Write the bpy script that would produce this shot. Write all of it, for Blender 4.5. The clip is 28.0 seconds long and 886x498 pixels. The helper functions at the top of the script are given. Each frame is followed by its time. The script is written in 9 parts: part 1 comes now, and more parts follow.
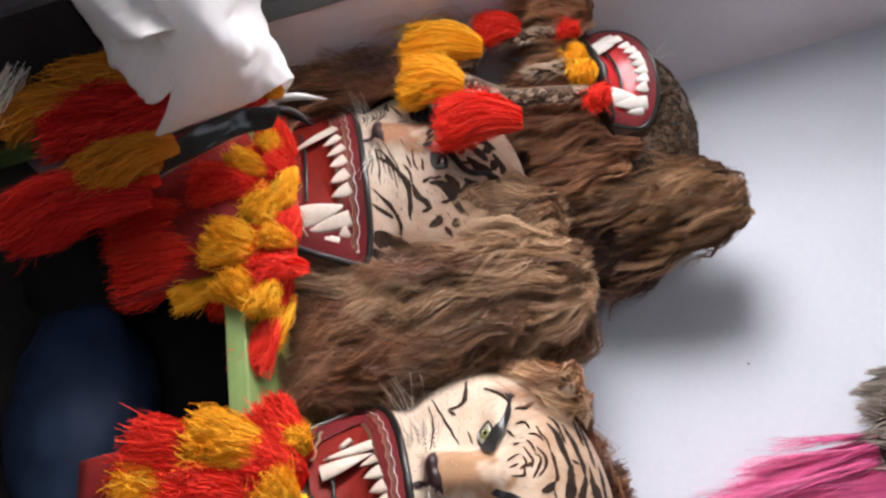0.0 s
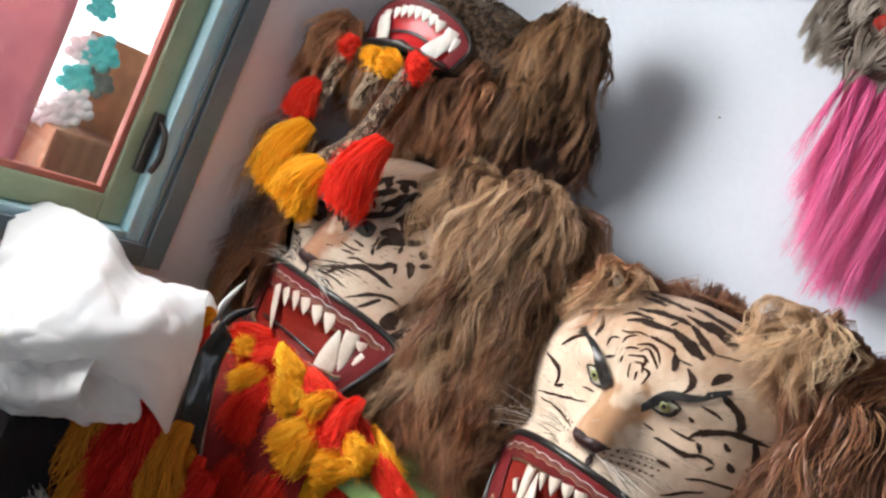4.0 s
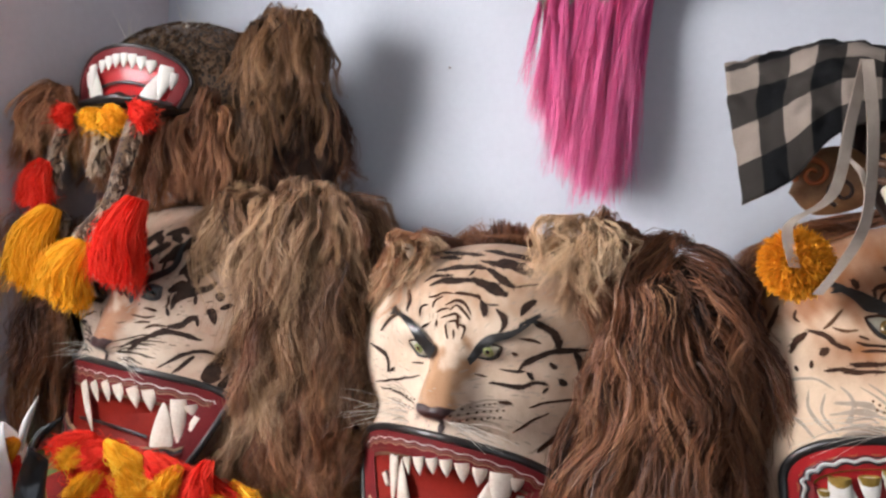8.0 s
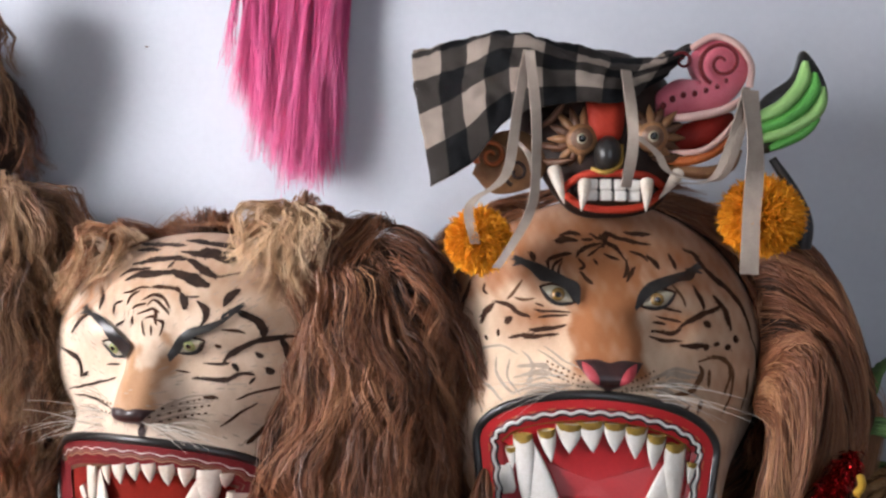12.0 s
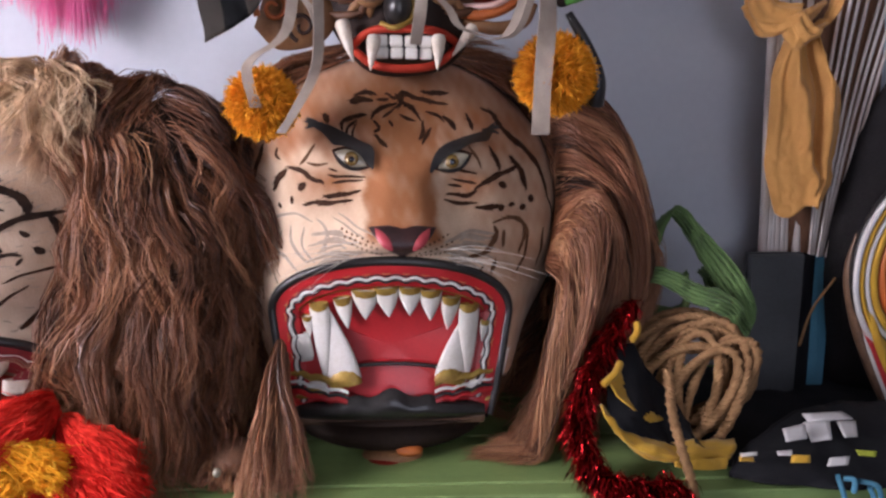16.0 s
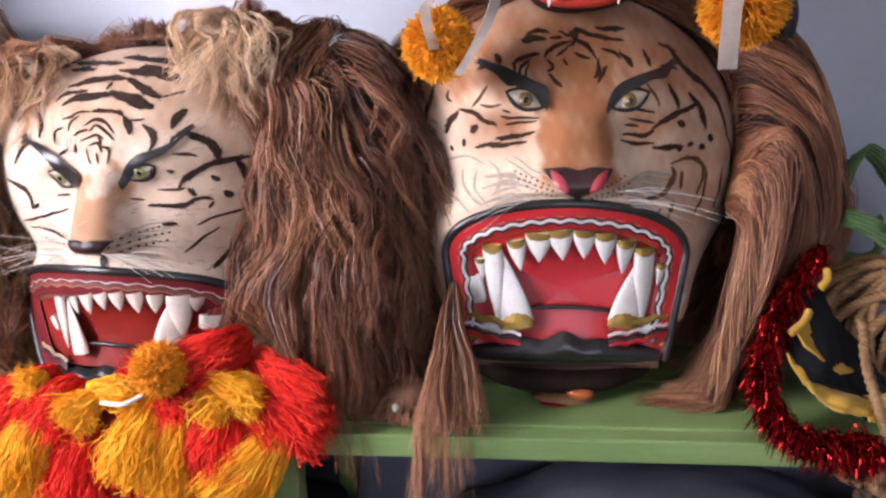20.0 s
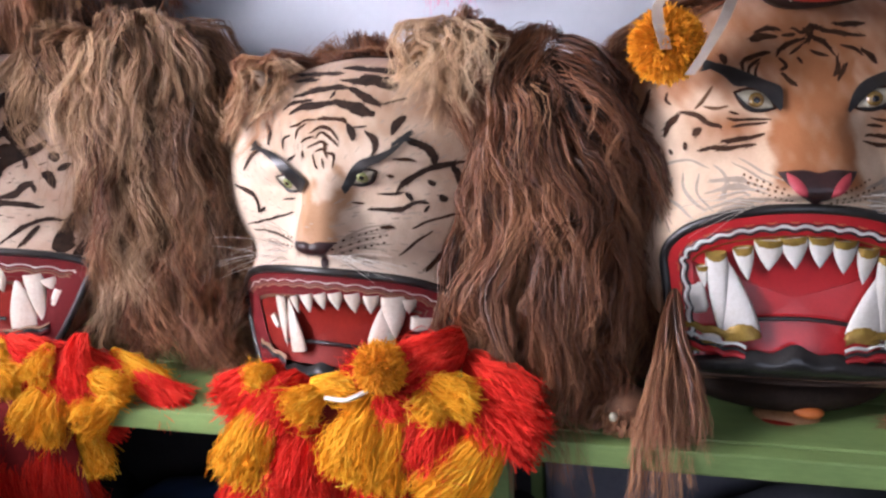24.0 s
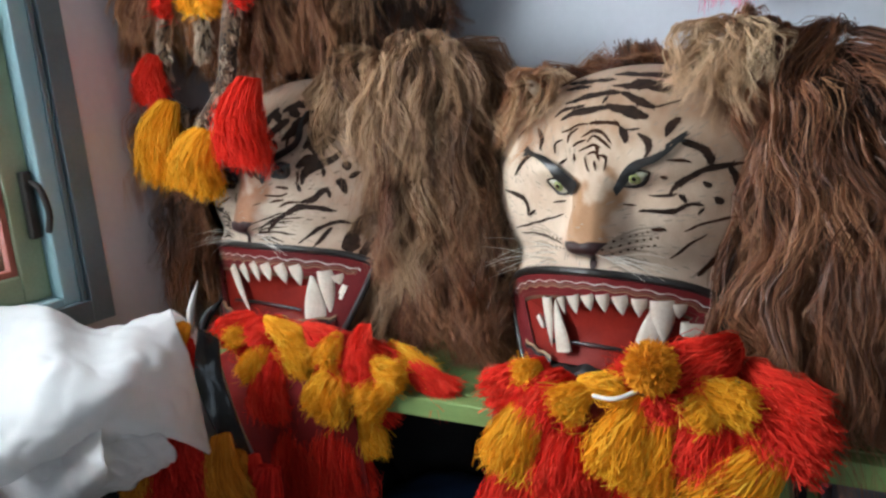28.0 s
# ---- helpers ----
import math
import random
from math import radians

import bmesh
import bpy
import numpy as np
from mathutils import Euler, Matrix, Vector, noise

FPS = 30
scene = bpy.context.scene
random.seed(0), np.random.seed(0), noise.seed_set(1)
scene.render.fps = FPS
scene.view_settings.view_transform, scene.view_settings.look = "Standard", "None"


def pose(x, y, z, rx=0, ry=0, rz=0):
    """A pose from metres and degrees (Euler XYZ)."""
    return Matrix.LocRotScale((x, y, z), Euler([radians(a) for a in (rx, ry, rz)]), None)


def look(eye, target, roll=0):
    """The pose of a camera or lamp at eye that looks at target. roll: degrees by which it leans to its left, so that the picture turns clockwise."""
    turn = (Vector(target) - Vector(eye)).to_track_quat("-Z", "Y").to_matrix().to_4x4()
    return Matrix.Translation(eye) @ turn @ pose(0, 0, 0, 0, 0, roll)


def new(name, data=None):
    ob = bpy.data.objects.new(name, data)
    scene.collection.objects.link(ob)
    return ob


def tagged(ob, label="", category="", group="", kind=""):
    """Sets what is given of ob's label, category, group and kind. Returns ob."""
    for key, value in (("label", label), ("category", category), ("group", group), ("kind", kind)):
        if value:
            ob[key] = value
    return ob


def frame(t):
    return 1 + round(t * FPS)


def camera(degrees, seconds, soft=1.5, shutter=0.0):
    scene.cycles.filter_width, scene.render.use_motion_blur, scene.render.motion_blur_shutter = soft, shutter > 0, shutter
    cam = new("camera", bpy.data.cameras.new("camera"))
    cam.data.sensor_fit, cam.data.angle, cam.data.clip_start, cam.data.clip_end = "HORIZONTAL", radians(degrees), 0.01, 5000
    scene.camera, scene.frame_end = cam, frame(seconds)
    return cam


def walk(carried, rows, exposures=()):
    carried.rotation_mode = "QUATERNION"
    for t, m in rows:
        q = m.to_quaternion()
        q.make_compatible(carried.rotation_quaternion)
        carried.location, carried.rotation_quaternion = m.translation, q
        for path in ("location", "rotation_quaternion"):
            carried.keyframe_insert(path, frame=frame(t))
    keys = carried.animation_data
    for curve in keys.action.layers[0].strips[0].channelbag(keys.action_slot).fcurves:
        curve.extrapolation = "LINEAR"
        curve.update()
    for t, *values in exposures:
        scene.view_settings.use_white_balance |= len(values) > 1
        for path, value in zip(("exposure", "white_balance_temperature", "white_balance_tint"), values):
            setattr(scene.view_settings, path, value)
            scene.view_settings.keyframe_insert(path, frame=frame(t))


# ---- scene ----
cam = camera(59.2, 28.0, soft=2.5)
PATH = [
    (0, (-0.316, -1.701, 1.047), (-1.447, -0.054, 0.956), 74.4),
    (0.5, (-0.344, -1.74, 1.071), (-1.488, -0.102, 0.986), 67.7),
    (1, (-0.333, -1.738, 1.091), (-1.501, -0.117, 0.982), 61.1),
    (1.5, (-0.31, -1.715, 1.097), (-1.518, -0.126, 0.962), 54.3),
    (2, (-0.307, -1.711, 1.104), (-1.511, -0.121, 0.963), 49.0),
    (2.5, (-0.284, -1.697, 1.116), (-1.509, -0.122, 0.979), 41.2),
    (4.5, (-0.278, -1.696, 1.17), (-1.409, -0.052, 1.041), 19.9),
    (5, (-0.271, -1.693, 1.18), (-1.366, -0.023, 1.064), 16.2),
    (5.5, (-0.261, -1.688, 1.185), (-1.335, -0.004, 1.08), 13.1),
    (6, (-0.256, -1.688, 1.192), (-1.3, 0.015, 1.091), 10.7),
    (6.5, (-0.244, -1.678, 1.191), (-1.252, 0.048, 1.104), 8.3),
    (7, (-0.237, -1.674, 1.194), (-1.188, 0.083, 1.113), 6.1),
    (7.5, (-0.231, -1.669, 1.197), (-1.103, 0.13, 1.123), 4.5),
    (8, (-0.22, -1.662, 1.195), (-1.025, 0.168, 1.13), 3.6),
    (8.5, (-0.213, -1.658, 1.203), (-0.955, 0.198, 1.134), 2.9),
    (9, (-0.202, -1.651, 1.207), (-0.856, 0.238, 1.138), 2.7),
    (9.5, (-0.19, -1.643, 1.21), (-0.762, 0.272, 1.138), 2.4),
    (10, (-0.173, -1.639, 1.205), (-0.688, 0.292, 1.146), 2.2),
    (10.5, (-0.166, -1.637, 1.206), (-0.596, 0.315, 1.142), 2.0),
    (11, (-0.155, -1.635, 1.203), (-0.517, 0.331, 1.135), 1.9),
    (11.5, (-0.143, -1.634, 1.2), (-0.429, 0.344, 1.127), 1.7),
    (12, (-0.135, -1.631, 1.2), (-0.341, 0.356, 1.124), 1.6),
    (12.5, (-0.124, -1.626, 1.202), (-0.253, 0.368, 1.115), 1.6),
    (13, (-0.108, -1.617, 1.199), (-0.16, 0.38, 1.098), 1.4),
    (13.5, (-0.087, -1.608, 1.191), (-0.055, 0.388, 1.069), 1.4),
    (15.5, (-0.04, -1.578, 1.235), (0.129, 0.374, 0.835), 1.4),
    (16, (-0.042, -1.576, 1.226), (0.133, 0.364, 0.771), 1.4),
    (16.5, (-0.042, -1.573, 1.218), (0.133, 0.357, 0.726), 1.3),
    (17, (-0.046, -1.57, 1.213), (0.123, 0.35, 0.68), 1.2),
    (17.5, (-0.052, -1.564, 1.213), (0.104, 0.346, 0.643), 1.2),
    (18, (-0.057, -1.565, 1.213), (0.073, 0.347, 0.638), 1.0),
    (18.5, (-0.075, -1.56, 1.219), (0.019, 0.349, 0.631), 0.9),
    (19, (-0.098, -1.562, 1.216), (-0.084, 0.35, 0.631), 0.3),
    (19.5, (-0.104, -1.568, 1.217), (-0.193, 0.343, 0.633), -0.5),
    (20, (-0.116, -1.57, 1.217), (-0.26, 0.336, 0.63), -0.9),
    (20.5, (-0.124, -1.572, 1.215), (-0.338, 0.329, 0.632), -1.3),
    (21, (-0.134, -1.573, 1.216), (-0.416, 0.32, 0.635), -1.8),
    (21.5, (-0.139, -1.574, 1.214), (-0.489, 0.311, 0.642), -2.3),
    (23.5, (-0.202, -1.576, 1.208), (-0.683, 0.287, 0.662), -3.1),
    (24, (-0.245, -1.587, 1.2), (-0.722, 0.28, 0.666), -2.8),
    (24.5, (-0.257, -1.592, 1.198), (-0.781, 0.265, 0.673), -2.9),
    (25, (-0.269, -1.602, 1.198), (-0.847, 0.243, 0.682), -3.1),
    (25.5, (-0.267, -1.611, 1.183), (-0.928, 0.212, 0.696), -3.5),
    (26, (-0.275, -1.615, 1.193), (-1.0, 0.182, 0.697), -4.0),
    (26.5, (-0.279, -1.62, 1.183), (-1.092, 0.146, 0.711), -4.5),
    (27, (-0.285, -1.627, 1.182), (-1.168, 0.108, 0.722), -5.0),
    (27.5, (-0.283, -1.626, 1.184), (-1.241, 0.071, 0.732), -5.5),
    (28, (-0.291, -1.645, 1.153), (-1.315, 0.025, 0.749), -5.2),
]
EXPOSURES = [(0, -0.36, 6200, 15), (2, -0.34, 6200, 13), (5, -0.32, 6150, 7), (8, -0.42, 6150, 13), (10, -0.24, 6100, 12), (12, -0.20, 6100, 14), (13, -0.26, 6050, 17), (15.5, -0.30, 6000, 24), (16, -0.28, 6000, 25), (17, 0.10, 5950, 25), (20, 0.08, 5850, 23), (24, -0.20, 5800, 21), (25, -0.20, 5800, 21), (26, -0.02, 5780, 11), (27, 0.04, 5720, 6), (28, -0.74, 5700, 3)]
walk(cam, [(t, look(eye, target, roll)) for t, eye, target, roll in PATH], EXPOSURES)

# ---- light ----
world = bpy.data.worlds.new("sky")
scene.world = world
world.use_nodes = True
wn = world.node_tree
sky = wn.nodes.new("ShaderNodeTexSky")
sky.sky_type, sky.sun_disc = "NISHITA", False
sky.sun_elevation, sky.sun_rotation = radians(50), radians(-70)
wn.nodes["Background"].inputs["Strength"].default_value = 0.1
wn.links.new(sky.outputs[0], wn.nodes["Background"].inputs[0])

WALL_X = -1.82          # inner face of the window wall


def area(name, eye, target, w, h, watts, colour):
    lamp = bpy.data.lights.new(name, "AREA")
    lamp.shape, lamp.size, lamp.size_y, lamp.energy, lamp.color = "RECTANGLE", w, h, watts, colour
    ob = new(name, lamp)
    ob.matrix_world = look(eye, target)
    return ob


area("window_daylight", (WALL_X - 0.16, -1.42, 1.40), (0.4, -0.9, 1.0), 1.06, 1.25, 106, (1.0, 0.97, 0.93))
# added fill from behind the camera, set in an invented doorway
area("front_fill", (0.45, -3.55, 1.35), (0.2, 0, 1.15), 1.5, 2.1, 16, (0.97, 0.98, 1.0))

# ---- materials ----


def mat(name, c1, c2=None, rough=0.6, scale=20.0, fine=220.0, bump=0.15, metal=0.0, sheen=0.0, spec=0.5, coat=0.0, stretch=(1, 1, 1), attr="", random_mix=0.0):
    m = bpy.data.materials.new(name)
    m.use_nodes = True
    nt = m.node_tree
    b = nt.nodes["Principled BSDF"]
    c2 = c2 or tuple(v * 0.72 for v in c1)
    co = nt.nodes.new("ShaderNodeTexCoord")
    mp = nt.nodes.new("ShaderNodeMapping")
    mp.inputs["Scale"].default_value = stretch
    nt.links.new(co.outputs["Object"], mp.inputs[0])
    n1, n2 = nt.nodes.new("ShaderNodeTexNoise"), nt.nodes.new("ShaderNodeTexNoise")
    n1.inputs["Scale"].default_value, n2.inputs["Scale"].default_value = scale, fine
    n1.inputs["Detail"].default_value, n2.inputs["Detail"].default_value = 4, 2
    for n in (n1, n2):
        nt.links.new(mp.outputs[0], n.inputs["Vector"])
    add = nt.nodes.new("ShaderNodeMath")
    add.operation = "MULTIPLY_ADD"
    add.inputs[1].default_value, add.inputs[2].default_value = 0.45, -0.22
    nt.links.new(n2.outputs[0], add.inputs[0])
    tot = nt.nodes.new("ShaderNodeMath")
    tot.operation = "ADD"
    nt.links.new(n1.outputs[0], tot.inputs[0])
    nt.links.new(add.outputs[0], tot.inputs[1])
    fac = tot
    if random_mix:
        geo = nt.nodes.new("ShaderNodeNewGeometry")
        rm = nt.nodes.new("ShaderNodeMath")
        rm.operation = "MULTIPLY_ADD"
        rm.inputs[1].default_value = random_mix
        nt.links.new(geo.outputs["Random Per Island"], rm.inputs[0])
        nt.links.new(tot.outputs[0], rm.inputs[2])
        sh = nt.nodes.new("ShaderNodeMath")
        sh.operation = "SUBTRACT"
        sh.inputs[1].default_value = random_mix / 2
        nt.links.new(rm.outputs[0], sh.inputs[0])
        fac = sh
    ramp = nt.nodes.new("ShaderNodeValToRGB")
    ramp.color_ramp.elements[0].position, ramp.color_ramp.elements[1].position = 0.28, 0.72
    ramp.color_ramp.elements[0].color, ramp.color_ramp.elements[1].color = (*c2, 1), (*c1, 1)
    nt.links.new(fac.outputs[0], ramp.inputs[0])
    out = ramp.outputs[0]
    if attr:
        at = nt.nodes.new("ShaderNodeAttribute")
        at.attribute_name = attr
        mx = nt.nodes.new("ShaderNodeMix")
        mx.data_type, mx.blend_type = "RGBA", "MULTIPLY"
        mx.inputs[0].default_value = 1.0
        nt.links.new(out, mx.inputs[6])
        nt.links.new(at.outputs["Color"], mx.inputs[7])
        out = mx.outputs[2]
    nt.links.new(out, b.inputs["Base Color"])
    b.inputs["Roughness"].default_value, b.inputs["Metallic"].default_value = rough, metal
    b.inputs["Specular IOR Level"].default_value = spec
    b.inputs["Coat Weight"].default_value, b.inputs["Coat Roughness"].default_value = coat, 0.15
    b.inputs["Sheen Weight"].default_value = sheen
    if bump:
        bp = nt.nodes.new("ShaderNodeBump")
        bp.inputs["Strength"].default_value, bp.inputs["Distance"].default_value = bump, 0.004
        nt.links.new(tot.outputs[0], bp.inputs["Height"])
        nt.links.new(bp.outputs[0], b.inputs["Normal"])
    return m


def mat_hair(name, dark, mid, light, rough=0.42, spec=0.45):
    """Strands coloured by their own tone and a little by chance."""
    m = bpy.data.materials.new(name)
    m.use_nodes = True
    nt = m.node_tree
    b = nt.nodes["Principled BSDF"]
    at = nt.nodes.new("ShaderNodeAttribute")
    at.attribute_name = "tone"
    geo = nt.nodes.new("ShaderNodeNewGeometry")
    ma = nt.nodes.new("ShaderNodeMath")
    ma.operation = "MULTIPLY_ADD"
    ma.inputs[1].default_value = 0.22
    nt.links.new(geo.outputs["Random Per Island"], ma.inputs[0])
    nt.links.new(at.outputs["Fac"], ma.inputs[2])
    sb = nt.nodes.new("ShaderNodeMath")
    sb.operation = "SUBTRACT"
    sb.inputs[1].default_value = 0.11
    nt.links.new(ma.outputs[0], sb.inputs[0])
    ramp = nt.nodes.new("ShaderNodeValToRGB")
    ramp.color_ramp.elements[0].color, ramp.color_ramp.elements[1].color = (*dark, 1), (*light, 1)
    ramp.color_ramp.elements[0].position, ramp.color_ramp.elements[1].position = 0.05, 0.95
    ramp.color_ramp.elements.new(0.5).color = (*mid, 1)
    nt.links.new(sb.outputs[0], ramp.inputs[0])
    nt.links.new(ramp.outputs[0], b.inputs["Base Color"])
    b.inputs["Roughness"].default_value = rough
    b.inputs["Specular IOR Level"].default_value = spec
    return m


WALL = mat("wall_paint", (0.66, 0.69, 0.75), (0.60, 0.63, 0.69), 0.75, 2.5, 60, 0.05)
WALL_SIDE = mat("side_wall_paint", (0.80, 0.73, 0.76), (0.73, 0.66, 0.69), 0.8, 3, 60, 0.06)
# for the unseen walls, kept dark so that less light bounces back
WALL_UNSEEN = mat("dark_unseen_wall_paint", (0.36, 0.37, 0.39), (0.28, 0.29, 0.31), 0.8, 2.5, 60, 0.05)
CEIL = mat("ceiling_paint", (0.50, 0.49, 0.47), None, 0.85, 2, 50, 0.03)
FLOOR = mat("floor_cement", (0.13, 0.115, 0.105), (0.08, 0.072, 0.066), 0.6, 4, 90, 0.1)
GREEN = mat("green_paint", (0.24, 0.35, 0.115), (0.17, 0.26, 0.08), 0.55, 7, 140, 0.15, stretch=(0.4, 3, 3))
SASH = mat("sash_green_paint", (0.36, 0.43, 0.28), (0.28, 0.34, 0.21), 0.5, 9, 150, 0.08)
FRAME_BLUE = mat("frame_blue_paint", (0.42, 0.62, 0.68), (0.35, 0.55, 0.61), 0.45, 6, 120, 0.06)
FRAME_TEAL = mat("frame_teal_paint", (0.19, 0.25, 0.28), (0.14, 0.19, 0.22), 0.5, 6, 120, 0.06)
IRON = mat("dark_iron", (0.06, 0.055, 0.05), None, 0.45, 40, 300, 0.1, metal=0.6)
BEAD = mat("red_bead", (0.42, 0.12, 0.08), (0.30, 0.08, 0.06), 0.5)
BLACK = mat("black_lacquer", (0.012, 0.011, 0.011), (0.03, 0.027, 0.025), 0.28, 30, 200, 0.08, coat=0.3)
RED_GLOSS = mat("red_lacquer", (0.52, 0.022, 0.025), (0.42, 0.015, 0.018), 0.3, 14, 200, 0.05, coat=0.4)
RED_FLAT = mat("flat_red_paint", (0.46, 0.045, 0.020), (0.36, 0.030, 0.015), 0.6, 20, 200, 0.1, spec=0.2)
RAY_BROWN = mat("brown_ray_paint", (0.15, 0.062, 0.028), (0.08, 0.034, 0.016), 0.55, 30, 220, 0.15)
RED_DARK = mat("dark_red_lacquer", (0.24, 0.016, 0.008), (0.17, 0.011, 0.007), 0.55, 14, 200, 0.06, spec=0.15)
MAROON = mat("maroon_lacquer", (0.17, 0.014, 0.016), (0.11, 0.010, 0.012), 0.5, 14, 200, 0.06, spec=0.25)
IVORY = mat("tooth_white", (0.80, 0.77, 0.72), (0.66, 0.62, 0.55), 0.35, 25, 200, 0.05, coat=0.2)
IVORY_OLD = mat("tooth_cream", (0.78, 0.71, 0.61), (0.62, 0.52, 0.42), 0.4, 25, 200, 0.05)
GOLD = mat("gold_paint", (0.42, 0.27, 0.05), (0.26, 0.15, 0.03), 0.35, 60, 300, 0.3, metal=0.35)
WHITE_LINE = mat("white_paint_line", (0.78, 0.76, 0.72), None, 0.45)
ORANGE_LINE = mat("orange_paint_line", (0.62, 0.30, 0.10), None, 0.45)
GUM_LINE = mat("pale_brown_line", (0.34, 0.20, 0.11), None, 0.5)
BROWN_GUM = mat("brown_gum_paint", (0.20, 0.11, 0.06), (0.10, 0.05, 0.03), 0.45, 40, 260, 0.1)
SKIN = mat("painted_hide", (1.0, 0.98, 0.96), (0.84, 0.80, 0.76), 0.78, 26, 420, 0.35, sheen=0.1, spec=0.25, attr="paint", stretch=(1, 1, 0.45))
STRIPE = mat("stripe_paint", (0.022, 0.014, 0.011), (0.055, 0.030, 0.020), 0.65, 60, 400, 0.2, spec=0.12)
STRIPE_BROWN = mat("brown_stripe_paint", (0.034, 0.014, 0.008), (0.070, 0.030, 0.014), 0.65, 60, 400, 0.2, spec=0.12)
STRIPE_SOFT = mat("soft_brown_paint", (0.105, 0.050, 0.024), (0.17, 0.085, 0.042), 0.7, 60, 400, 0.2, spec=0.12)
STRIPE_GREY = mat("faded_stripe_paint", (0.36, 0.28, 0.21), (0.48, 0.39, 0.31), 0.7, 60, 400, 0.2, spec=0.12)
NOSE_DARK = mat("nose_dark", (0.05, 0.018, 0.016), (0.025, 0.012, 0.012), 0.35, 40, 200, 0.2)
NOSE_PINK = mat("nostril_pink", (0.50, 0.07, 0.09), (0.40, 0.05, 0.06), 0.35)
EYE_WHITE = mat("eye_white", (0.46, 0.42, 0.31), None, 0.15, coat=0.8, bump=0.0)
SLATE_EYE = mat("dark_glass_eye", (0.05, 0.06, 0.065), (0.02, 0.025, 0.03), 0.12, coat=1.0, bump=0.0)
IRIS_BROWN = mat("eye_brown_amber", (0.24, 0.145, 0.035), (0.14, 0.08, 0.02), 0.12, coat=1.0, bump=0.0)
IRIS_GREEN = mat("eye_green", (0.33, 0.35, 0.14), (0.2, 0.22, 0.08), 0.1, coat=1.0, bump=0.0)
PUPIL = mat("pupil", (0.006, 0.006, 0.006), None, 0.08, coat=1.0, bump=0.0)
HIDE = mat("cream_hide", (0.56, 0.44, 0.33), (0.44, 0.32, 0.22), 0.75, 30, 300, 0.3)
# near-black that stands for the shade under the large jaw
JAW_SHADE = mat("jaw_shade_dark", (0.018, 0.011, 0.008), (0.035, 0.020, 0.013), 0.8, 16, 160, 0.4, spec=0.2)
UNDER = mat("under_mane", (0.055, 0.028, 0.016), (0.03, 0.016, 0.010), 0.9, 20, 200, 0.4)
HAIR_BROWN = mat_hair("brown_mane", (0.022, 0.008, 0.004), (0.225, 0.084, 0.036), (0.55, 0.28, 0.14))
HAIR_RED = mat_hair("red_brown_mane", (0.026, 0.009, 0.004), (0.26, 0.096, 0.042), (0.60, 0.32, 0.16))
HAIR_EAR = mat_hair("grey_tan_ear_hair", (0.030, 0.015, 0.007), (0.235, 0.112, 0.046), (0.54, 0.33, 0.17))
HAIR_GREY = mat_hair("grey_brown_mane", (0.024, 0.010, 0.005), (0.225, 0.106, 0.048), (0.63, 0.42, 0.24))
HAIR_BLOND = mat_hair("blond_tuft", (0.080, 0.036, 0.015), (0.40, 0.22, 0.105), (0.83, 0.60, 0.37))
HAIR_PINK = mat_hair("pink_fibre", (0.58, 0.070, 0.21), (0.82, 0.150, 0.36), (0.93, 0.30, 0.52), 0.75, 0.15)
FUR_GREY = mat_hair("grey_fur", (0.16, 0.13, 0.10), (0.34, 0.29, 0.24), (0.55, 0.49, 0.42), 0.7, 0.2)
YARN_RED = mat_hair("red_yarn", (0.62, 0.016, 0.010), (0.86, 0.036, 0.018), (0.95, 0.085, 0.045), 0.8, 0.15)
YARN_YELLOW = mat_hair("yellow_yarn", (0.82, 0.30, 0.006), (0.96, 0.45, 0.012), (0.99, 0.62, 0.06), 0.8, 0.15)
YARN_ORANGE = mat_hair("orange_yarn", (0.62, 0.20, 0.008), (0.88, 0.34, 0.010), (0.96, 0.48, 0.03), 0.75, 0.2)
# darker copies of the yarn, with the covered skirt's shade in their colour
YARN_SHADE_RED = mat_hair("shaded_red_yarn", (0.36, 0.008, 0.006), (0.62, 0.020, 0.014), (0.80, 0.05, 0.03), 0.85, 0.1)
YARN_SHADE = mat_hair("shaded_orange_yarn", (0.40, 0.11, 0.010), (0.66, 0.24, 0.018), (0.80, 0.38, 0.05), 0.85, 0.1)
WHISKER = mat_hair("whisker_fibre", (0.62, 0.55, 0.46), (0.75, 0.68, 0.58), (0.85, 0.8, 0.72), 0.5, 0.3)

# ---- building helpers ----
ORIGIN = {}


def thing(name, base, label, category, group="", kind=""):
    ob = new(name)
    ob.empty_display_size = 0.05
    ob.location = base
    ORIGIN[ob.name] = Vector(base)
    return tagged(ob, label, category, group, kind)


def link(name, mesh, material, parent=None, label=""):
    ob = new(name, mesh)
    if material:
        mesh.materials.append(material)
    if parent is not None:
        ob.parent = parent
        o = ORIGIN[parent.name]
        mesh.transform(Matrix.Translation(-o))
        ORIGIN[ob.name] = o
    else:
        ORIGIN[ob.name] = Vector((0, 0, 0))
    if label:
        ob["label"] = label
    return ob


def part(name, bm, material, parent=None, label="", smooth=True):
    """Links a bmesh, given in world metres, as one mesh object."""
    mesh = bpy.data.meshes.new(name)
    bmesh.ops.recalc_face_normals(bm, faces=bm.faces)
    for f in bm.faces:
        f.smooth = smooth
    bm.to_mesh(mesh)
    bm.free()
    return link(name, mesh, material, parent, label)


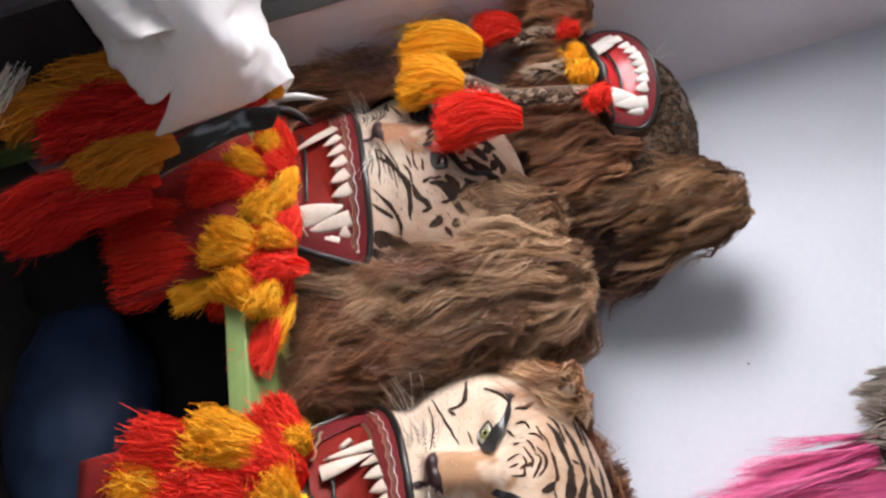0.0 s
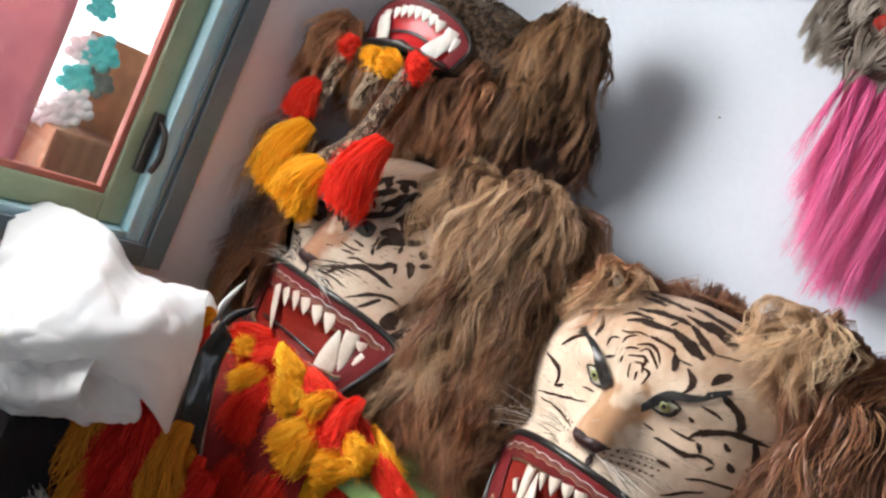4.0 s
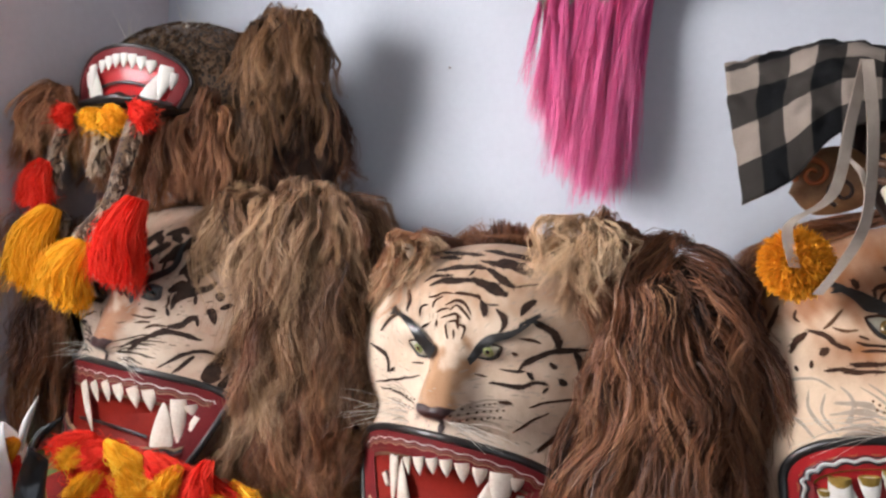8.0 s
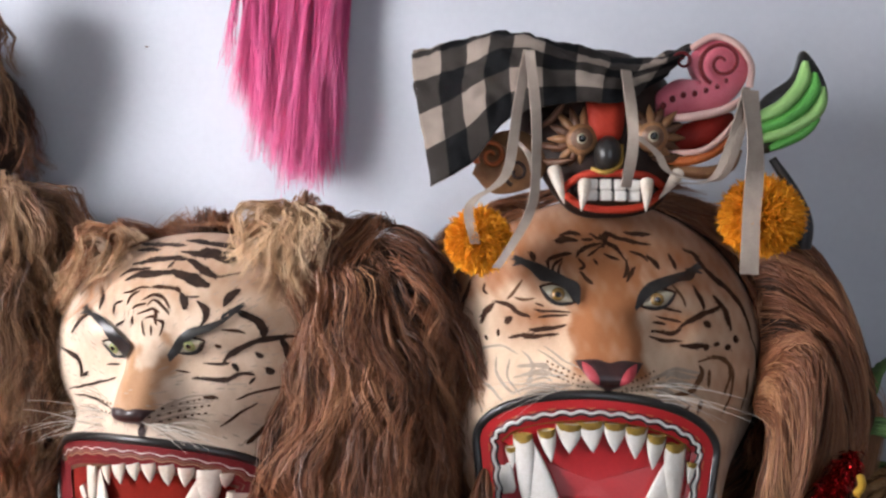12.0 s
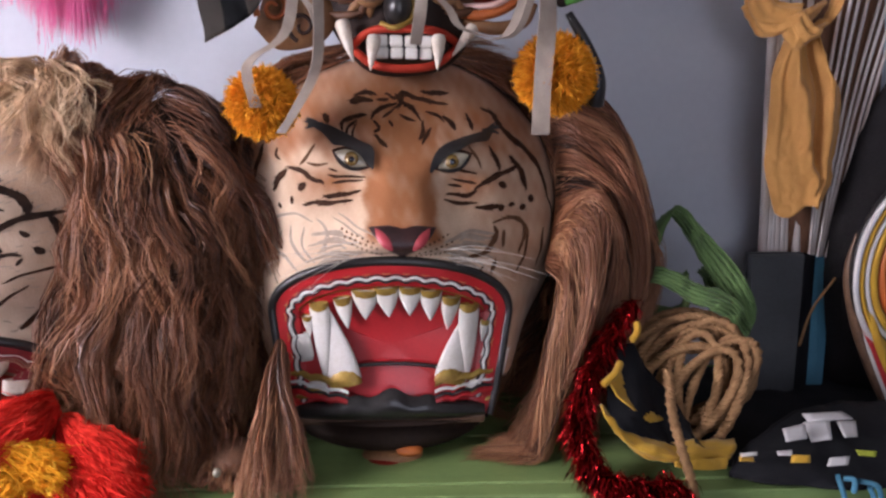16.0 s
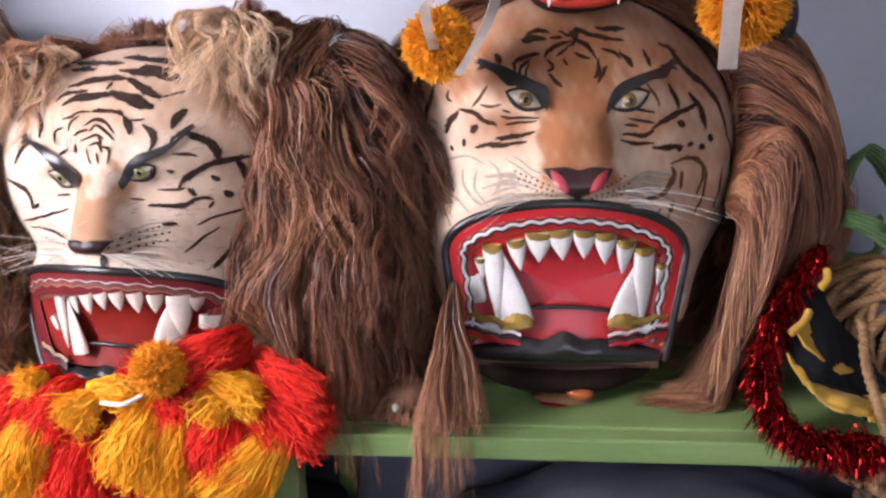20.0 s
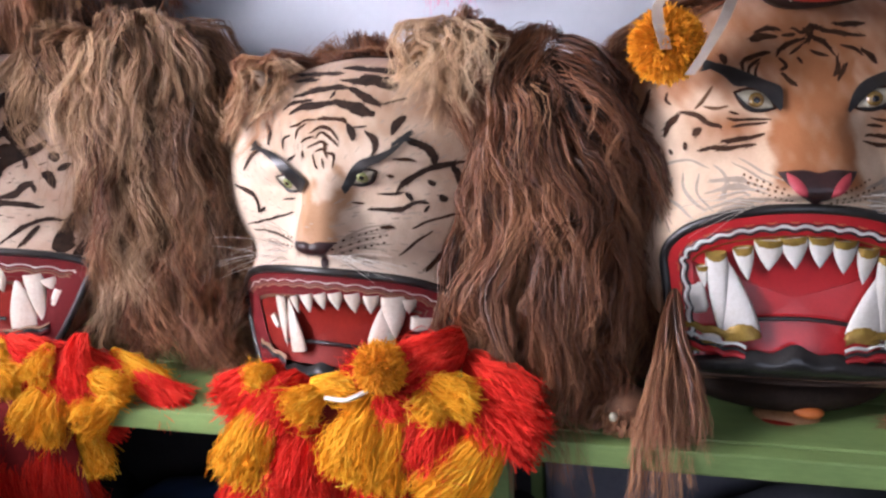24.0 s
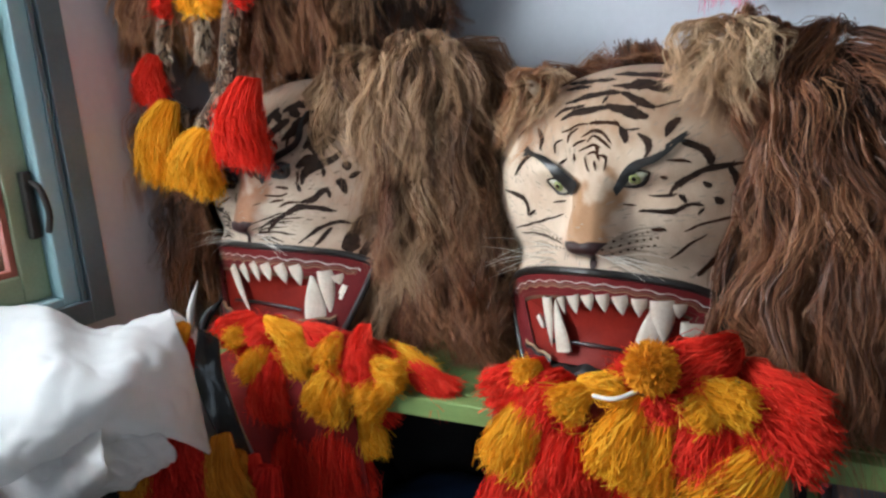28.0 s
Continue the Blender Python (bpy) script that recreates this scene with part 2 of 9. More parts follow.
def arrays(name, verts, quads, material, parent=None, label="", tone=None, paint=None, smooth=True):
    mesh = bpy.data.meshes.new(name)
    verts, quads = np.asarray(verts, np.float32), np.asarray(quads, np.int32)
    n, k = quads.shape
    mesh.vertices.add(len(verts))
    mesh.vertices.foreach_set("co", verts.ravel())
    mesh.loops.add(n * k)
    mesh.loops.foreach_set("vertex_index", quads.ravel())
    mesh.polygons.add(n)
    mesh.polygons.foreach_set("loop_start", np.arange(0, n * k, k, dtype=np.int32))
    mesh.polygons.foreach_set("use_smooth", np.full(n, smooth))
    if tone is not None:
        mesh.attributes.new("tone", "FLOAT", "POINT").data.foreach_set("value", np.asarray(tone, np.float32))
    if paint is not None:
        rgba = np.concatenate([paint, np.ones((len(paint), 1))], 1).astype(np.float32)
        mesh.attributes.new("paint", "FLOAT_COLOR", "POINT").data.foreach_set("color", rgba.ravel())
    mesh.update(calc_edges=True)
    mesh.validate()
    return link(name, mesh, material, parent, label)


def box(bm, lo, hi, bevel=0.0):
    made = bmesh.ops.create_cube(bm, size=1.0)["verts"]
    s, c = Vector(hi) - Vector(lo), (Vector(hi) + Vector(lo)) / 2
    for v in made:
        v.co = Vector((v.co.x * s.x, v.co.y * s.y, v.co.z * s.z)) + c
    if bevel:
        edges = {e for v in made for e in v.link_edges}
        bmesh.ops.bevel(bm, geom=list(edges), offset=bevel, segments=2, affect="EDGES", profile=0.6)
    return bm


def box_part(name, lo, hi, material, parent=None, label="", bevel=0.003):
    return part(name, box(bmesh.new(), lo, hi, bevel), material, parent, label, smooth=False)


def tubes(paths, radii, sides=3):
    """Tubes along many paths at once: (n, k, 3) points and (n, k) radii give vertices and quads."""
    n, k, _ = paths.shape
    tan = np.gradient(paths, axis=1)
    tan /= np.linalg.norm(tan, axis=2, keepdims=True) + 1e-9
    ref = np.where(np.abs(tan[..., 1:2]) > 0.9, np.array([1.0, 0, 0]), np.array([0, 1.0, 0]))
    a = np.cross(tan, ref)
    a /= np.linalg.norm(a, axis=2, keepdims=True) + 1e-9
    b = np.cross(tan, a)
    ang = np.arange(sides) * 2 * np.pi / sides + (np.arange(n)[:, None] * 2.4 if sides == 2 else 0)
    ring = a[:, :, None] * np.cos(ang).reshape(-1, 1, sides, 1) + b[:, :, None] * np.sin(ang).reshape(-1, 1, sides, 1)
    v = paths[:, :, None] + ring * radii[:, :, None, None]
    idx = np.arange(n * k * sides).reshape(n, k, sides)
    if sides == 2:
        return v.reshape(-1, 3), np.stack([idx[:, :-1, 0], idx[:, :-1, 1], idx[:, 1:, 1], idx[:, 1:, 0]], -1).reshape(-1, 4)
    nxt = np.roll(idx, -1, axis=2)
    q = np.stack([idx[:, :-1], nxt[:, :-1], nxt[:, 1:], idx[:, 1:]], -1)
    return v.reshape(-1, 3), q.reshape(-1, 4)


def rope_part(name, pts, radius, material, parent=None, label="", sides=8, taper=None):
    p = np.array(pts, float)[None]
    r = np.full((1, p.shape[1]), radius) if taper is None else radius * np.array(taper)[None]
    v, q = tubes(p, r, sides)
    return arrays(name, v, q, material, parent, label, tone=np.full(len(v), 0.5))


def smooth_path(pts, n=40):
    """A smooth run of n points through a few given ones."""
    p = np.array(pts, float)
    k = len(p)
    ext = np.vstack([2 * p[0] - p[1], p, 2 * p[-1] - p[-2]])
    out = []
    for u in np.linspace(0, k - 1 - 1e-6, n):
        i = int(u)
        f = u - i
        a, b, c, d = ext[i:i + 4]
        out.append(0.5 * (2 * b + (c - a) * f + (2 * a - 5 * b + 4 * c - d) * f * f + (3 * b - a - 3 * c + d) * f ** 3))
    return np.array(out)


def unit(v):
    return v / (np.linalg.norm(v, axis=-1, keepdims=True) + 1e-9)


BENCH_TOP, BENCH_FRONT = 0.602, -0.53


def hair(name, roots, dirs, lengths, material, parent, seed, k=10, width=0.00062, fall=1.2, wave=0.012, clump=14, pull=0.92, heads=(), tone=0.5, spread=0.25, on_bench=True, label="", drop=(0, 0, -1), sides=2, wild=0.10, curl=1.0, ripple=1.0, frizz=1.0):
    """Strands that leave their roots, bend over by their weight, gather into wavy locks that taper, and lie on the head, bench and wall."""
    rng = np.random.default_rng(seed)
    n = len(roots)
    long = float(np.mean(lengths)) > 0.09 and ripple > 0
    if long:
        keep = rng.random(n) < 0.64
        roots, dirs, lengths, n = roots[keep], dirs[keep], lengths[keep], int(keep.sum())
        k, width, clump, pull = int(np.clip(np.mean(lengths) / 0.030, 8, 14)), width * 1.15, max(50, int(clump * 0.55)), min(pull, 0.95)

    def nearest(of):
        out = np.empty(n, int)
        for s in range(0, n, 2000):
            out[s:s + 2000] = ((roots[s:s + 2000, None] - of[None]) ** 2).sum(2).argmin(1)
        return out

    g = max(1, n // clump)
    guide = rng.choice(n, g, replace=False)
    near = nearest(roots[guide])
    t = np.linspace(0, 1, k)
    own = 0.35 if long else 0.8
    d0 = unit(dirs * own + dirs[guide][near] * (1 - own) + rng.normal(0, spread, (n, 3)) * 0.25 + rng.normal(0, spread, (g, 3))[near] * 0.9)
    lengths = lengths * (0.70 + 0.45 * rng.random(g)[near])
    w = 1 - np.exp(-fall * 2.2 * t)
    step = unit(d0[:, None] * (1 - w)[None, :, None] + np.array(drop, float) * w[None, :, None])
    p = roots[:, None] + np.concatenate([np.zeros((n, 1, 3)), np.cumsum(step[:, :-1], 1)], 1) * (lengths / (k - 1))[:, None, None]
    # each lock waves as one
    ph = rng.random((g, 2)) * 6.28
    run = lengths[:, None] * t[None]
    turn = 6.28 * run * ripple * curl ** 0.5 / (0.105 + 0.085 * rng.random(g))[near][:, None]
    amp = wave * (0.30 + 0.75 * rng.random(g))[near][:, None] * np.clip(t[None] * 1.8, 0, 1) if long else wave * t[None] ** 0.7
    p = p + np.stack([np.sin(turn + ph[near, :1]), 0.7 * np.cos(turn + ph[near, 1:]), 0.35 * np.sin(turn + ph[near, 1:])], -1) * (amp * np.ones((n, 1)))[..., None]
    stay = np.where(rng.random(n) > wild, 0.86 + 0.14 * rng.random(n), 0.5)
    lead = p[guide][near] + (roots - roots[guide][near])[:, None] * (1 - (0.66 if long else 0.84) * t ** 0.9)[None, :, None]
    mix = pull * stay[:, None, None] * (t ** 0.35)[None, :, None]
    p = p * (1 - mix) + lead * mix
    sub = np.zeros(n, int)
    if long:
        # thinner wisps inside a lock
        gs = max(1, n // 14)
        pick = rng.choice(n, gs, replace=False)
        sub = nearest(roots[pick])
        tie = 0.5 * (t ** 0.7)[None, :, None]
        p = p * (1 - tie) + (p[pick][sub] + (roots - roots[pick][sub])[:, None] * 0.25) * tie
        q = rng.random((gs, 3)) * 6.28
        p += (np.stack([np.sin(run * 58 + q[sub, :1]), np.cos(run * 52 + q[sub, 1:2]), np.sin(run * 47 + q[sub, 2:])], -1) * 0.0055 * t[None, :, None])
        p += rng.normal(0, 0.016, (gs, 3))[sub][:, None] * (t ** 1.3)[None, :, None]
    p += np.cumsum(rng.normal(0, 0.0009 * frizz, (n, k, 3)), 1) * t[None, :, None]
    lift = rng.random((n, 1))
    layer = (rng.random(g)[near] if long else lift[:, 0])[:, None, None]
    for c, r in heads:
        q = (p - np.array(c)) / np.array(r)
        m = np.linalg.norm(q, axis=2, keepdims=True)
        out = 1.015 + (0.07 * layer + 0.02 * lift[..., None]) * t[None, :, None]
        p = np.where(m < out, np.array(c) + q / (m + 1e-6) * np.array(r) * out, p)
    if on_bench:
        low = (p[..., 2] < BENCH_TOP + 0.004) & (p[..., 1] > BENCH_FRONT)
        p[..., 2] = np.where(low, BENCH_TOP + 0.004 + 0.018 * lift * rng.random((n, k)), p[..., 2])
    p[..., 1] = np.minimum(p[..., 1], -0.006 - 0.012 * lift)
    p[..., 0] = np.maximum(p[..., 0], WALL_X + 0.006 + 0.012 * lift)
    rad = width * (0.6 + 0.8 * rng.random((n, 1))) * (1.0 - 0.75 * t[None] ** 1.5)
    v, q = tubes(p, rad, sides)
    tn = tone + rng.normal(0, 0.12, g)[near] + rng.normal(0, 0.08, n) + (rng.normal(0, 0.09, sub.max() + 1)[sub] if long else 0)
    tn = np.clip(tn[:, None] + (0.34 * (t[None] - 0.5) if long else 0.2 * (t[None] - 0.45)), 0, 1)
    ob = arrays(name, v, q, material, parent, label, tone=np.repeat(tn.ravel(), sides))
    ob["kind"] = "stuff"
    return ob


def combed(name, guides, n, material, parent, seed, tone=0.6, thick=0.035, head=None, locks=60, label=""):
    """Long hair laid along a family of curves, gathered into locks that start and end at their own heights."""
    rng = np.random.default_rng(seed)
    k = 22
    guides = np.stack([smooth_path(g, k) for g in guides])
    fam = np.stack([smooth_path(guides[:, i], 80) for i in range(k)], 1)
    lock = rng.integers(0, locks, n)
    s_l = (np.arange(locks) + rng.uniform(-0.8, 0.8, locks)) / (locks - 1)
    deep = rng.random(locks)
    a_l = rng.uniform(0.0, 0.42, locks) * (rng.random(locks) < 0.7)
    b_l = rng.uniform(0.70, 0.97, locks)
    t = np.linspace(0, 1, k)
    drift = rng.normal(0, 0.10, locks)[lock][:, None] * t[None]
    own = (rng.normal(0, 1, n) * np.where(rng.random(n) < 0.12, 0.05, 0.017))[:, None] * (1 - 0.60 * t[None] ** 1.5)
    s = np.clip(s_l[lock][:, None] + drift + own, 0, 1) * 79
    a = np.clip(a_l[lock] + rng.normal(0, 0.05, n), 0, 0.6)
    b = np.clip(b_l[lock] + rng.normal(0, 0.06, n), 0.5, 1)
    u = (a[:, None] + (b - a)[:, None] * t[None]) * (k - 1)
    i0, j0 = np.minimum(s.astype(int), 78), np.minimum(u.astype(int), k - 2)
    fs, fu = (s - i0)[..., None], (u - j0)[..., None]
    p = (fam[i0, j0] * (1 - fs) + fam[i0 + 1, j0] * fs) * (1 - fu) + (fam[i0, j0 + 1] * (1 - fs) + fam[i0 + 1, j0 + 1] * fs) * fu
    ph = rng.random((locks, 3)) * 6.28
    wavy = np.stack([np.sin(t * 11 + ph[lock, :1]), np.zeros((n, k)), np.cos(t * 9 + ph[lock, 1:2])], -1)
    p += wavy * 0.0095 * t[None, :, None]
    p[..., 1] -= thick * (deep[lock][:, None] * np.sin(np.pi * np.clip(t * 0.9 + 0.06, 0, 1))[None] + 0.22 * rng.random((n, 1)))
    p += rng.normal(0, 0.0045, (n, 1, 3)) * t[None, :, None] + np.cumsum(rng.normal(0, 0.0006, (n, k, 3)), 1)
    p[..., :2] += (rng.normal(0, 0.016, (locks, 2))[lock] + rng.normal(0, 0.005, (n, 2)))[:, None] * (t ** 3)[None, :, None]
    if head is not None:
        q = (p - np.array(head[0])) / np.array(head[1])
        m = np.linalg.norm(q, axis=2, keepdims=True)
        p = np.where(m < 1.02, np.array(head[0]) + q / (m + 1e-6) * np.array(head[1]) * 1.02, p)
    low = (p[..., 2] < BENCH_TOP + 0.006) & (p[..., 1] > BENCH_FRONT)
    p[..., 2] = np.where(low, BENCH_TOP + 0.005 + 0.014 * rng.random((n, 1)), p[..., 2])
    rad = 0.00105 * (0.6 + 0.8 * rng.random((n, 1))) * (1 - 0.75 * t[None] ** 2.5)
    v, q = tubes(p, rad, 3)
    tn = np.clip((tone + rng.normal(0, 0.22, locks)[lock] + rng.normal(0, 0.08, n))[:, None] + 0.26 * (t[None] - 0.45), 0, 1)
    ob = arrays(name, v, q, material, parent, label, tone=np.repeat(tn.ravel(), 3))
    ob["kind"] = "stuff"
    return ob


def coat(parent, c, r, n, seed, material, lengths, tone, wave=0.022, out=0.35, side=0.0, phi=(0, 360), polar=(8, 100), heads=(), clump=190, fall=1.0, curl=1.0, comb=0.0, clear=None, **more):
    """Long hair that grows all over a rounded hide body and flows down and outward over it."""
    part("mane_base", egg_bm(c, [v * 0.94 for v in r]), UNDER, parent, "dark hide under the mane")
    rr, d = around((c, r), n, phi, polar, seed)
    if clear is not None:
        q = (rr - np.array(clear[0])) / np.array(clear[1])
        bare = q[:, 0] ** 2 + q[:, 2] ** 2 > 0.93
        rr, d, n = rr[bare], d[bare], int(bare.sum())
    rng = np.random.default_rng(seed + 900)
    flow = np.stack([np.where(d[:, 0] * side < 0, 0.25, 0.9) * d[:, 0] + side, d[:, 1] * 0.25 - 0.05, d[:, 2] * 0.5 - 0.45], -1) + d * out
    if comb:
        flow = np.stack([comb * d[:, 2], np.full(n, -0.08), -comb * d[:, 0]], -1) + d * out
    return hair("mane", rr, flow, rng.uniform(*lengths, n), material, parent, seed, heads=tuple(heads) + ((c, np.array(r)),), tone=tone, wave=wave, clump=clump, fall=fall, curl=curl, **more)


def around(head, n, phi, polar, seed, yaw=0.0):
    """Roots on a head's shell between two turns about its axis (0 right, 90 up) and two angles from its nose, with the outward ways."""
    rng = np.random.default_rng(seed)
    c, r = np.array(head[0]), np.array(head[1])
    f, a = np.radians(rng.uniform(*phi, n)), np.radians(rng.uniform(*polar, n))
    d = np.stack([np.sin(a) * np.cos(f), -np.cos(a), np.sin(a) * np.sin(f)], -1)
    cy, sy = math.cos(radians(yaw)), math.sin(radians(yaw))
    d = np.stack([d[:, 0] * cy - d[:, 1] * sy, d[:, 0] * sy + d[:, 1] * cy, d[:, 2]], -1)
    return c + d * r, unit(d / r)


def blob(c, r, n, seed):
    rng = np.random.default_rng(seed)
    d = unit(rng.normal(0, 1, (n, 3)))
    return np.array(c) + d * np.array(r), d


# ---- the room ----
def wall_with_opening(name, x0, x1, y0, y1, z0, z1, oy0, oy1, oz0, oz1, material):
    bm = bmesh.new()
    for lo, hi in (((x0, y0, z0), (x1, oy0, z1)), ((x0, oy1, z0), (x1, y1, z1)), ((x0, oy0, z0), (x1, oy1, oz0)), ((x0, oy0, oz1), (x1, oy1, z1))):
        box(bm, lo, hi)
    return tagged(part(name, bm, material, smooth=False), "", "wall", kind="structure")


ROOM_H, ROOM_R, ROOM_F = 2.8, 2.6, -3.5
tagged(box_part("wall_north", (WALL_X - 0.15, 0.0, 0), (ROOM_R, 0.15, ROOM_H), WALL, bevel=0), "plain pale blue-grey painted wall behind the masks", "wall", kind="structure")
WIN = (-1.95, -0.590, 0.720, 2.05)      # y from, y to, z from, z to
wall_with_opening("wall_west", WALL_X - 0.15, WALL_X, ROOM_F, 0.0, 0, ROOM_H, WIN[0], WIN[1], WIN[2], WIN[3], WALL_SIDE)["label"] = "greyish mauve painted side wall with a window"
# unseen wall, in the darker colour that lowers the room's fill
tagged(box_part("wall_east", (ROOM_R, ROOM_F, 0), (ROOM_R + 0.15, 0.15, ROOM_H), WALL_UNSEEN, bevel=0), "unseen grey painted wall, darkened to cut bounced light", "wall", kind="structure")
# unseen front wall; the doorway is added to let the fill lamp in
bm = bmesh.new()
for lo, hi in (((WALL_X - 0.15, ROOM_F - 0.15, 0), (-0.30, ROOM_F, ROOM_H)), ((1.20, ROOM_F - 0.15, 0), (ROOM_R + 0.15, ROOM_F, ROOM_H)), ((-0.30, ROOM_F - 0.15, 2.4), (1.20, ROOM_F, ROOM_H))):
    box(bm, lo, hi)
tagged(part("wall_south", bm, WALL_UNSEEN, smooth=False), "unseen dark painted wall with a doorway added for the fill lamp", "wall", kind="structure")
tagged(box_part("floor", (WALL_X - 0.15, ROOM_F - 0.15, -0.1), (ROOM_R + 0.15, 0.15, 0.0), FLOOR, bevel=0), "dark cement floor under the bench", "floor", kind="structure")
tagged(box_part("ceiling", (WALL_X - 0.15, ROOM_F - 0.15, ROOM_H), (ROOM_R + 0.15, 0.15, ROOM_H + 0.1), CEIL, bevel=0), "plain dull ceiling", "ceiling", kind="structure")
tagged(box_part("ground", (-60, -60, -0.3), (60, 60, -0.12), FLOOR, bevel=0), "bare ground outside the room", "ground", kind="structure")


def window():
    y0, y1, z0, z1 = WIN
    w = thing("window_1", (WALL_X, (y0 + y1) / 2, z0), "open blue window frame with a green glazed casement", "window", kind="structure")
    x1 = WALL_X + 0.012
    # outer dark frame, then the pale blue inner frame set back in the wall
    d = 0.052
    for lo, hi in (((-1.94, y1 - d, z0), (x1, y1, z1)), ((-1.94, y0, z0), (x1, y0 + d, z1)), ((-1.94, y0 + d, z0), (x1, y1 - d, z0 + d)), ((-1.94, y0 + d, z1 - d), (x1, y1 - d, z1))):
        box_part("outer_frame", lo, hi, FRAME_TEAL, w, bevel=0.003)
    a, b, c, e = y0 + d, y1 - d, z0 + d, z1 - d
    t = 0.055
    for lo, hi in (((-1.95, b - t, c), (x1 - 0.012, b, e)), ((-1.95, a, c), (x1 - 0.012, a + t, e)), ((-1.95, a + t, c), (x1 - 0.012, b - t, c + 0.018)), ((-1.95, a + t, e - t), (x1 - 0.012, b - t, e))):
        box_part("inner_frame", lo, hi, FRAME_BLUE, w, "pale blue painted frame", bevel=0.004)
    box_part("bead", (x1 - 0.012, b - 0.018, c), (x1 - 0.004, b - 0.008, e), FRAME_TEAL, w, bevel=0.001)
    # green casement
    p, q, r, s = a + t, b - t, c + 0.02, e - t
    g = 0.060
    for lo, hi in (((-1.90, q - g, r), (-1.855, q, s)), ((-1.90, p, r), (-1.855, p + g, s)), ((-1.90, p + g, r), (-1.855, q - g, r + g)), ((-1.90, p + g, s - g), (-1.855, q - g, s))):
        box_part("sash", lo, hi, SASH, w, "olive green painted sash", bevel=0.005)
    for lo, hi in (((-1.885, q - g - 0.014, r + g), (-1.862, q - g, s - g)), ((-1.885, p + g, r + g), (-1.862, q - g - 0.014, r + g + 0.014))):
        box_part("glazing_bead", lo, hi, BEAD, w, "reddish glazing bead", bevel=0.002)
    gl = bpy.data.materials.new("window_glass")
    gl.use_nodes = True
    gb = gl.node_tree.nodes["Principled BSDF"]
    gb.inputs["Transmission Weight"].default_value, gb.inputs["Roughness"].default_value, gb.inputs["IOR"].default_value = 1.0, 0.02, 1.45
    pane = box_part("pane", (-1.879, p + g, r + g), (-1.874, q - g, s - g), gl, w, "clear glass pane", bevel=0)
    pane.visible_shadow = False
    # iron handle
    h = part("handle", box(bmesh.new(), (-1.856, q - 0.028, r + 0.13), (-1.838, q - 0.006, r + 0.27), 0.004), IRON, w, "dark iron casement handle")
    rope_part("lever", smooth_path([(-1.845, q - 0.012, r + 0.25), (-1.822, q - 0.004, r + 0.23), (-1.816, q + 0.002, r + 0.18), (-1.826, q, r + 0.14)], 12), 0.007, IRON, h)
    return w


window()
# what is bright outside the window
bd = bpy.data.materials.new("bright_sky_outside")
bd.use_nodes = True
em = bd.node_tree.nodes.new("ShaderNodeEmission")
em.inputs["Color"].default_value, em.inputs["Strength"].default_value = (1, 1, 1, 1), 3.2
bd.node_tree.links.new(em.outputs[0], bd.node_tree.nodes["Material Output"].inputs[0])
tagged(box_part("backdrop", (-9.0, -14, -0.1), (-8.9, 8, 8), bd, bevel=0), "plain overexposed sky outside the window", "sky", kind="structure")


def bench():
    b = thing("bench", (-0.1, -0.27, 0), "long green painted wooden bench against the wall", "bench")
    z0 = 0.562
    box_part("front_rail", (-1.80, BENCH_FRONT, z0), (1.70, BENCH_FRONT + 0.035, BENCH_TOP - 0.002), GREEN, b, bevel=0.004)
    for i, (y0, y1) in enumerate(((-0.494, -0.34), (-0.336, -0.18), (-0.176, -0.02))):
        box_part("plank", (-1.80, y0, 0.575), (1.70, y1, BENCH_TOP), GREEN, b, bevel=0.003)
    for x in (-1.74, -0.452, 0.622, 1.62):
        for y0, y1 in ((BENCH_FRONT + 0.002, BENCH_FRONT + 0.05), (-0.10, -0.05)):
            box_part("leg", (x - 0.024, y0, 0), (x + 0.024, y1, z0 + 0.012 if y0 > -0.3 else z0), GREEN, b, bevel=0.004)
    box_part("stretcher", (-1.5, -0.10, 0.15), (1.6, -0.07, 0.19), GREEN, b, bevel=0.004)


bench()


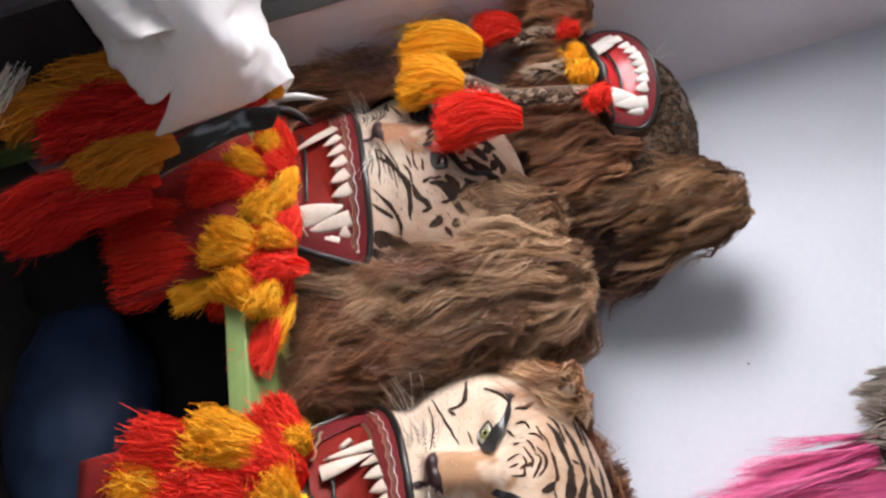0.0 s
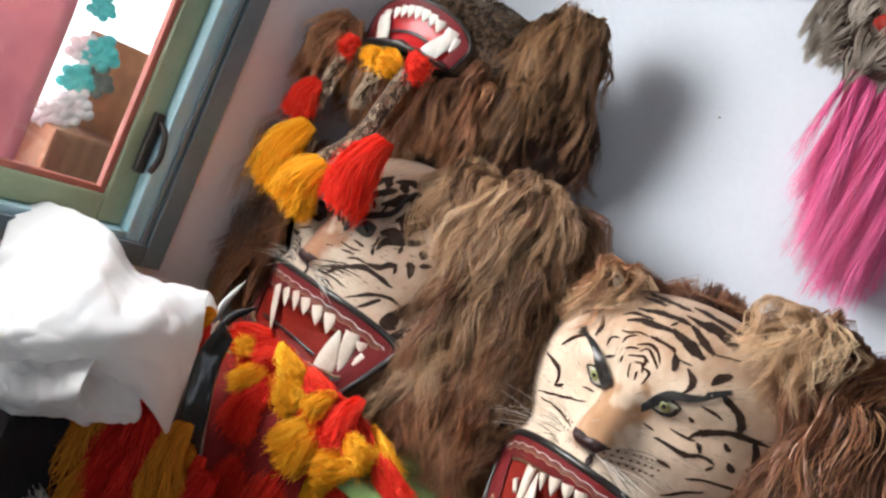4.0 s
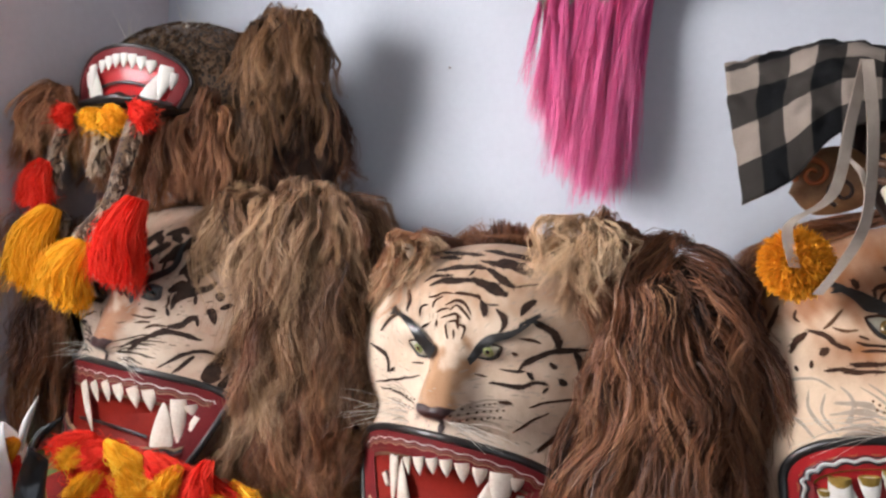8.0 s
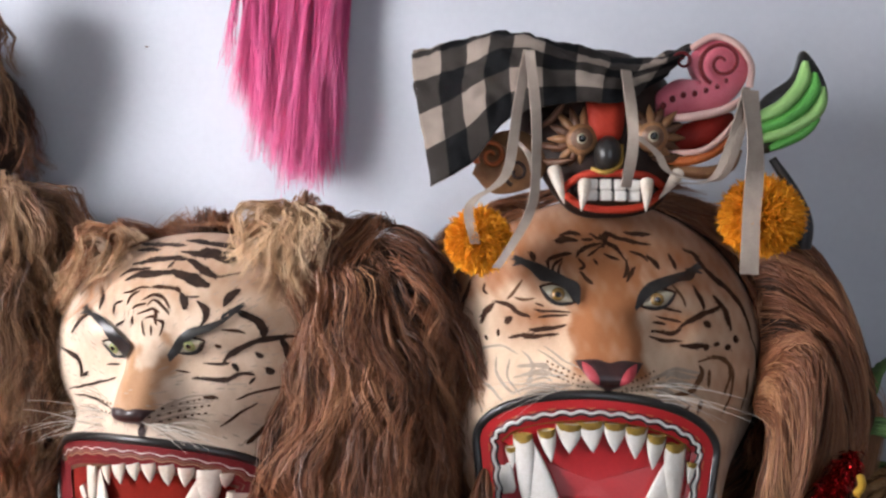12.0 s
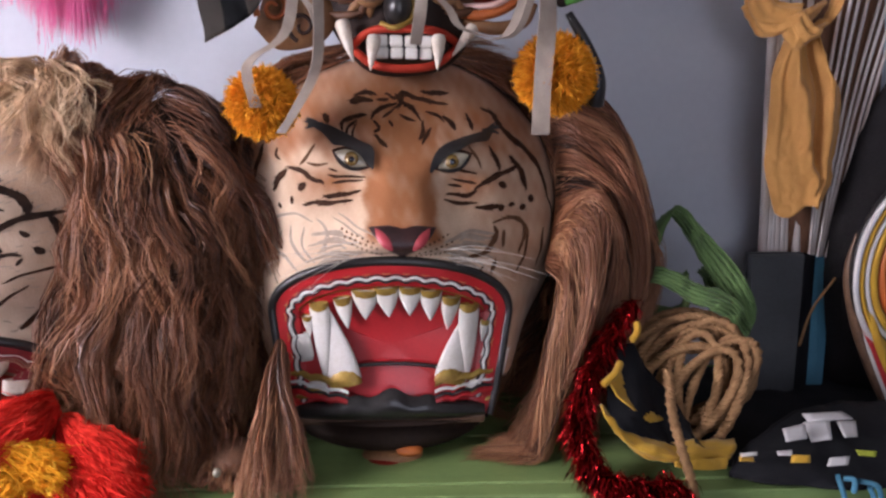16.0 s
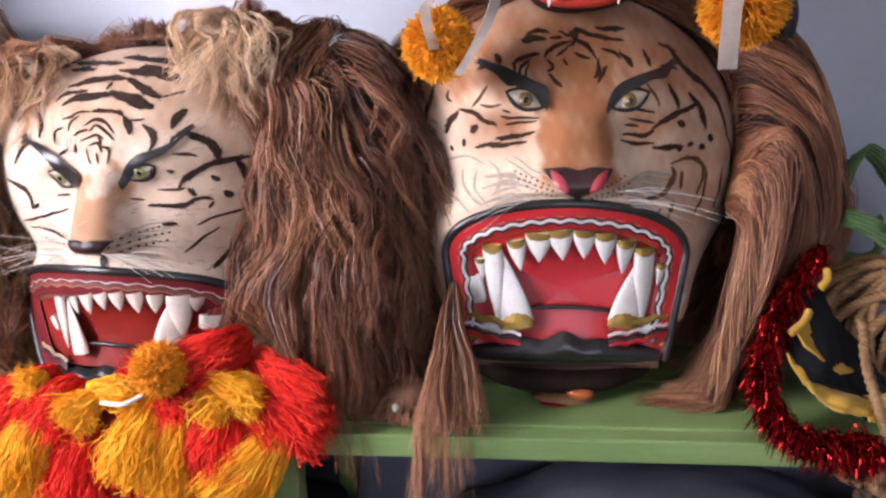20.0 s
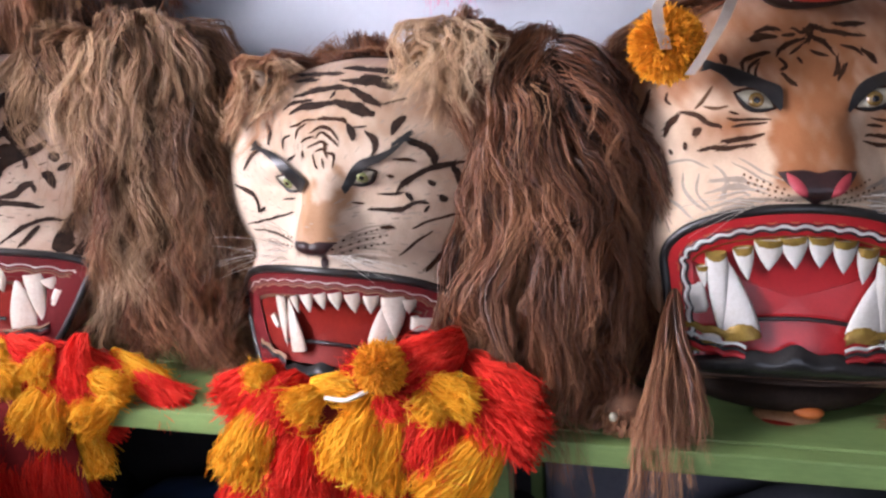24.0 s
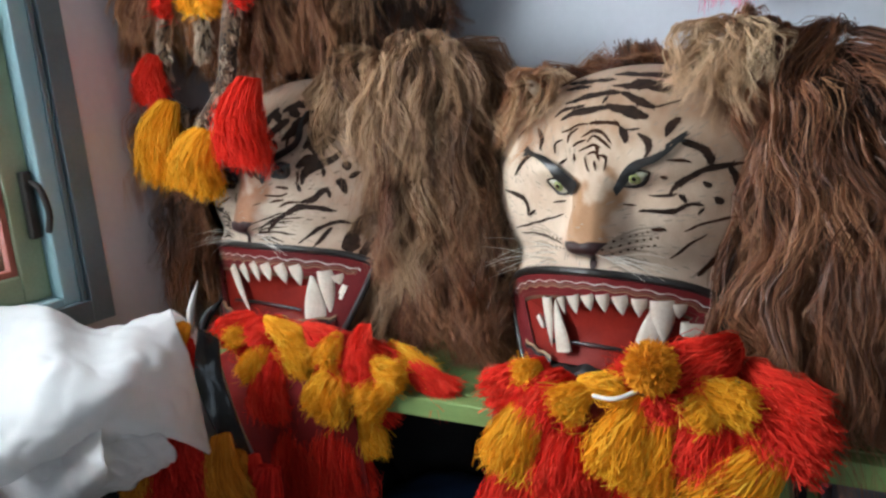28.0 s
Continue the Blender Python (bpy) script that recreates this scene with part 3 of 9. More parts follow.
# ---- masks ----
class Head:
    """A mask's shell: an egg with a nose and brows, turned about the upright axis; local x to its right as seen, z up."""

    def __init__(self, c, r, yaw, nose_z, brow_z, nose=0.05, nose_w=0.055, muzzle=None, nose_x=0.0):
        self.muzzle, self.nose_x = muzzle, nose_x
        self.c, self.r, self.yaw = np.array(c, float), np.array(r, float), radians(yaw)
        self.nose_z, self.brow_z, self.nose, self.nose_w = nose_z, brow_z, nose, nose_w

    def world(self, p):
        p = np.asarray(p, float)
        cy, sy = math.cos(self.yaw), math.sin(self.yaw)
        return self.c + np.stack([p[..., 0] * cy - p[..., 1] * sy, p[..., 0] * sy + p[..., 1] * cy, p[..., 2]], -1)

    def bump(self, x, z):
        full, x = x, x - self.nose_x
        up = np.clip((self.brow_z - z) / (self.brow_z - self.nose_z), 0, 1.15)
        w = self.nose_w * (0.62 + 0.38 * np.clip(up, 0, 1))
        tip = 1 / (1 + np.exp(-(z - (self.nose_z - 0.018)) / 0.007))
        b = self.nose * (0.22 + 0.78 * up) * np.exp(-(np.abs(x) / w) ** 3.4) * tip * np.clip((self.brow_z + 0.05 - z) / 0.06, 0, 1)
        for s in (-1, 1):
            b += 0.014 * np.exp(-((x - s * 0.36 * self.r[0]) / (0.22 * self.r[0])) ** 2 - ((z - self.brow_z - 0.02) / 0.03) ** 2)
            b += 0.022 * np.exp(-((x - s * 0.24 * self.r[0]) / (0.20 * self.r[0])) ** 2 - ((z - self.nose_z + 0.03) / 0.045) ** 2)
            b -= 0.012 * np.exp(-((x - s * 0.28 * self.r[0]) / 0.045) ** 2 - ((z - self.brow_z + 0.02) / 0.022) ** 2)
        x = full
        if self.muzzle:
            # the cheeks flow out to the rim of the open jaw
            W, zt, zw, front, curve, jaw_x = self.muzzle
            x = x - jaw_x
            h = zt - zw
            up = np.maximum(z - zw, 0)
            q = np.sqrt((x / W) ** 2 + (up / h) ** 2) + 1e-6
            d = (q - 1) * np.sqrt(x ** 2 + up ** 2) / q
            egg = self.r[1] * np.sqrt(np.clip(1 - (full / self.r[0]) ** 2 - (z / self.r[2]) ** 2, 0.0004, 1))
            need = np.maximum(front - x ** 2 / (2 * curve) - 0.003 - egg - b, 0)
            b = b + need * np.where(d > -0.004, np.exp(-(np.maximum(d, 0) / 0.048) ** 2), 0)
        return b

    def y(self, x, z):
        q = np.clip(1 - (x / self.r[0]) ** 2 - (z / self.r[2]) ** 2, 0.0004, 1)
        return -self.r[1] * np.sqrt(q) - self.bump(x, z)

    def on(self, x, z, lift=0.0):
        x, z = np.asarray(x, float), np.asarray(z, float)
        return self.world(np.stack([x, self.y(x, z) - lift, z], -1))

    @property
    def egg(self):
        return self.c, self.r * np.array([1.0, 1.0, 1.0])


def shell(head, paint, parent, name="face_shell"):
    na, nf = 130, 230
    a = np.radians(np.linspace(0.3, 150, na))
    f = np.linspace(0, 2 * np.pi, nf, endpoint=False)
    A, F = np.meshgrid(a, f, indexing="ij")
    x, z = head.r[0] * np.sin(A) * np.cos(F), head.r[2] * np.sin(A) * np.sin(F)
    y = -head.r[1] * np.cos(A) - np.where(A < np.pi / 2, head.bump(x, z) * np.clip(np.cos(A) * 4, 0, 1), 0)
    rng = np.random.default_rng(5)
    col = paint(x, z, A)
    v = head.world(np.stack([x, y, z], -1)).reshape(-1, 3)
    idx = np.arange(na * nf).reshape(na, nf)
    nx = np.roll(idx, -1, 1)
    q = np.stack([idx[:-1], nx[:-1], nx[1:], idx[1:]], -1).reshape(-1, 4)
    return arrays(name, v, q, SKIN, parent, "", paint=col.reshape(-1, 3))


class Strokes:
    """Brush strokes that lie on a head, gathered into one painted part."""

    def __init__(self, head, seed):
        self.head, self.v, self.q, self.rng = head, [], [], np.random.default_rng(seed)

    def strip(self, rows, lift):
        lim = np.array([self.head.r[0], self.head.r[2]]) * 0.985
        out = []
        for k, xy in enumerate(rows):
            xy = np.clip(xy, -lim, lim)
            out.append(self.head.on(xy[:, 0], xy[:, 1], lift + (0.0004 if 0 < k < len(rows) - 1 else 0)))
        base, m, n = sum(len(a) for a in self.v), len(rows), len(rows[0])
        i = np.arange(n - 1) * m + base
        self.q += [np.stack([i + k, i + k + 1, i + k + m + 1, i + k + m], -1) for k in range(m - 1)]
        self.v.append(np.stack(out, 1).reshape(-1, 3))

    def add(self, width, *mm, lift=0.0012, bristle=True):
        """One brush stroke of a width, along points, all in millimetres, with pointed ends and a few loose bristle marks at its edges."""
        p = np.array(mm, float).reshape(-1, 2) / 1000
        ln = np.linalg.norm(np.diff(p, axis=0), axis=1).sum()
        n = max(10, int(ln / 0.004))
        c = smooth_path(np.c_[p, np.zeros(len(p))], n)[:, :2]
        t = np.linspace(0, 1, n)
        tan = unit(np.gradient(c, axis=0))
        nor = np.c_[-tan[:, 1], tan[:, 0]]
        a, b = self.rng.random(2) * 6
        w = width / 1300 * np.clip(np.sin(np.pi * (0.02 + 0.96 * t)), 0.02, 1) ** 0.5
        w = w * (1 + 0.13 * np.sin(ln * 130 * t + a) + 0.08 * np.sin(ln * 310 * t + b))
        c = c + nor * (0.0006 * np.sin(ln * 160 * t + b))[:, None]
        self.strip([c + nor * (w * k)[:, None] for k in (-1, 0, 1)], lift)
        if bristle and width > 4:
            for _ in range(int(ln / 0.006)):
                k = self.rng.integers(1, n - 1)
                side = self.rng.choice((-1, 1))
                o = c[k] + nor[k] * w[k] * side * 0.85
                d = unit(tan[k] * self.rng.choice((-1, 1)) + nor[k] * side * self.rng.uniform(0.1, 0.5)) * self.rng.uniform(0.004, 0.009)
                e = np.stack([o, o + d * 0.5, o + d])
                x = np.array([-d[1], d[0]]) / np.linalg.norm(d) * 0.0007
                self.strip([e - x * np.array([[1], [0.8], [0.1]]), e + x * np.array([[1], [0.8], [0.1]])], lift - 0.0003)
        return self

    def fill(self, upper, lower, lift=0.0012, n=26):
        """A painted shape between an upper and a lower edge, given in millimetres."""
        a, b = (smooth_path(np.c_[np.array(e, float) / 1000, np.zeros(len(e))], n)[:, :2] for e in (upper, lower))
        self.strip([a * (1 - k) + b * k for k in (0, 0.35, 0.7, 1)], lift)
        return self

    def dashes(self, x0, z0, x1, z1, n=7, width=2.4):
        for k in range(n):
            f, g = k / n, (k + 0.45) / n
            self.add(width, x0 + (x1 - x0) * f, z0 + (z1 - z0) * f, x0 + (x1 - x0) * g, z0 + (z1 - z0) * g, bristle=False)
        return self

    def done(self, name, material, parent, label=""):
        if self.v:
            ob = arrays(name, np.concatenate(self.v), np.concatenate(self.q), material, parent, label)
            if len(self.v) > 2:
                ob["kind"] = "stuff"
            return ob


def patch(name, head, cx, cz, w, h, tilt, lift, bulge, material, parent, label="", power=2.0, profile=None):
    """A smooth patch on the face: an almond, or the outline that profile gives (upper and lower edge along it)."""
    nu, nv = 25, 11
    u = np.linspace(-1, 1, nu)
    k = np.linspace(-1, 1, nv)
    U, K = np.meshgrid(u, k)
    if profile:
        hi, lo = profile(U)
        Z = (hi + lo) / 2 + (hi - lo) / 2 * K
        edge = 1 - np.maximum(np.abs(U), np.abs(K)) ** 4
    else:
        Z = h * (1 - np.abs(U) ** power) * K
        edge = (1 - np.abs(U) ** power) * (1 - K ** 2)
    X = U * w
    a = radians(tilt)
    x, z = cx + X * math.cos(a) - Z * math.sin(a), cz + X * math.sin(a) + Z * math.cos(a)
    v = head.on(x, z, lift + bulge * edge)
    idx = np.arange(nu * nv).reshape(nv, nu)
    q = np.stack([idx[:-1, :-1], idx[:-1, 1:], idx[1:, 1:], idx[1:, :-1]], -1).reshape(-1, 4)
    return arrays(name, v.reshape(-1, 3), q, material, parent, label)


def eye(head, x, z, size, iris, parent, tilt=0.0, look_x=0.0, socket=None, ball=None):
    """A glass eye in an almond opening, with iris, pupil and dark lid lines; x, z, size in metres."""
    sg = 1 if x > 0 else -1
    patch("eye_surround", head, x, z, size * 1.75, size * 0.95, sg * tilt, 0.0016, 0.002, socket or STRIPE_BROWN, parent, "dark painted eye socket")
    e = patch("eyeball", head, x, z, size * 1.45, size * 0.70, sg * tilt, 0.003, 0.005, ball or EYE_WHITE, parent, "dark glass eye" if ball else "pale glass eye")
    patch("iris", head, x + look_x, z + size * 0.02, size * 0.60, size * 0.60, 0, 0.0065, 0.004, iris, e, "", 2.0, lambda u: (size * 0.60 * np.sqrt(np.clip(1 - u * u, 0, 1)), -size * 0.55 * np.sqrt(np.clip(1 - u * u, 0, 1))))
    patch("pupil", head, x + look_x, z + size * 0.04, size * 0.26, size * 0.26, 0, 0.0100, 0.002, PUPIL, e, "", 2.0, lambda u: (size * 0.27 * np.sqrt(np.clip(1 - u * u, 0, 1)), -size * 0.27 * np.sqrt(np.clip(1 - u * u, 0, 1))))
    st = Strokes(head, 7)
    a = radians(sg * tilt)
    pts = []
    for f in np.linspace(-1, 1, 5):
        X, Z = f * size * 1.5, -size * 0.70 * (1 - f * f)
        pts += [(x + X * math.cos(a) - Z * math.sin(a)) * 1000, (z + X * math.sin(a) + Z * math.cos(a)) * 1000]
    st.add(size * 190, *pts, lift=0.0075, bristle=False)
    st.done("lower_lid", BLACK, parent, "dark lower lid line")


def mouth(head, parent, W, zt, zw, zb, wb, front, curve, style):
    """An open jaw: arched rim, painted lip with scalloped lines, gums, palate, tongue and chin, in the head's own metres. Gives back the function that sets its teeth."""
    lip, field, ivory, gum = style
    small = W < 0.16
    top = [(W * math.cos(th), zw + (zt - zw) * math.sin(th) ** 0.95) for th in np.linspace(np.pi, 0, 41)]
    leg_l = [(-wb + (-W + wb) * s ** 0.8, zb + (zw - zb) * s) for s in np.linspace(0, 1, 12, endpoint=False)]
    leg_r = [(-x, z) for x, z in leg_l[::-1]]
    arc = np.array(leg_l + top + leg_r)
    seg = np.r_[0, np.cumsum(np.linalg.norm(np.diff(arc, axis=0), axis=1))]
    s = np.linspace(0, seg[-1], 150)
    arc = np.c_[np.interp(s, seg, arc[:, 0]), np.interp(s, seg, arc[:, 1])]
    tan = unit(np.gradient(arc, axis=0))
    inn = np.c_[tan[:, 1], -tan[:, 0]]
    H = zt - zb

    def depth(x, z):
        return -(front - np.asarray(x) ** 2 / (2 * curve) + 0.02 * (zt - np.asarray(z)) / H)

    def at(xy, deep):
        return head.world(np.stack([xy[..., 0], depth(xy[..., 0], xy[..., 1]) + deep, xy[..., 1]], -1))

    def strip(name, o0, o1, d0, d1, m, lo=0.0, hi=1.0, label="", par=None):
        i0, i1 = int(lo * 149), int(hi * 149) + 1
        sl = slice(i0, i1)
        a0 = np.broadcast_to(o0(s) if callable(o0) else o0, s.shape)[sl, None]
        a1 = np.broadcast_to(o1(s) if callable(o1) else o1, s.shape)[sl, None]
        v = []
        for k in range(4):
            f = k / 3
            hump = 0.0015 * math.sin(math.pi * f)
            v.append(at(arc[sl] + inn[sl] * (a0 * (1 - f) + a1 * f), d0 * (1 - f) + d1 * f - hump))
        n = i1 - i0
        v = np.stack(v, 1).reshape(-1, 3)
        i = np.arange(n - 1) * 4
        q = np.concatenate([np.stack([i + k, i + k + 1, i + k + 5, i + k + 4], -1) for k in range(3)])
        return arrays(name, v, q, m, par or parent, label)

    # rim and the muzzle's wall behind it
    rim = head.world(np.stack([arc[:, 0], depth(arc[:, 0], arc[:, 1]), arc[:, 1]], -1))
    v, q = tubes(rim[None], np.full((1, 150), 0.0075 if W > 0.16 else 0.0045), 8)
    arrays("mouth_rim", v, q, BLACK, parent, "glossy black mouth rim")
    outer = np.stack([at(arc * np.array([1 - 0.10 * f, 1]) + np.array([0, 0.03 * f]), 0.002 + 0.17 * f) for f in np.linspace(0, 1, 8)], 1).reshape(-1, 3)
    i = np.arange(149) * 8
    q = np.concatenate([np.stack([i + k, i + k + 1, i + k + 9, i + k + 8], -1) for k in range(7)])
    arrays("jaw_wall", outer, q, HIDE, parent, "cream hide round the muzzle")
    k = W / 0.187
    wav = lambda b, amp: (lambda ss: b * k + amp * k * np.abs(np.sin(ss / (0.032 * k) * np.pi)))
    strip("lip", 0.004, 0.040 * k, -0.002, 0.006, lip)
    if lip is RED_GLOSS:
        strip("lip_line", wav(0.0195, -0.004), wav(0.0225, -0.004), 0.001, 0.0015, ORANGE_LINE, 0.03, 0.97)
        strip("lip_line", wav(0.0235, -0.004), wav(0.0265, -0.004), 0.001, 0.0015, BLACK, 0.03, 0.97)
        strip("lip_line", wav(0.0275, -0.005), wav(0.0325, -0.005), 0.000, 0.001, WHITE_LINE, 0.03, 0.97, "wavy white painted line")
        strip("lip_line", wav(0.0330, -0.005), wav(0.0365, -0.005), 0.001, 0.002, BLACK, 0.03, 0.97)
        strip("gum", 0.029 * k, 0.043 * k, 0.004, 0.010, gum, 0.24, 0.76, "golden painted gum")
    elif not small:
        strip("lip_line", wav(0.0180, -0.004), wav(0.0205, -0.004), 0.000, 0.001, WHITE_LINE, 0.20, 0.83, "wavy white painted line")
        strip("lip_line", wav(0.0225, -0.004), wav(0.0255, -0.004), 0.001, 0.0015, BROWN_GUM, 0.20, 0.83)
        strip("lip_line", wav(0.0270, -0.004), wav(0.0290, -0.004), 0.001, 0.002, GUM_LINE, 0.20, 0.83)
        strip("gum", 0.028 * k, 0.046 * k, 0.003, 0.010, gum, 0.17, 0.85, "brown painted gum")
    # palate: a shallow bowl inside the gum
    ring = arc + inn * 0.038 * k
    ring = np.vstack([ring, np.c_[np.linspace(ring[-1, 0], ring[0, 0], 40)[1:-1], np.linspace(ring[-1, 1], ring[0, 1], 40)[1:-1] + 0.008 * np.sin(np.linspace(0, np.pi, 40)[1:-1])]])
    mid = np.array([0, (zt + zb) / 2 - 0.01])
    lv = [at(mid + (ring - mid) * f, 0.010 + 0.016 * (1 - f ** 2)) for f in np.linspace(1, 0.0, 12)]
    v = np.stack(lv, 0).reshape(-1, 3)
    m_ = len(ring)
    idx = np.arange(12 * m_).reshape(12, m_)
    nx = np.roll(idx, -1, 1)
    arrays("palate", v, np.stack([idx[:-1], nx[:-1], nx[1:], idx[1:]], -1).reshape(-1, 4), field, parent, "smooth red painted inside of the mouth")

    def tooth(name, bx, bz, tx, tz, wide, m=None):
        """A tooth from the middle of its base to its tip, in millimetres: long flat fangs, pointed teeth, square molars."""
        base, tip, w = (bx / 1000, bz / 1000), (tx / 1000, tz / 1000), wide / 1000 * (1.22 if gum is GOLD else 1.38)
        square, fang = name == "molar", "fang" in name
        thick, deep, taper = (0.0065, 0.004, 2.1) if fang else ((0.0055, 0.006, 1) if square else (0.0065, 0.005, 1.7))
        if name == "lower_tooth":
            square, thick = False, 0.007
        if name == "lower_fang":
            deep, taper = 0.0065, 1.8
        if gum is GOLD and not m and name != "molar":
            f = 0.22 if fang else 0.42
            tooth("tooth_gum", bx - (tx - bx) * 0.06, bz - (tz - bz) * 0.06, bx + (tx - bx) * f, bz + (tz - bz) * f, wide * 0.98, GOLD)
        if name == "tooth_gum":
            thick, deep, taper = 0.0085, 0.0045, 2.4
        bend = (0.004 if bx > 0 else -0.004) * (1 if name == "fang" else -1) if fang else 0.0
        b, t_ = np.array(base), np.array(tip)
        ax = t_ - b
        ln = np.linalg.norm(ax)
        ax /= ln
        sd = np.array([-ax[1], ax[0]])
        bm_v = []
        ks = np.linspace(0, 1, 7)
        ang = np.arange(10) * 2 * np.pi / 10
        for f in ks:
            wd = w / 2 * ((1 - f ** taper) * 0.97 + 0.03) if not square else w / 2 * (1 - 0.12 * f - 0.25 * (f > 0.95))
            th = thick * ((1 - f ** 1.8) * 0.9 + 0.08) if not square else thick * (1 - 0.45 * (f > 0.95))
            c = b + ax * ln * f + sd * bend * math.sin(f * np.pi / 2) ** 2
            xy = c + sd * (np.sign(np.cos(ang)) * np.abs(np.cos(ang)) ** (0.5 if square else 0.9))[:, None] * wd
            bm_v.append(at(xy, deep - th * np.sin(ang)))
        v = np.stack(bm_v, 0).reshape(-1, 3)
        v = np.vstack([v, v[-10:].mean(0)])
        idx = np.arange(70).reshape(7, 10)
        nx = np.roll(idx, -1, 1)
        q = np.stack([idx[:-1], nx[:-1], nx[1:], idx[1:]], -1).reshape(-1, 4)
        cap = np.stack([idx[-1], nx[-1], np.full(10, 70), np.full(10, 70)], -1)
        bm = bmesh.new()
        vs = [bm.verts.new(p) for p in v]
        for f in q:
            bm.faces.new([vs[j] for j in f])
        for f in cap:
            bm.faces.new([vs[j] for j in f[:3]])
        part(name, bm, m or ivory, parent)


    for sg in (-1, 1):
        # lower gum pad with its scallops
        zl = zb + 0.020 * H / 0.247
        for j, (o, wd, m) in enumerate(((0.030, 0.012, gum), (0.020, 0.006, WHITE_LINE if gum is GOLD else GUM_LINE), (0.012, 0.006, BLACK), (0.003, 0.010, lip))):
            if small or (gum is not GOLD and j == 0):
                continue
            xs = np.linspace(sg * 0.36 * W, sg * (wb + 0.004), 26)
            wave = 0.004 * k * np.abs(np.sin((xs - xs[0]) / (0.030 * k) * np.pi))
            base = zl + o * H / 0.247 + wave + 0.012 * (np.abs(xs) / wb) ** 2
            rows = [at(np.c_[xs, base + wd * f], 0.002 - 0.006 * math.sin(math.pi * f) - 0.0012 * j) for f in (0, 0.5, 1)]
            v = np.stack(rows, 1).reshape(-1, 3)
            i = np.arange(25) * 3
            arrays("lower_gum", v, np.concatenate([np.stack([i + a, i + a + 1, i + a + 4, i + a + 3], -1) for a in (0, 1)]), m, parent)
    # tongue line, tongue and chin
    xs = np.linspace(-0.42 * W, 0.42 * W, 24)
    line = at(np.c_[xs, zb + 0.078 * H / 0.247 + 0.010 * (1 - (xs / (0.42 * W)) ** 2)], 0.014)
    v, q = tubes(line[None], np.full((1, 24), 0.0035), 6)
    arrays("tongue_line", v, q, BLACK, parent)
    xs = np.linspace(-0.95 * wb, 0.95 * wb, 40)
    u = xs / (0.95 * wb)
    topz = zb + (0.020 + 0.016 * (1 - u ** 2) + 0.018 * np.exp(-(u / 0.16) ** 2) + 0.008 * np.exp(-((np.abs(u) - 0.38) / 0.12) ** 2)) * H / 0.247
    rows = [at(np.c_[xs, topz * (1 - f) + (zb - 0.004 + 0.012 * (1 - u ** 2) * 0.6) * f], 0.003 - 0.016 * math.sin(math.pi * min(1, f * 1.1)) ** 0.7) for f in np.linspace(0, 1, 6)]
    v = np.stack(rows, 1).reshape(-1, 3)
    i = np.arange(39) * 6
    arrays("chin", v, np.concatenate([np.stack([i + a, i + a + 1, i + a + 7, i + a + 6], -1) for a in range(5)]), BLACK, parent, "glossy black lower lip")
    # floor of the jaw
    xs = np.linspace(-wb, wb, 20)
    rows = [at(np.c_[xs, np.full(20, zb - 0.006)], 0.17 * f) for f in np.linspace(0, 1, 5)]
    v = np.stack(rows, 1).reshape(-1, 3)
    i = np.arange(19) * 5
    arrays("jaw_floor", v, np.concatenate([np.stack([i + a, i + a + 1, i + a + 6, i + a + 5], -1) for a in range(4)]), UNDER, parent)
    return tooth


def nose_part(head, parent, w, z_top, z_bot, pink):
    """The dark nose leather with its nostrils, lying on the tip."""
    h = z_top - z_bot
    patch("nose", head, head.nose_x, 0, w / 2, 0, 0, 0.002, 0.004, NOSE_DARK, parent, "dark nose leather", 2, lambda u: (z_top - 0.12 * h * np.abs(u) ** 2 - 0.10 * h * np.exp(-(u / 0.25) ** 2), z_top - 0.10 * h - 0.9 * h * (1 - np.abs(u)) ** 0.8))
    st = Strokes(head, 3)
    st.add(w * 110, head.nose_x * 1000, z_bot * 1000 + 4, head.nose_x * 1000, z_bot * 1000 - 14, lift=0.0022, bristle=False)
    st.done("philtrum", NOSE_DARK, parent)
    if pink:
        for sg in (-1, 1):
            patch("nostril", head, head.nose_x + sg * w * 0.27, z_top - 0.40 * h, w * 0.20, h * 0.14, sg * 50, 0.006, 0.002, NOSE_PINK, parent, "pink painted nostril", 2.2)


def whiskers(head, parent, x, z, n, length, seed, spread=0.35, droop=0.2):
    rng = np.random.default_rng(seed)
    out = []
    for sg in (-1, 1):
        for _ in range(n):
            px, pz = sg * (x + rng.uniform(0, 0.03)), z + rng.uniform(-0.022, 0.016)
            r0 = head.on(px, pz)
            d = head.world(np.array([sg * 1.0, -0.35 + rng.normal(0, .1), rng.normal(0.10, spread * 0.4)])) - head.c
            t = np.linspace(0, 1, 7)[:, None]
            out.append(r0 + unit(d) * length * rng.uniform(0.5, 1) * t + np.array([0, 0, -droop * length]) * t ** 2 + np.array([0, 0.02, 0]) * t ** 2)
    p = np.array(out)
    v, q = tubes(p, np.full(p.shape[:2], 0.0007) * np.linspace(1, 0.4, 7), 3)
    arrays("whisker_spray", v, q, WHISKER, parent, "pale stiff whiskers", tone=np.full(len(v), 0.6))["kind"] = "stuff"


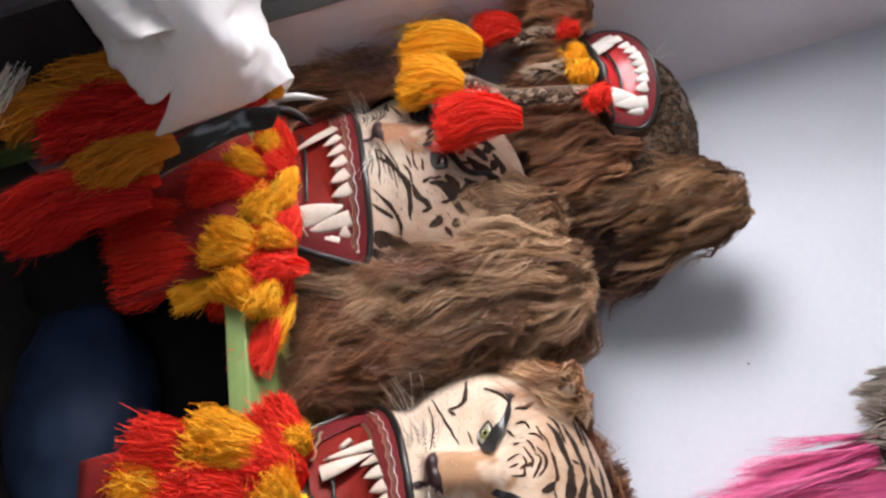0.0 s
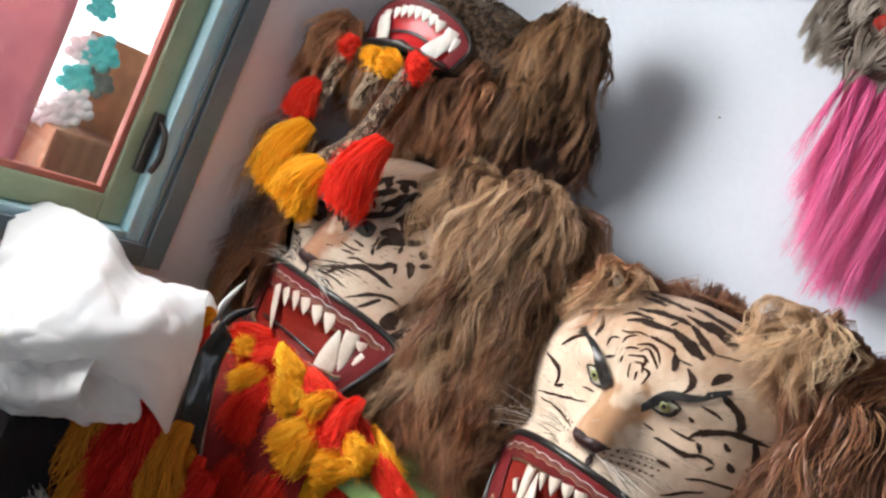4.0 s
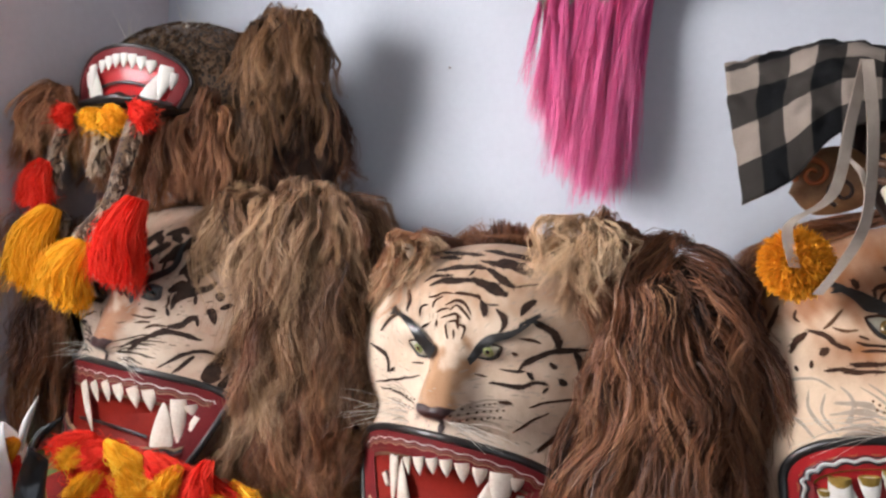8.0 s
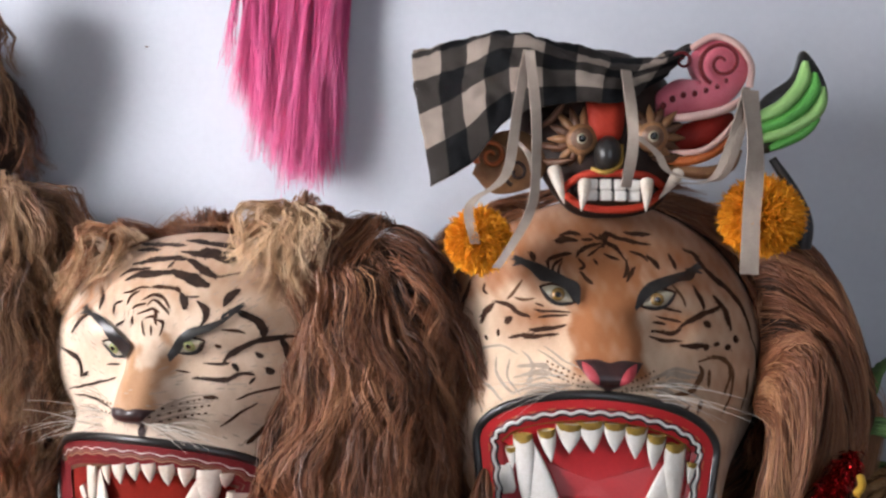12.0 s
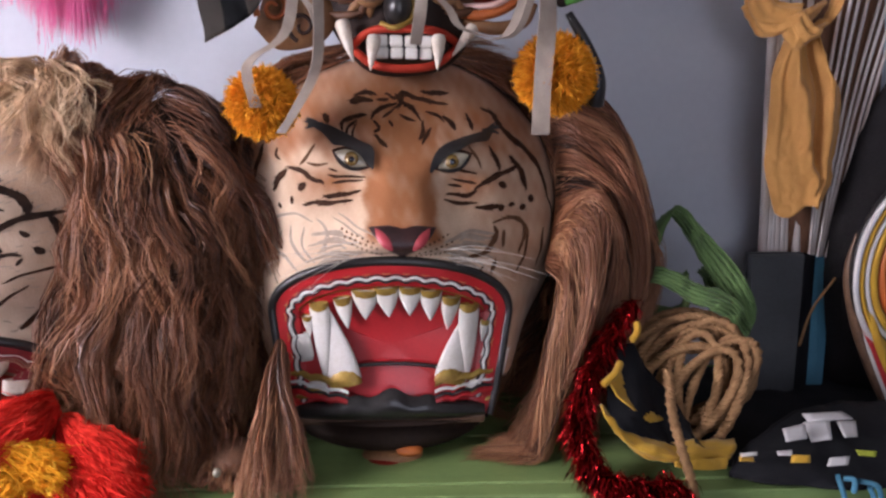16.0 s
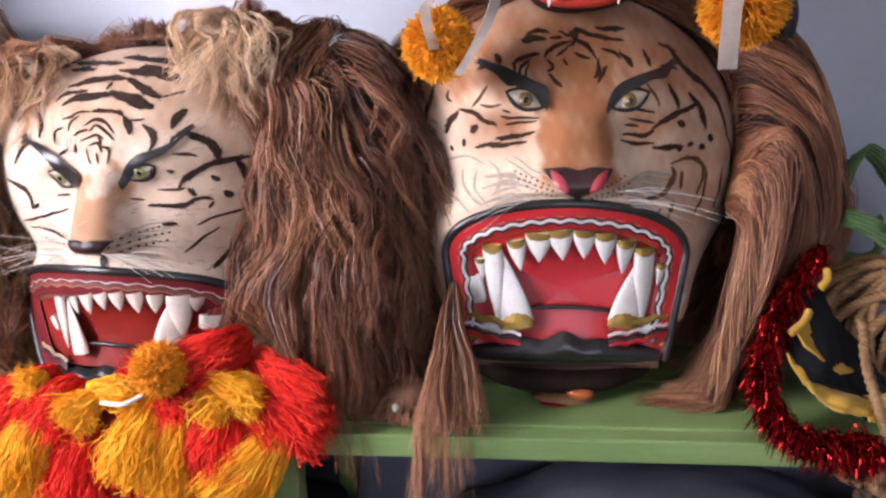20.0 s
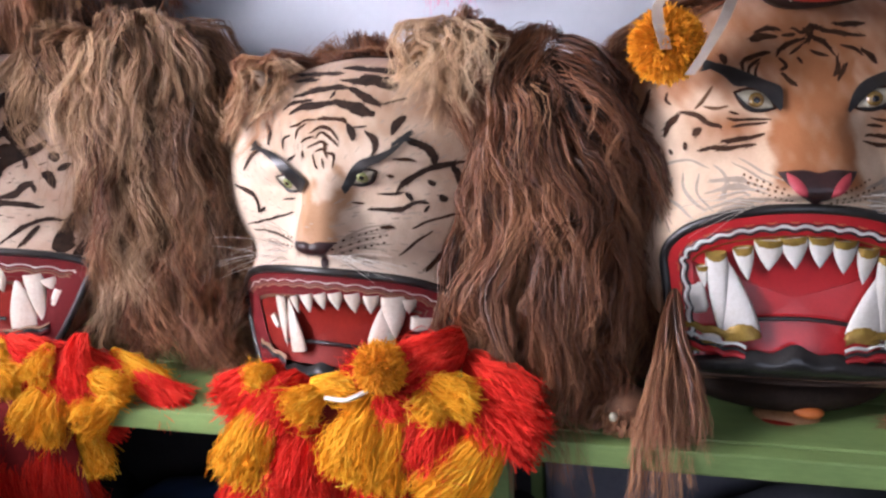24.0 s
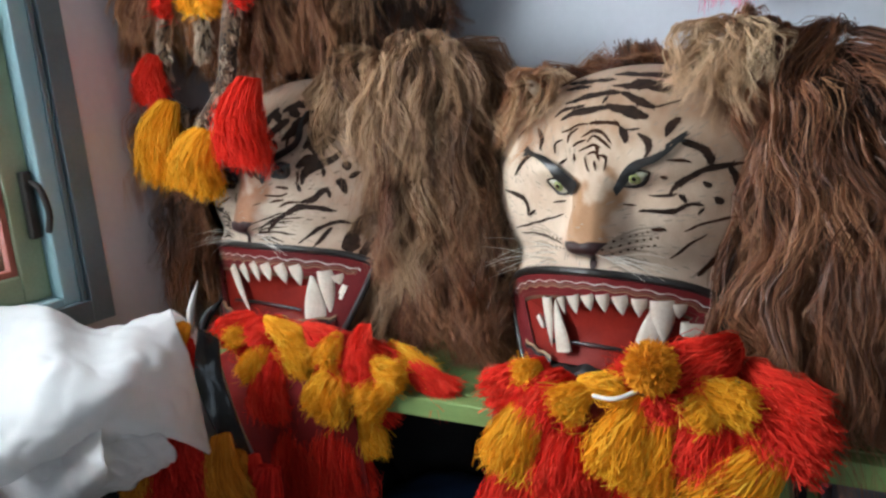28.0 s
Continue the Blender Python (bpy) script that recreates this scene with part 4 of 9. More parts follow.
def eyebrow(head, parent, upper, lower, seed):
    """A thick black painted lid that sweeps up and out to a point, with a ragged brush of lashes at its tip."""
    st = Strokes(head, seed)
    st.fill(upper, lower, 0.0085)
    tip, inn = np.array(upper[0], float), np.array(upper[2], float)
    d = unit(tip - inn)
    for k in range(5):
        o = tip - d * 22 + np.array([0, -3.0 + 2 * k])
        e = tip + d * (6 + 3 * (k % 3)) + np.array([0, 8 - 4.5 * k])
        st.add(3.2, o[0], o[1], (o[0] + e[0]) / 2, (o[1] + e[1]) / 2 + 1, e[0], e[1], lift=0.0085, bristle=False)
    return st.done("eyelid", BLACK, parent, "thick black painted eyelid")


def sm(a, b, v):
    t = np.clip((v - a) / (b - a), 0, 1)
    return t * t * (3 - 2 * t)


def tiger_paint(cream, tan, dark, nose_z, brow_z, rx, band, warm=0.0, nose_x=0.0):
    """Base coat: cream cheeks, tan nose, brow and crown, brushed unevenly; shade away from the window is painted in as
    tan.
    """
    cream, tan, dark = np.array(cream), np.array(tan), np.array(dark)

    def f(x, z, A):
        x = x - nose_x
        wob = 0.010 * np.sin(x * 90 + z * 40) + 0.008 * np.sin(z * 110 - x * 60) + 0.005 * np.sin(x * 260 + z * 190)
        nose = (1 - sm(band * 0.85, band * 1.25, np.abs(x) + wob * 0.5)) * (1 - 0.75 * (1 - warm) * sm(brow_z - 0.03, brow_z + 0.005, z + 2 * wob)) * sm(nose_z - 0.02, nose_z + 0.01, z)
        crown = sm(brow_z + 0.015, brow_z + 0.09, z + wob + 0.25 * np.abs(x) * warm) * (0.62 + 0.25 * warm)
        middle = np.exp(-(x / (0.30 * rx)) ** 2) * sm(brow_z - 0.02, brow_z + 0.03, z) * (0.3 + 0.6 * warm)
        edge = sm(0.78, 1.0, np.sqrt((x / rx) ** 2 + (z / rx) ** 2) + wob) * (0.45 + 0.3 * warm)
        cheek = (0.40 + 0.5 * warm) * np.exp(-((np.abs(x) - 0.40 * rx) / (0.22 * rx)) ** 2 - ((z - brow_z + 0.025) / 0.035) ** 2)
        # shade on the half away from the window, painted as extra tan
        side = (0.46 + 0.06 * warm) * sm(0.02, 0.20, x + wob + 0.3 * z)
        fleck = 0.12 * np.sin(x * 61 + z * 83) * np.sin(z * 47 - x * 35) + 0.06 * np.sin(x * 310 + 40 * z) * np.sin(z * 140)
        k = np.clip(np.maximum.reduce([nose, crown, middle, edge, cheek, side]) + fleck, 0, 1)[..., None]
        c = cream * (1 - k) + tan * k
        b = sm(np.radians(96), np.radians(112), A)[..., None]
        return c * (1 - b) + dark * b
    return f


def muzzle_lines(head, parent, x0, z0, x1, z1, n, seed, material, width=1.6):
    """Fine brush lines that fan out from the muzzle over both cheeks."""
    rng = np.random.default_rng(seed)
    st = Strokes(head, seed)
    for sg in (-1, 1):
        for i in range(n):
            f = i / (n - 1)
            a = (x0 + rng.uniform(-6, 6), z0 - 34 * f + rng.uniform(-4, 4))
            b = (x1 + rng.uniform(-14, 10) - 22 * f, z1 + 26 - 84 * f + rng.uniform(-5, 5))
            m = ((a[0] + b[0]) / 2, (a[1] + b[1]) / 2 + 7)
            k = rng.uniform(0.0, 0.35)
            a = (a[0] + (b[0] - a[0]) * k, a[1] + (b[1] - a[1]) * k)
            st.add(width * rng.uniform(0.7, 1.3), sg * a[0], a[1], sg * m[0], m[1], sg * b[0], b[1], lift=0.001)
    return st.done("muzzle_line", material, parent, "fine brushed muzzle lines")


def fur_flecks(head, parent, n, seed, material, zmin=-0.9):
    """Short fine strokes all over the face, as of a coarse short coat."""
    rng = np.random.default_rng(seed)
    st = Strokes(head, seed)
    rx, rz = head.r[0] * 1000, head.r[2] * 1000
    for _ in range(n):
        a, q = rng.random() * 6.28, math.sqrt(rng.random()) * 0.93
        x, z = rx * q * math.cos(a), rz * q * math.sin(a)
        if z < zmin * rz or (abs(x) < 40 and z > -20 and z < 60):
            continue
        d = np.array([x, z + 30]) / (math.hypot(x, z + 30) + 1e-6) * rng.uniform(6, 15)
        st.add(rng.uniform(0.8, 1.5), x, z, x + d[0] * 0.5 + rng.normal(0, 0.8), z + d[1] * 0.5, x + d[0], z + d[1], lift=0.0007)
    return st.done("coat_fleck", material, parent, "fine short hair flecks")


# ---- painted stripes ----
def draw_large(h, m):
    s = Strokes(h, 21)
    s.add(5.3, -225, 141, -236, 108, -243, 77, -251, 35)
    s.add(3.2, -200, 138, -201, 126, -193, 120)
    s.add(6.3, -204, 70, -196, 90, -182, 107)
    s.add(5.3, -182, 111, -156, 105, -139, 94, -121, 89)
    s.add(7.4, -163, 76, -150, 87)
    s.add(7.4, -214, 54, -209, 55)
    s.add(7.4, -196, 48, -191, 51)
    s.add(7.4, -176, 59, -170, 59)
    s.add(4.7, -156, 54, -133, 59, -109, 60, -75, 67)
    s.add(4.7, -123, 70, -101, 71, -63, 81)
    s.add(3.2, -116, 102, -94, 100, -56, 102)
    s.add(3.2, -109, 90, -84, 93, -60, 97)
    s.add(2.6, -114, 112, -99, 109)
    s.add(4.7, -94, 170, -92, 184, -75, 191, -55, 194)
    s.add(3.7, -86, 161, -84, 175, -70, 187)
    s.add(2.6, -76, 157, -77, 168, -70, 182)
    s.add(7.4, -82, 211, -70, 217, -45, 215)
    s.add(4.2, -77, 224, -59, 228, -40, 226)
    s.add(6.8, -123, 195, -117, 179)
    s.add(4.2, -48, 187, -41, 200, -26, 207, -6, 212)
    s.add(4.2, -43, 166, -34, 157, -22, 147)
    s.add(3.7, -46, 187, -36, 175, -44, 168)
    s.add(3.2, -31, 191, -19, 198, -11, 205)
    s.add(4.2, -10, 228, -1, 214, -11, 205)
    s.add(4.2, 10, 232, 1, 216, 18, 204, 32, 186)
    s.add(4.7, 32, 186, 34, 170, 26, 159)
    s.add(4.2, 46, 177, 38, 163, 31, 152)
    s.add(3.2, -4, 196, 8, 191, 22, 186)
    s.add(3.2, -21, 187, -14, 177)
    s.add(4.7, -25, 228, -11, 221, 5, 228, 24, 221, 48, 216, 76, 212)
    s.add(3.7, -40, 217, -20, 219)
    s.add(4.7, 30, 232, 55, 229, 78, 230)
    s.add(3.2, 38, 202, 57, 195, 69, 185)
    s.add(5.8, 65, 194, 79, 185, 86, 173)
    s.add(4.2, 103, 198, 112, 184, 114, 173)
    s.add(5.8, 131, 207, 152, 196, 169, 172, 197, 149, 224, 125, 243, 94, 253, 58)
    s.add(3.2, 253, 58, 265, 30, 263, -1)
    s.add(4.7, 140, 149, 153, 128, 159, 110)
    s.add(6.3, 116, 81, 141, 97, 168, 107, 197, 117)
    s.add(6.3, 176, 133, 194, 114, 203, 95, 209, 75)
    s.add(6.3, 157, 91, 171, 83)
    s.add(7.4, 215, 67, 221, 55)
    s.add(7.4, 180, 59, 182, 52)
    s.add(7.9, 200, 54, 202, 44)
    s.add(6.3, 158, 53, 166, 48)
    s.add(5.3, 116, 54, 142, 54, 163, 53)
    s.add(4.2, 70, 77, 101, 73, 121, 79)
    s.add(3.7, 65, 69, 95, 62, 121, 62)
    s.add(3.2, 78, 100, 101, 94, 121, 91)
    s.add(3.2, 73, 90, 96, 86)
    s.add(3.2, 74, 115, 99, 112, 120, 106)
    s.done("stripes", STRIPE_BROWN, m, "dark brown painted stripes")
    s = Strokes(h, 22)
    s.add(4.2, 147, 28, 175, 35, 202, 24, 206, 1, 196, -28)
    s.add(6.3, 150, 25, 153, 9, 136, -12, 104, -17)
    s.add(4.2, 167, 16, 166, -12)
    s.add(4.7, 153, -29, 141, -45)
    s.add(3.7, 120, -43, 130, -34)
    s.add(3.7, 245, 9, 243, -28, 233, -58)
    s.add(2.6, 270, -3, 268, -36, 250, -64)
    s.add(3.7, 208, 21, 213, -1, 206, -35, 189, -55)
    s.add(3.7, -161, 115, -146, 132, -136, 149)
    s.add(3.2, 104, 151, 118, 134, 126, 115)
    s.add(3.2, 64, 140, 83, 145, 103, 140)
    s.add(3.2, -149, 120, -129, 117, -114, 121)
    s.dashes(-94, 25, -38, 11).dashes(-89, 16, -32, 3).dashes(-77, 6, -26, -8)
    s.dashes(25, 6, 75, 23).dashes(24, -4, 83, 11).dashes(20, -11, 71, -5)
    s.done("stripes", STRIPE_SOFT, m, "brown painted cheek stripes and muzzle dashes")
    s = Strokes(h, 23)
    s.add(2.6, -209, 8, -198, 30, -169, 39, -138, 30)
    s.add(3.2, -190, 11, -198, -17, -178, -30, -160, -42)
    s.add(3.2, -174, 21, -174, -3, -155, -22, -142, -29)
    s.add(2.6, -153, 21, -154, -8, -132, -28)
    s.add(4.7, -116, 14, -118, -3, -120, -10)
    s.add(2.6, -133, 35, -118, 23, -108, 2)
    s.add(2.6, -223, -2, -217, -40, -205, -59)
    s.add(2.1, -108, 41, -80, 27, -56, 17)
    s.add(2.1, -99, 47, -70, 32, -43, 23)
    s.done("stripes", STRIPE_GREY, m, "faded grey-brown brush strokes")


def draw_middle(h, m):
    s = Strokes(h, 24)
    s.add(4.1, -95, 189, -31, 192)
    s.add(4.1, -108, 198, -43, 200, 11, 200)
    s.add(4.1, 10, 191, 42, 188, 61, 182)
    s.add(4.6, -2, 209, 38, 206, 87, 200, 99, 199)
    s.add(10.2, 43, 193, 80, 186, 116, 174)
    s.add(4.1, 33, 187, 74, 182)
    s.add(6.1, -69, 165, -32, 174, 5, 179, 35, 178)
    s.add(7.1, 35, 178, 61, 168, 78, 159, 102, 150)
    s.add(7.1, -64, 139, -39, 150, 4, 154, 23, 157)
    s.add(10.2, 17, 159, 50, 151, 76, 142, 96, 135)
    s.add(4.1, 10, 162, 13, 174)
    s.add(4.1, -82, 145, -62, 156, -22, 161)
    s.add(2.5, 102, 150, 121, 155, 135, 159)
    s.add(6.1, -115, 126, -96, 107, -91, 90)
    s.add(3.1, -55, 84, -60, 100, -47, 107)
    s.add(6.1, -109, 83, -135, 67, -157, 43)
    s.add(6.1, -194, 13, -143, 8, -122, -7, -124, -27)
    s.add(4.1, -124, -27, -101, -15)
    s.add(3.1, -172, -58, -96, -36, -35, -18)
    s.add(2.5, -156, -65, -93, -58, -29, -68)
    s.add(2.5, -62, 0, -33, 5)
    s.add(4.1, -28, 76, -42, 67)
    s.add(9.2, 130, 104, 132, 119, 144, 131)
    s.add(6.1, 85, 112, 103, 101, 109, 87, 107, 74)
    s.add(7.1, 151, 99, 164, 92, 185, 80, 196, 66, 196, 54)
    s.add(5.1, 137, 94, 155, 99)
    s.add(6.6, 138, 9, 152, 28, 176, 43, 198, 52, 219, 53, 235, 55)
    s.add(7.6, 219, 51, 228, 33, 236, 13, 242, -6)
    s.add(3.1, 224, 8, 242, -6)
    s.add(4.6, 154, 13, 166, 0)
    s.add(3.1, 108, 13, 138, 11, 152, 15)
    s.add(5.1, 188, 32, 195, 24, 199, 26)
    s.add(7.1, 204, 6, 212, -7)
    s.add(5.1, 96, -12, 122, -12, 147, -14, 166, -4, 188, -6)
    s.add(8.2, 182, -15, 186, -18)
    s.add(7.1, 54, 125, 65, 110, 71, 98)
    s.add(2.5, 65, 119, 88, 119)
    s.done("stripes", STRIPE, m, "dark painted stripes")
    s = Strokes(h, 25)
    s.add(3.6, -172, 106, -148, 130, -107, 148)
    s.add(2.5, -116, 148, -99, 164)
    s.add(3.1, -54, 118, -38, 123, -26, 129, -2, 131)
    s.add(3.1, -36, 101, -35, 114, -21, 125)
    s.add(4.1, -1, 130, 13, 133, 44, 130, 54, 125)
    s.add(3.6, -11, 110, 7, 119, 29, 115, 45, 98)
    s.add(3.1, 2, 102, 12, 111, 32, 102, 47, 89)
    s.add(3.1, -23, 95, -14, 102, 0, 106)
    s.add(3.1, -10, 87, 3, 93, 15, 98, 29, 91)
    s.add(3.1, 18, 98, 27, 83)
    s.add(2.5, 3, 78, 12, 64, 19, 56)
    s.add(3.1, 7, 83, 21, 85, 33, 73)
    s.add(3.1, 28, 81, 43, 77, 43, 56)
    s.add(2.5, 23, 73, 29, 56)
    s.add(2.5, -12, 72, -18, 84)
    s.add(3.1, 160, -48, 184, -38, 215, -31, 239, -32)
    s.add(4.1, 130, 44, 141, 41)
    s.add(3.1, 139, 69, 158, 68, 173, 62)
    s.add(7.1, 177, -123, 188, -109, 207, -88, 227, -76, 247, -65)
    s.add(5.1, 212, -136, 217, -116, 232, -85, 245, -71)
    s.add(4.1, 114, -41, 136, -43)
    s.add(2.5, 73, 2, 92, -3)
    s.add(3.1, 140, -92, 164, -72, 189, -55)
    s.dashes(60, -57, 124, -42, 8).dashes(56, -66, 131, -54, 8).dashes(56, -77, 127, -66, 8)
    s.dashes(-119, -58, -30, -60, 8).dashes(-107, -76, -20, -74, 8)
    s.done("stripes", STRIPE_BROWN, m, "brown painted stripes")


def draw_window(h, m):
    s = Strokes(h, 26)
    s.add(7.9, 119, 125, 105, 150, 124, 162)
    s.add(9.3, 147, 127, 166, 102, 183, 91, 193, 79)
    s.add(11.9, 143, 26, 150, 46, 182, 65, 206, 73, 219, 88)
    s.add(5.3, 131, 28, 144, 13)
    s.add(5.3, 193, 59, 192, 40)
    s.add(9.3, 215, 32, 224, 23, 231, 1)
    s.add(9.3, 227, 68, 235, 49)
    s.add(11.9, 241, 43, 247, 34)
    s.add(9.3, 142, -10, 170, -4, 187, 10, 201, 15)
    s.add(4.6, 198, 15, 201, -5)
    s.add(7.9, 75, -67, 96, -40, 140, -20, 183, -26, 208, -34)
    s.add(5.3, 145, -94, 166, -72, 199, -57, 233, -62)
    s.add(6.6, 177, -101, 183, -83, 194, -67)
    s.add(14.5, 243, -115, 226, -89, 246, -62, 270, -41)
    s.add(15.9, 266, -128, 262, -102, 269, -90, 280, -69)
    s.add(9.3, 282, -34, 288, -14)
    s.add(9.3, 241, -118, 243, -106)
    s.add(5.3, 47, 109, 80, 89)
    s.add(11.9, 31, 179, 67, 161)
    s.add(5.3, 102, 123, 110, 104)
    s.add(5.3, 65, 121, 87, 103)
    s.add(7.9, -38, 55, -61, 25, -112, 26)
    s.add(5.3, 9, 66, 37, 46)
    s.add(4.0, -175, 1, -92, 18)
    s.add(7.9, 7, 136, 40, 119, 67, 94)
    s.add(9.3, -6, 115, 36, 92)
    s.add(7.9, -20, 87, 17, 70)
    s.add(10.6, 77, 182, 109, 164)
    s.add(10.6, 132, 159, 157, 141)
    s.add(16, 40, 110, 60, 140, 90, 160)
    s.add(14, 20, 128, 30, 165, 46, 186)
    s.add(16, 90, 118, 120, 150, 130, 180)
    s.add(18, 150, 100, 165, 130, 160, 160)
    s.add(12, 60, 178, 90, 190, 112, 186)
    s.add(14, 110, 196, 135, 208)
    s.add(13, 172, 84, 192, 112, 198, 138)
    s.add(13, 140, 62, 165, 76, 188, 70)
    s.add(12, -10, 110, -6, 150, 8, 178)
    s.add(12, -40, 108, -34, 140, -44, 165)
    s.add(7, -230, 60, -215, 20, -180, 0)
    s.add(8, -250, 30, -232, -20, -220, -50)
    s.add(7, -190, 40, -160, 25, -130, 22)
    s.add(7, -180, -30, -150, -35, -110, -28)
    s.done("stripes", STRIPE, m, "dark painted stripes")
    s = Strokes(h, 34)
    s.add(4.0, 90, -18, 118, -9, 142, -10)
    s.add(4.0, 29, 65, 49, 41)
    s.add(5.3, 139, 55, 128, 28)
    s.add(3.3, -155, -25, -65, 1)
    s.add(4.0, 153, 40, 164, 51)
    s.add(3.3, 62, 9, 86, 4, 113, 10)
    s.add(3.3, 70, -7, 103, -4)
    s.add(4.0, 80, 23, 113, 20)
    s.add(3.3, -41, 11, -47, -10)
    s.add(3.3, 147, 75, 161, 86, 173, 84)
    s.done("stripes", STRIPE_BROWN, m, "brown painted strokes round the eyes")


# ---- the large tiger mask ----
H3 = Head((0.0, -0.15, 0.955), (0.302, 0.235, 0.29), 0, 0.012, 0.112, 0.058, 0.074, (0.187, -0.018, -0.108, 0.275, 0.42, -0.014))
JAW3 = Head((-0.014, -0.15, 0.955), (0.288, 0.235, 0.29), 0, 0.012, 0.112)
EGG3 = H3.egg


def large_tiger():
    m = thing("tiger_mask", (0, -0.2, BENCH_TOP), "large tan tiger mask, gaping red mouth, brown mane, on green bench", "mask", "tiger masks")
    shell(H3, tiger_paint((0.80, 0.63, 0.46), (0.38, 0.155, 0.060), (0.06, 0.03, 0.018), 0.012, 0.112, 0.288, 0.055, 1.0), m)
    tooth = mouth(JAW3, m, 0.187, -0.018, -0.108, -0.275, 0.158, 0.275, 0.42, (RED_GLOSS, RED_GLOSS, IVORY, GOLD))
    tooth("tooth", -77, -80, -68, -127, 24)
    tooth("tooth", -42, -67, -41, -111, 35)
    tooth("tooth", -10, -62, -5, -107, 33)
    tooth("tooth", 27, -62, 27, -105, 31)
    tooth("tooth", 59, -67, 59, -114, 30)
    tooth("tooth", 91, -80, 86, -130, 26)
    tooth("fang", -113, -95, -98, -215, 26)
    tooth("lower_fang", -73, -210, -97, -92, 44)
    tooth("fang", 121, -98, 115, -217, 28)
    tooth("lower_fang", 93, -209, 117, -96, 44)
    tooth("tooth", -132, -112, -127, -144, 15)
    tooth("tooth", 149, -121, 143, -154, 16)
    tooth("molar", -144, -140, -133, -183, 26)
    tooth("molar", -168, -159, -152, -202, 23)
    tooth("molar", 165, -149, 153, -187, 26)
    tooth("molar", 180, -170, 171, -216, 21)
    tooth("lower_tooth", -116, -229, -112, -205, 30)
    tooth("lower_tooth", -140, -241, -141, -221, 26)
    tooth("lower_tooth", 133, -233, 129, -208, 26)
    tooth("lower_tooth", 159, -248, 154, -227, 21)
    nose_part(H3, m, 0.104, 0.040, -0.014, True)
    eye(H3, -0.079, 0.129, 0.0185, IRIS_BROWN, m, 22, 0.001)
    eye(H3, 0.081, 0.127, 0.0185, IRIS_BROWN, m, 22, -0.003)
    eyebrow(H3, m, [(-145, 179), (-119, 179), (-94, 170), (-65, 157), (-44, 146), (-43, 119)], [(-145, 176), (-124, 165), (-107, 150), (-90, 148), (-70, 140), (-46, 114)], 11)
    eyebrow(H3, m, [(151, 175), (122, 170), (90, 162), (64, 152), (49, 136), (42, 114)], [(150, 173), (139, 158), (115, 155), (93, 146), (69, 134), (45, 109)], 11)
    whiskers(H3, m, 0.055, -0.005, 9, 0.16, 8)
    draw_large(H3, m)
    muzzle_lines(H3, m, 58, 14, 150, -12, 12, 27, STRIPE_GREY, 3.4)
    heads = (EGG3,)
    # a full mane behind the face, then combed locks that flow round both sides
    coat(m, (0.02, -0.13, 0.925), (0.395, 0.12, 0.340), 18000, 35, HAIR_RED, (0.10, 0.20), 0.50, 0.014, 0.04, 0.0, (-110, 110), (35, 108), heads, fall=0.55, ripple=0.8, comb=1.0, clear=EGG3, spread=0.16)
    coat(m, (-0.02, -0.12, 0.925), (0.36, 0.11, 0.335), 14000, 36, HAIR_RED, (0.14, 0.30), 0.46, 0.018, 0.16, 0.0, (90, 290), (35, 108), heads, fall=0.55, ripple=0.8, comb=-1.0, clear=EGG3, spread=0.16)
    for sd, phi, seed in ((-1, (110, 255), 32),):
        n = 4200
        r, d = around(EGG3, n, phi, (84, 104), seed)
        rng = np.random.default_rng(seed)
        dirs = np.stack([sd * rng.uniform(0.8, 1.2, n), rng.uniform(-0.20, 0.15, n), rng.uniform(-0.05, 0.30, n) + 0.25 * d[:, 2]], -1)
        hair("mane", r, dirs, rng.uniform(0.20, 0.36, n), HAIR_RED, m, seed, heads=heads, fall=1.7, tone=0.54, wave=0.016, clump=190, ripple=0.75, spread=0.14)
        n = 4200
        r, d = around(EGG3, n, (-80, -5) if sd > 0 else (185, 260), (90, 108), seed + 5)
        hair("mane", r, d * np.array([0.9, 0.2, 0.3]) + np.array([0, -0.35, -0.4]), rng.uniform(0.14, 0.3, n), HAIR_RED, m, seed + 5, heads=heads, fall=1.2, tone=0.48, wave=0.022, clump=170)
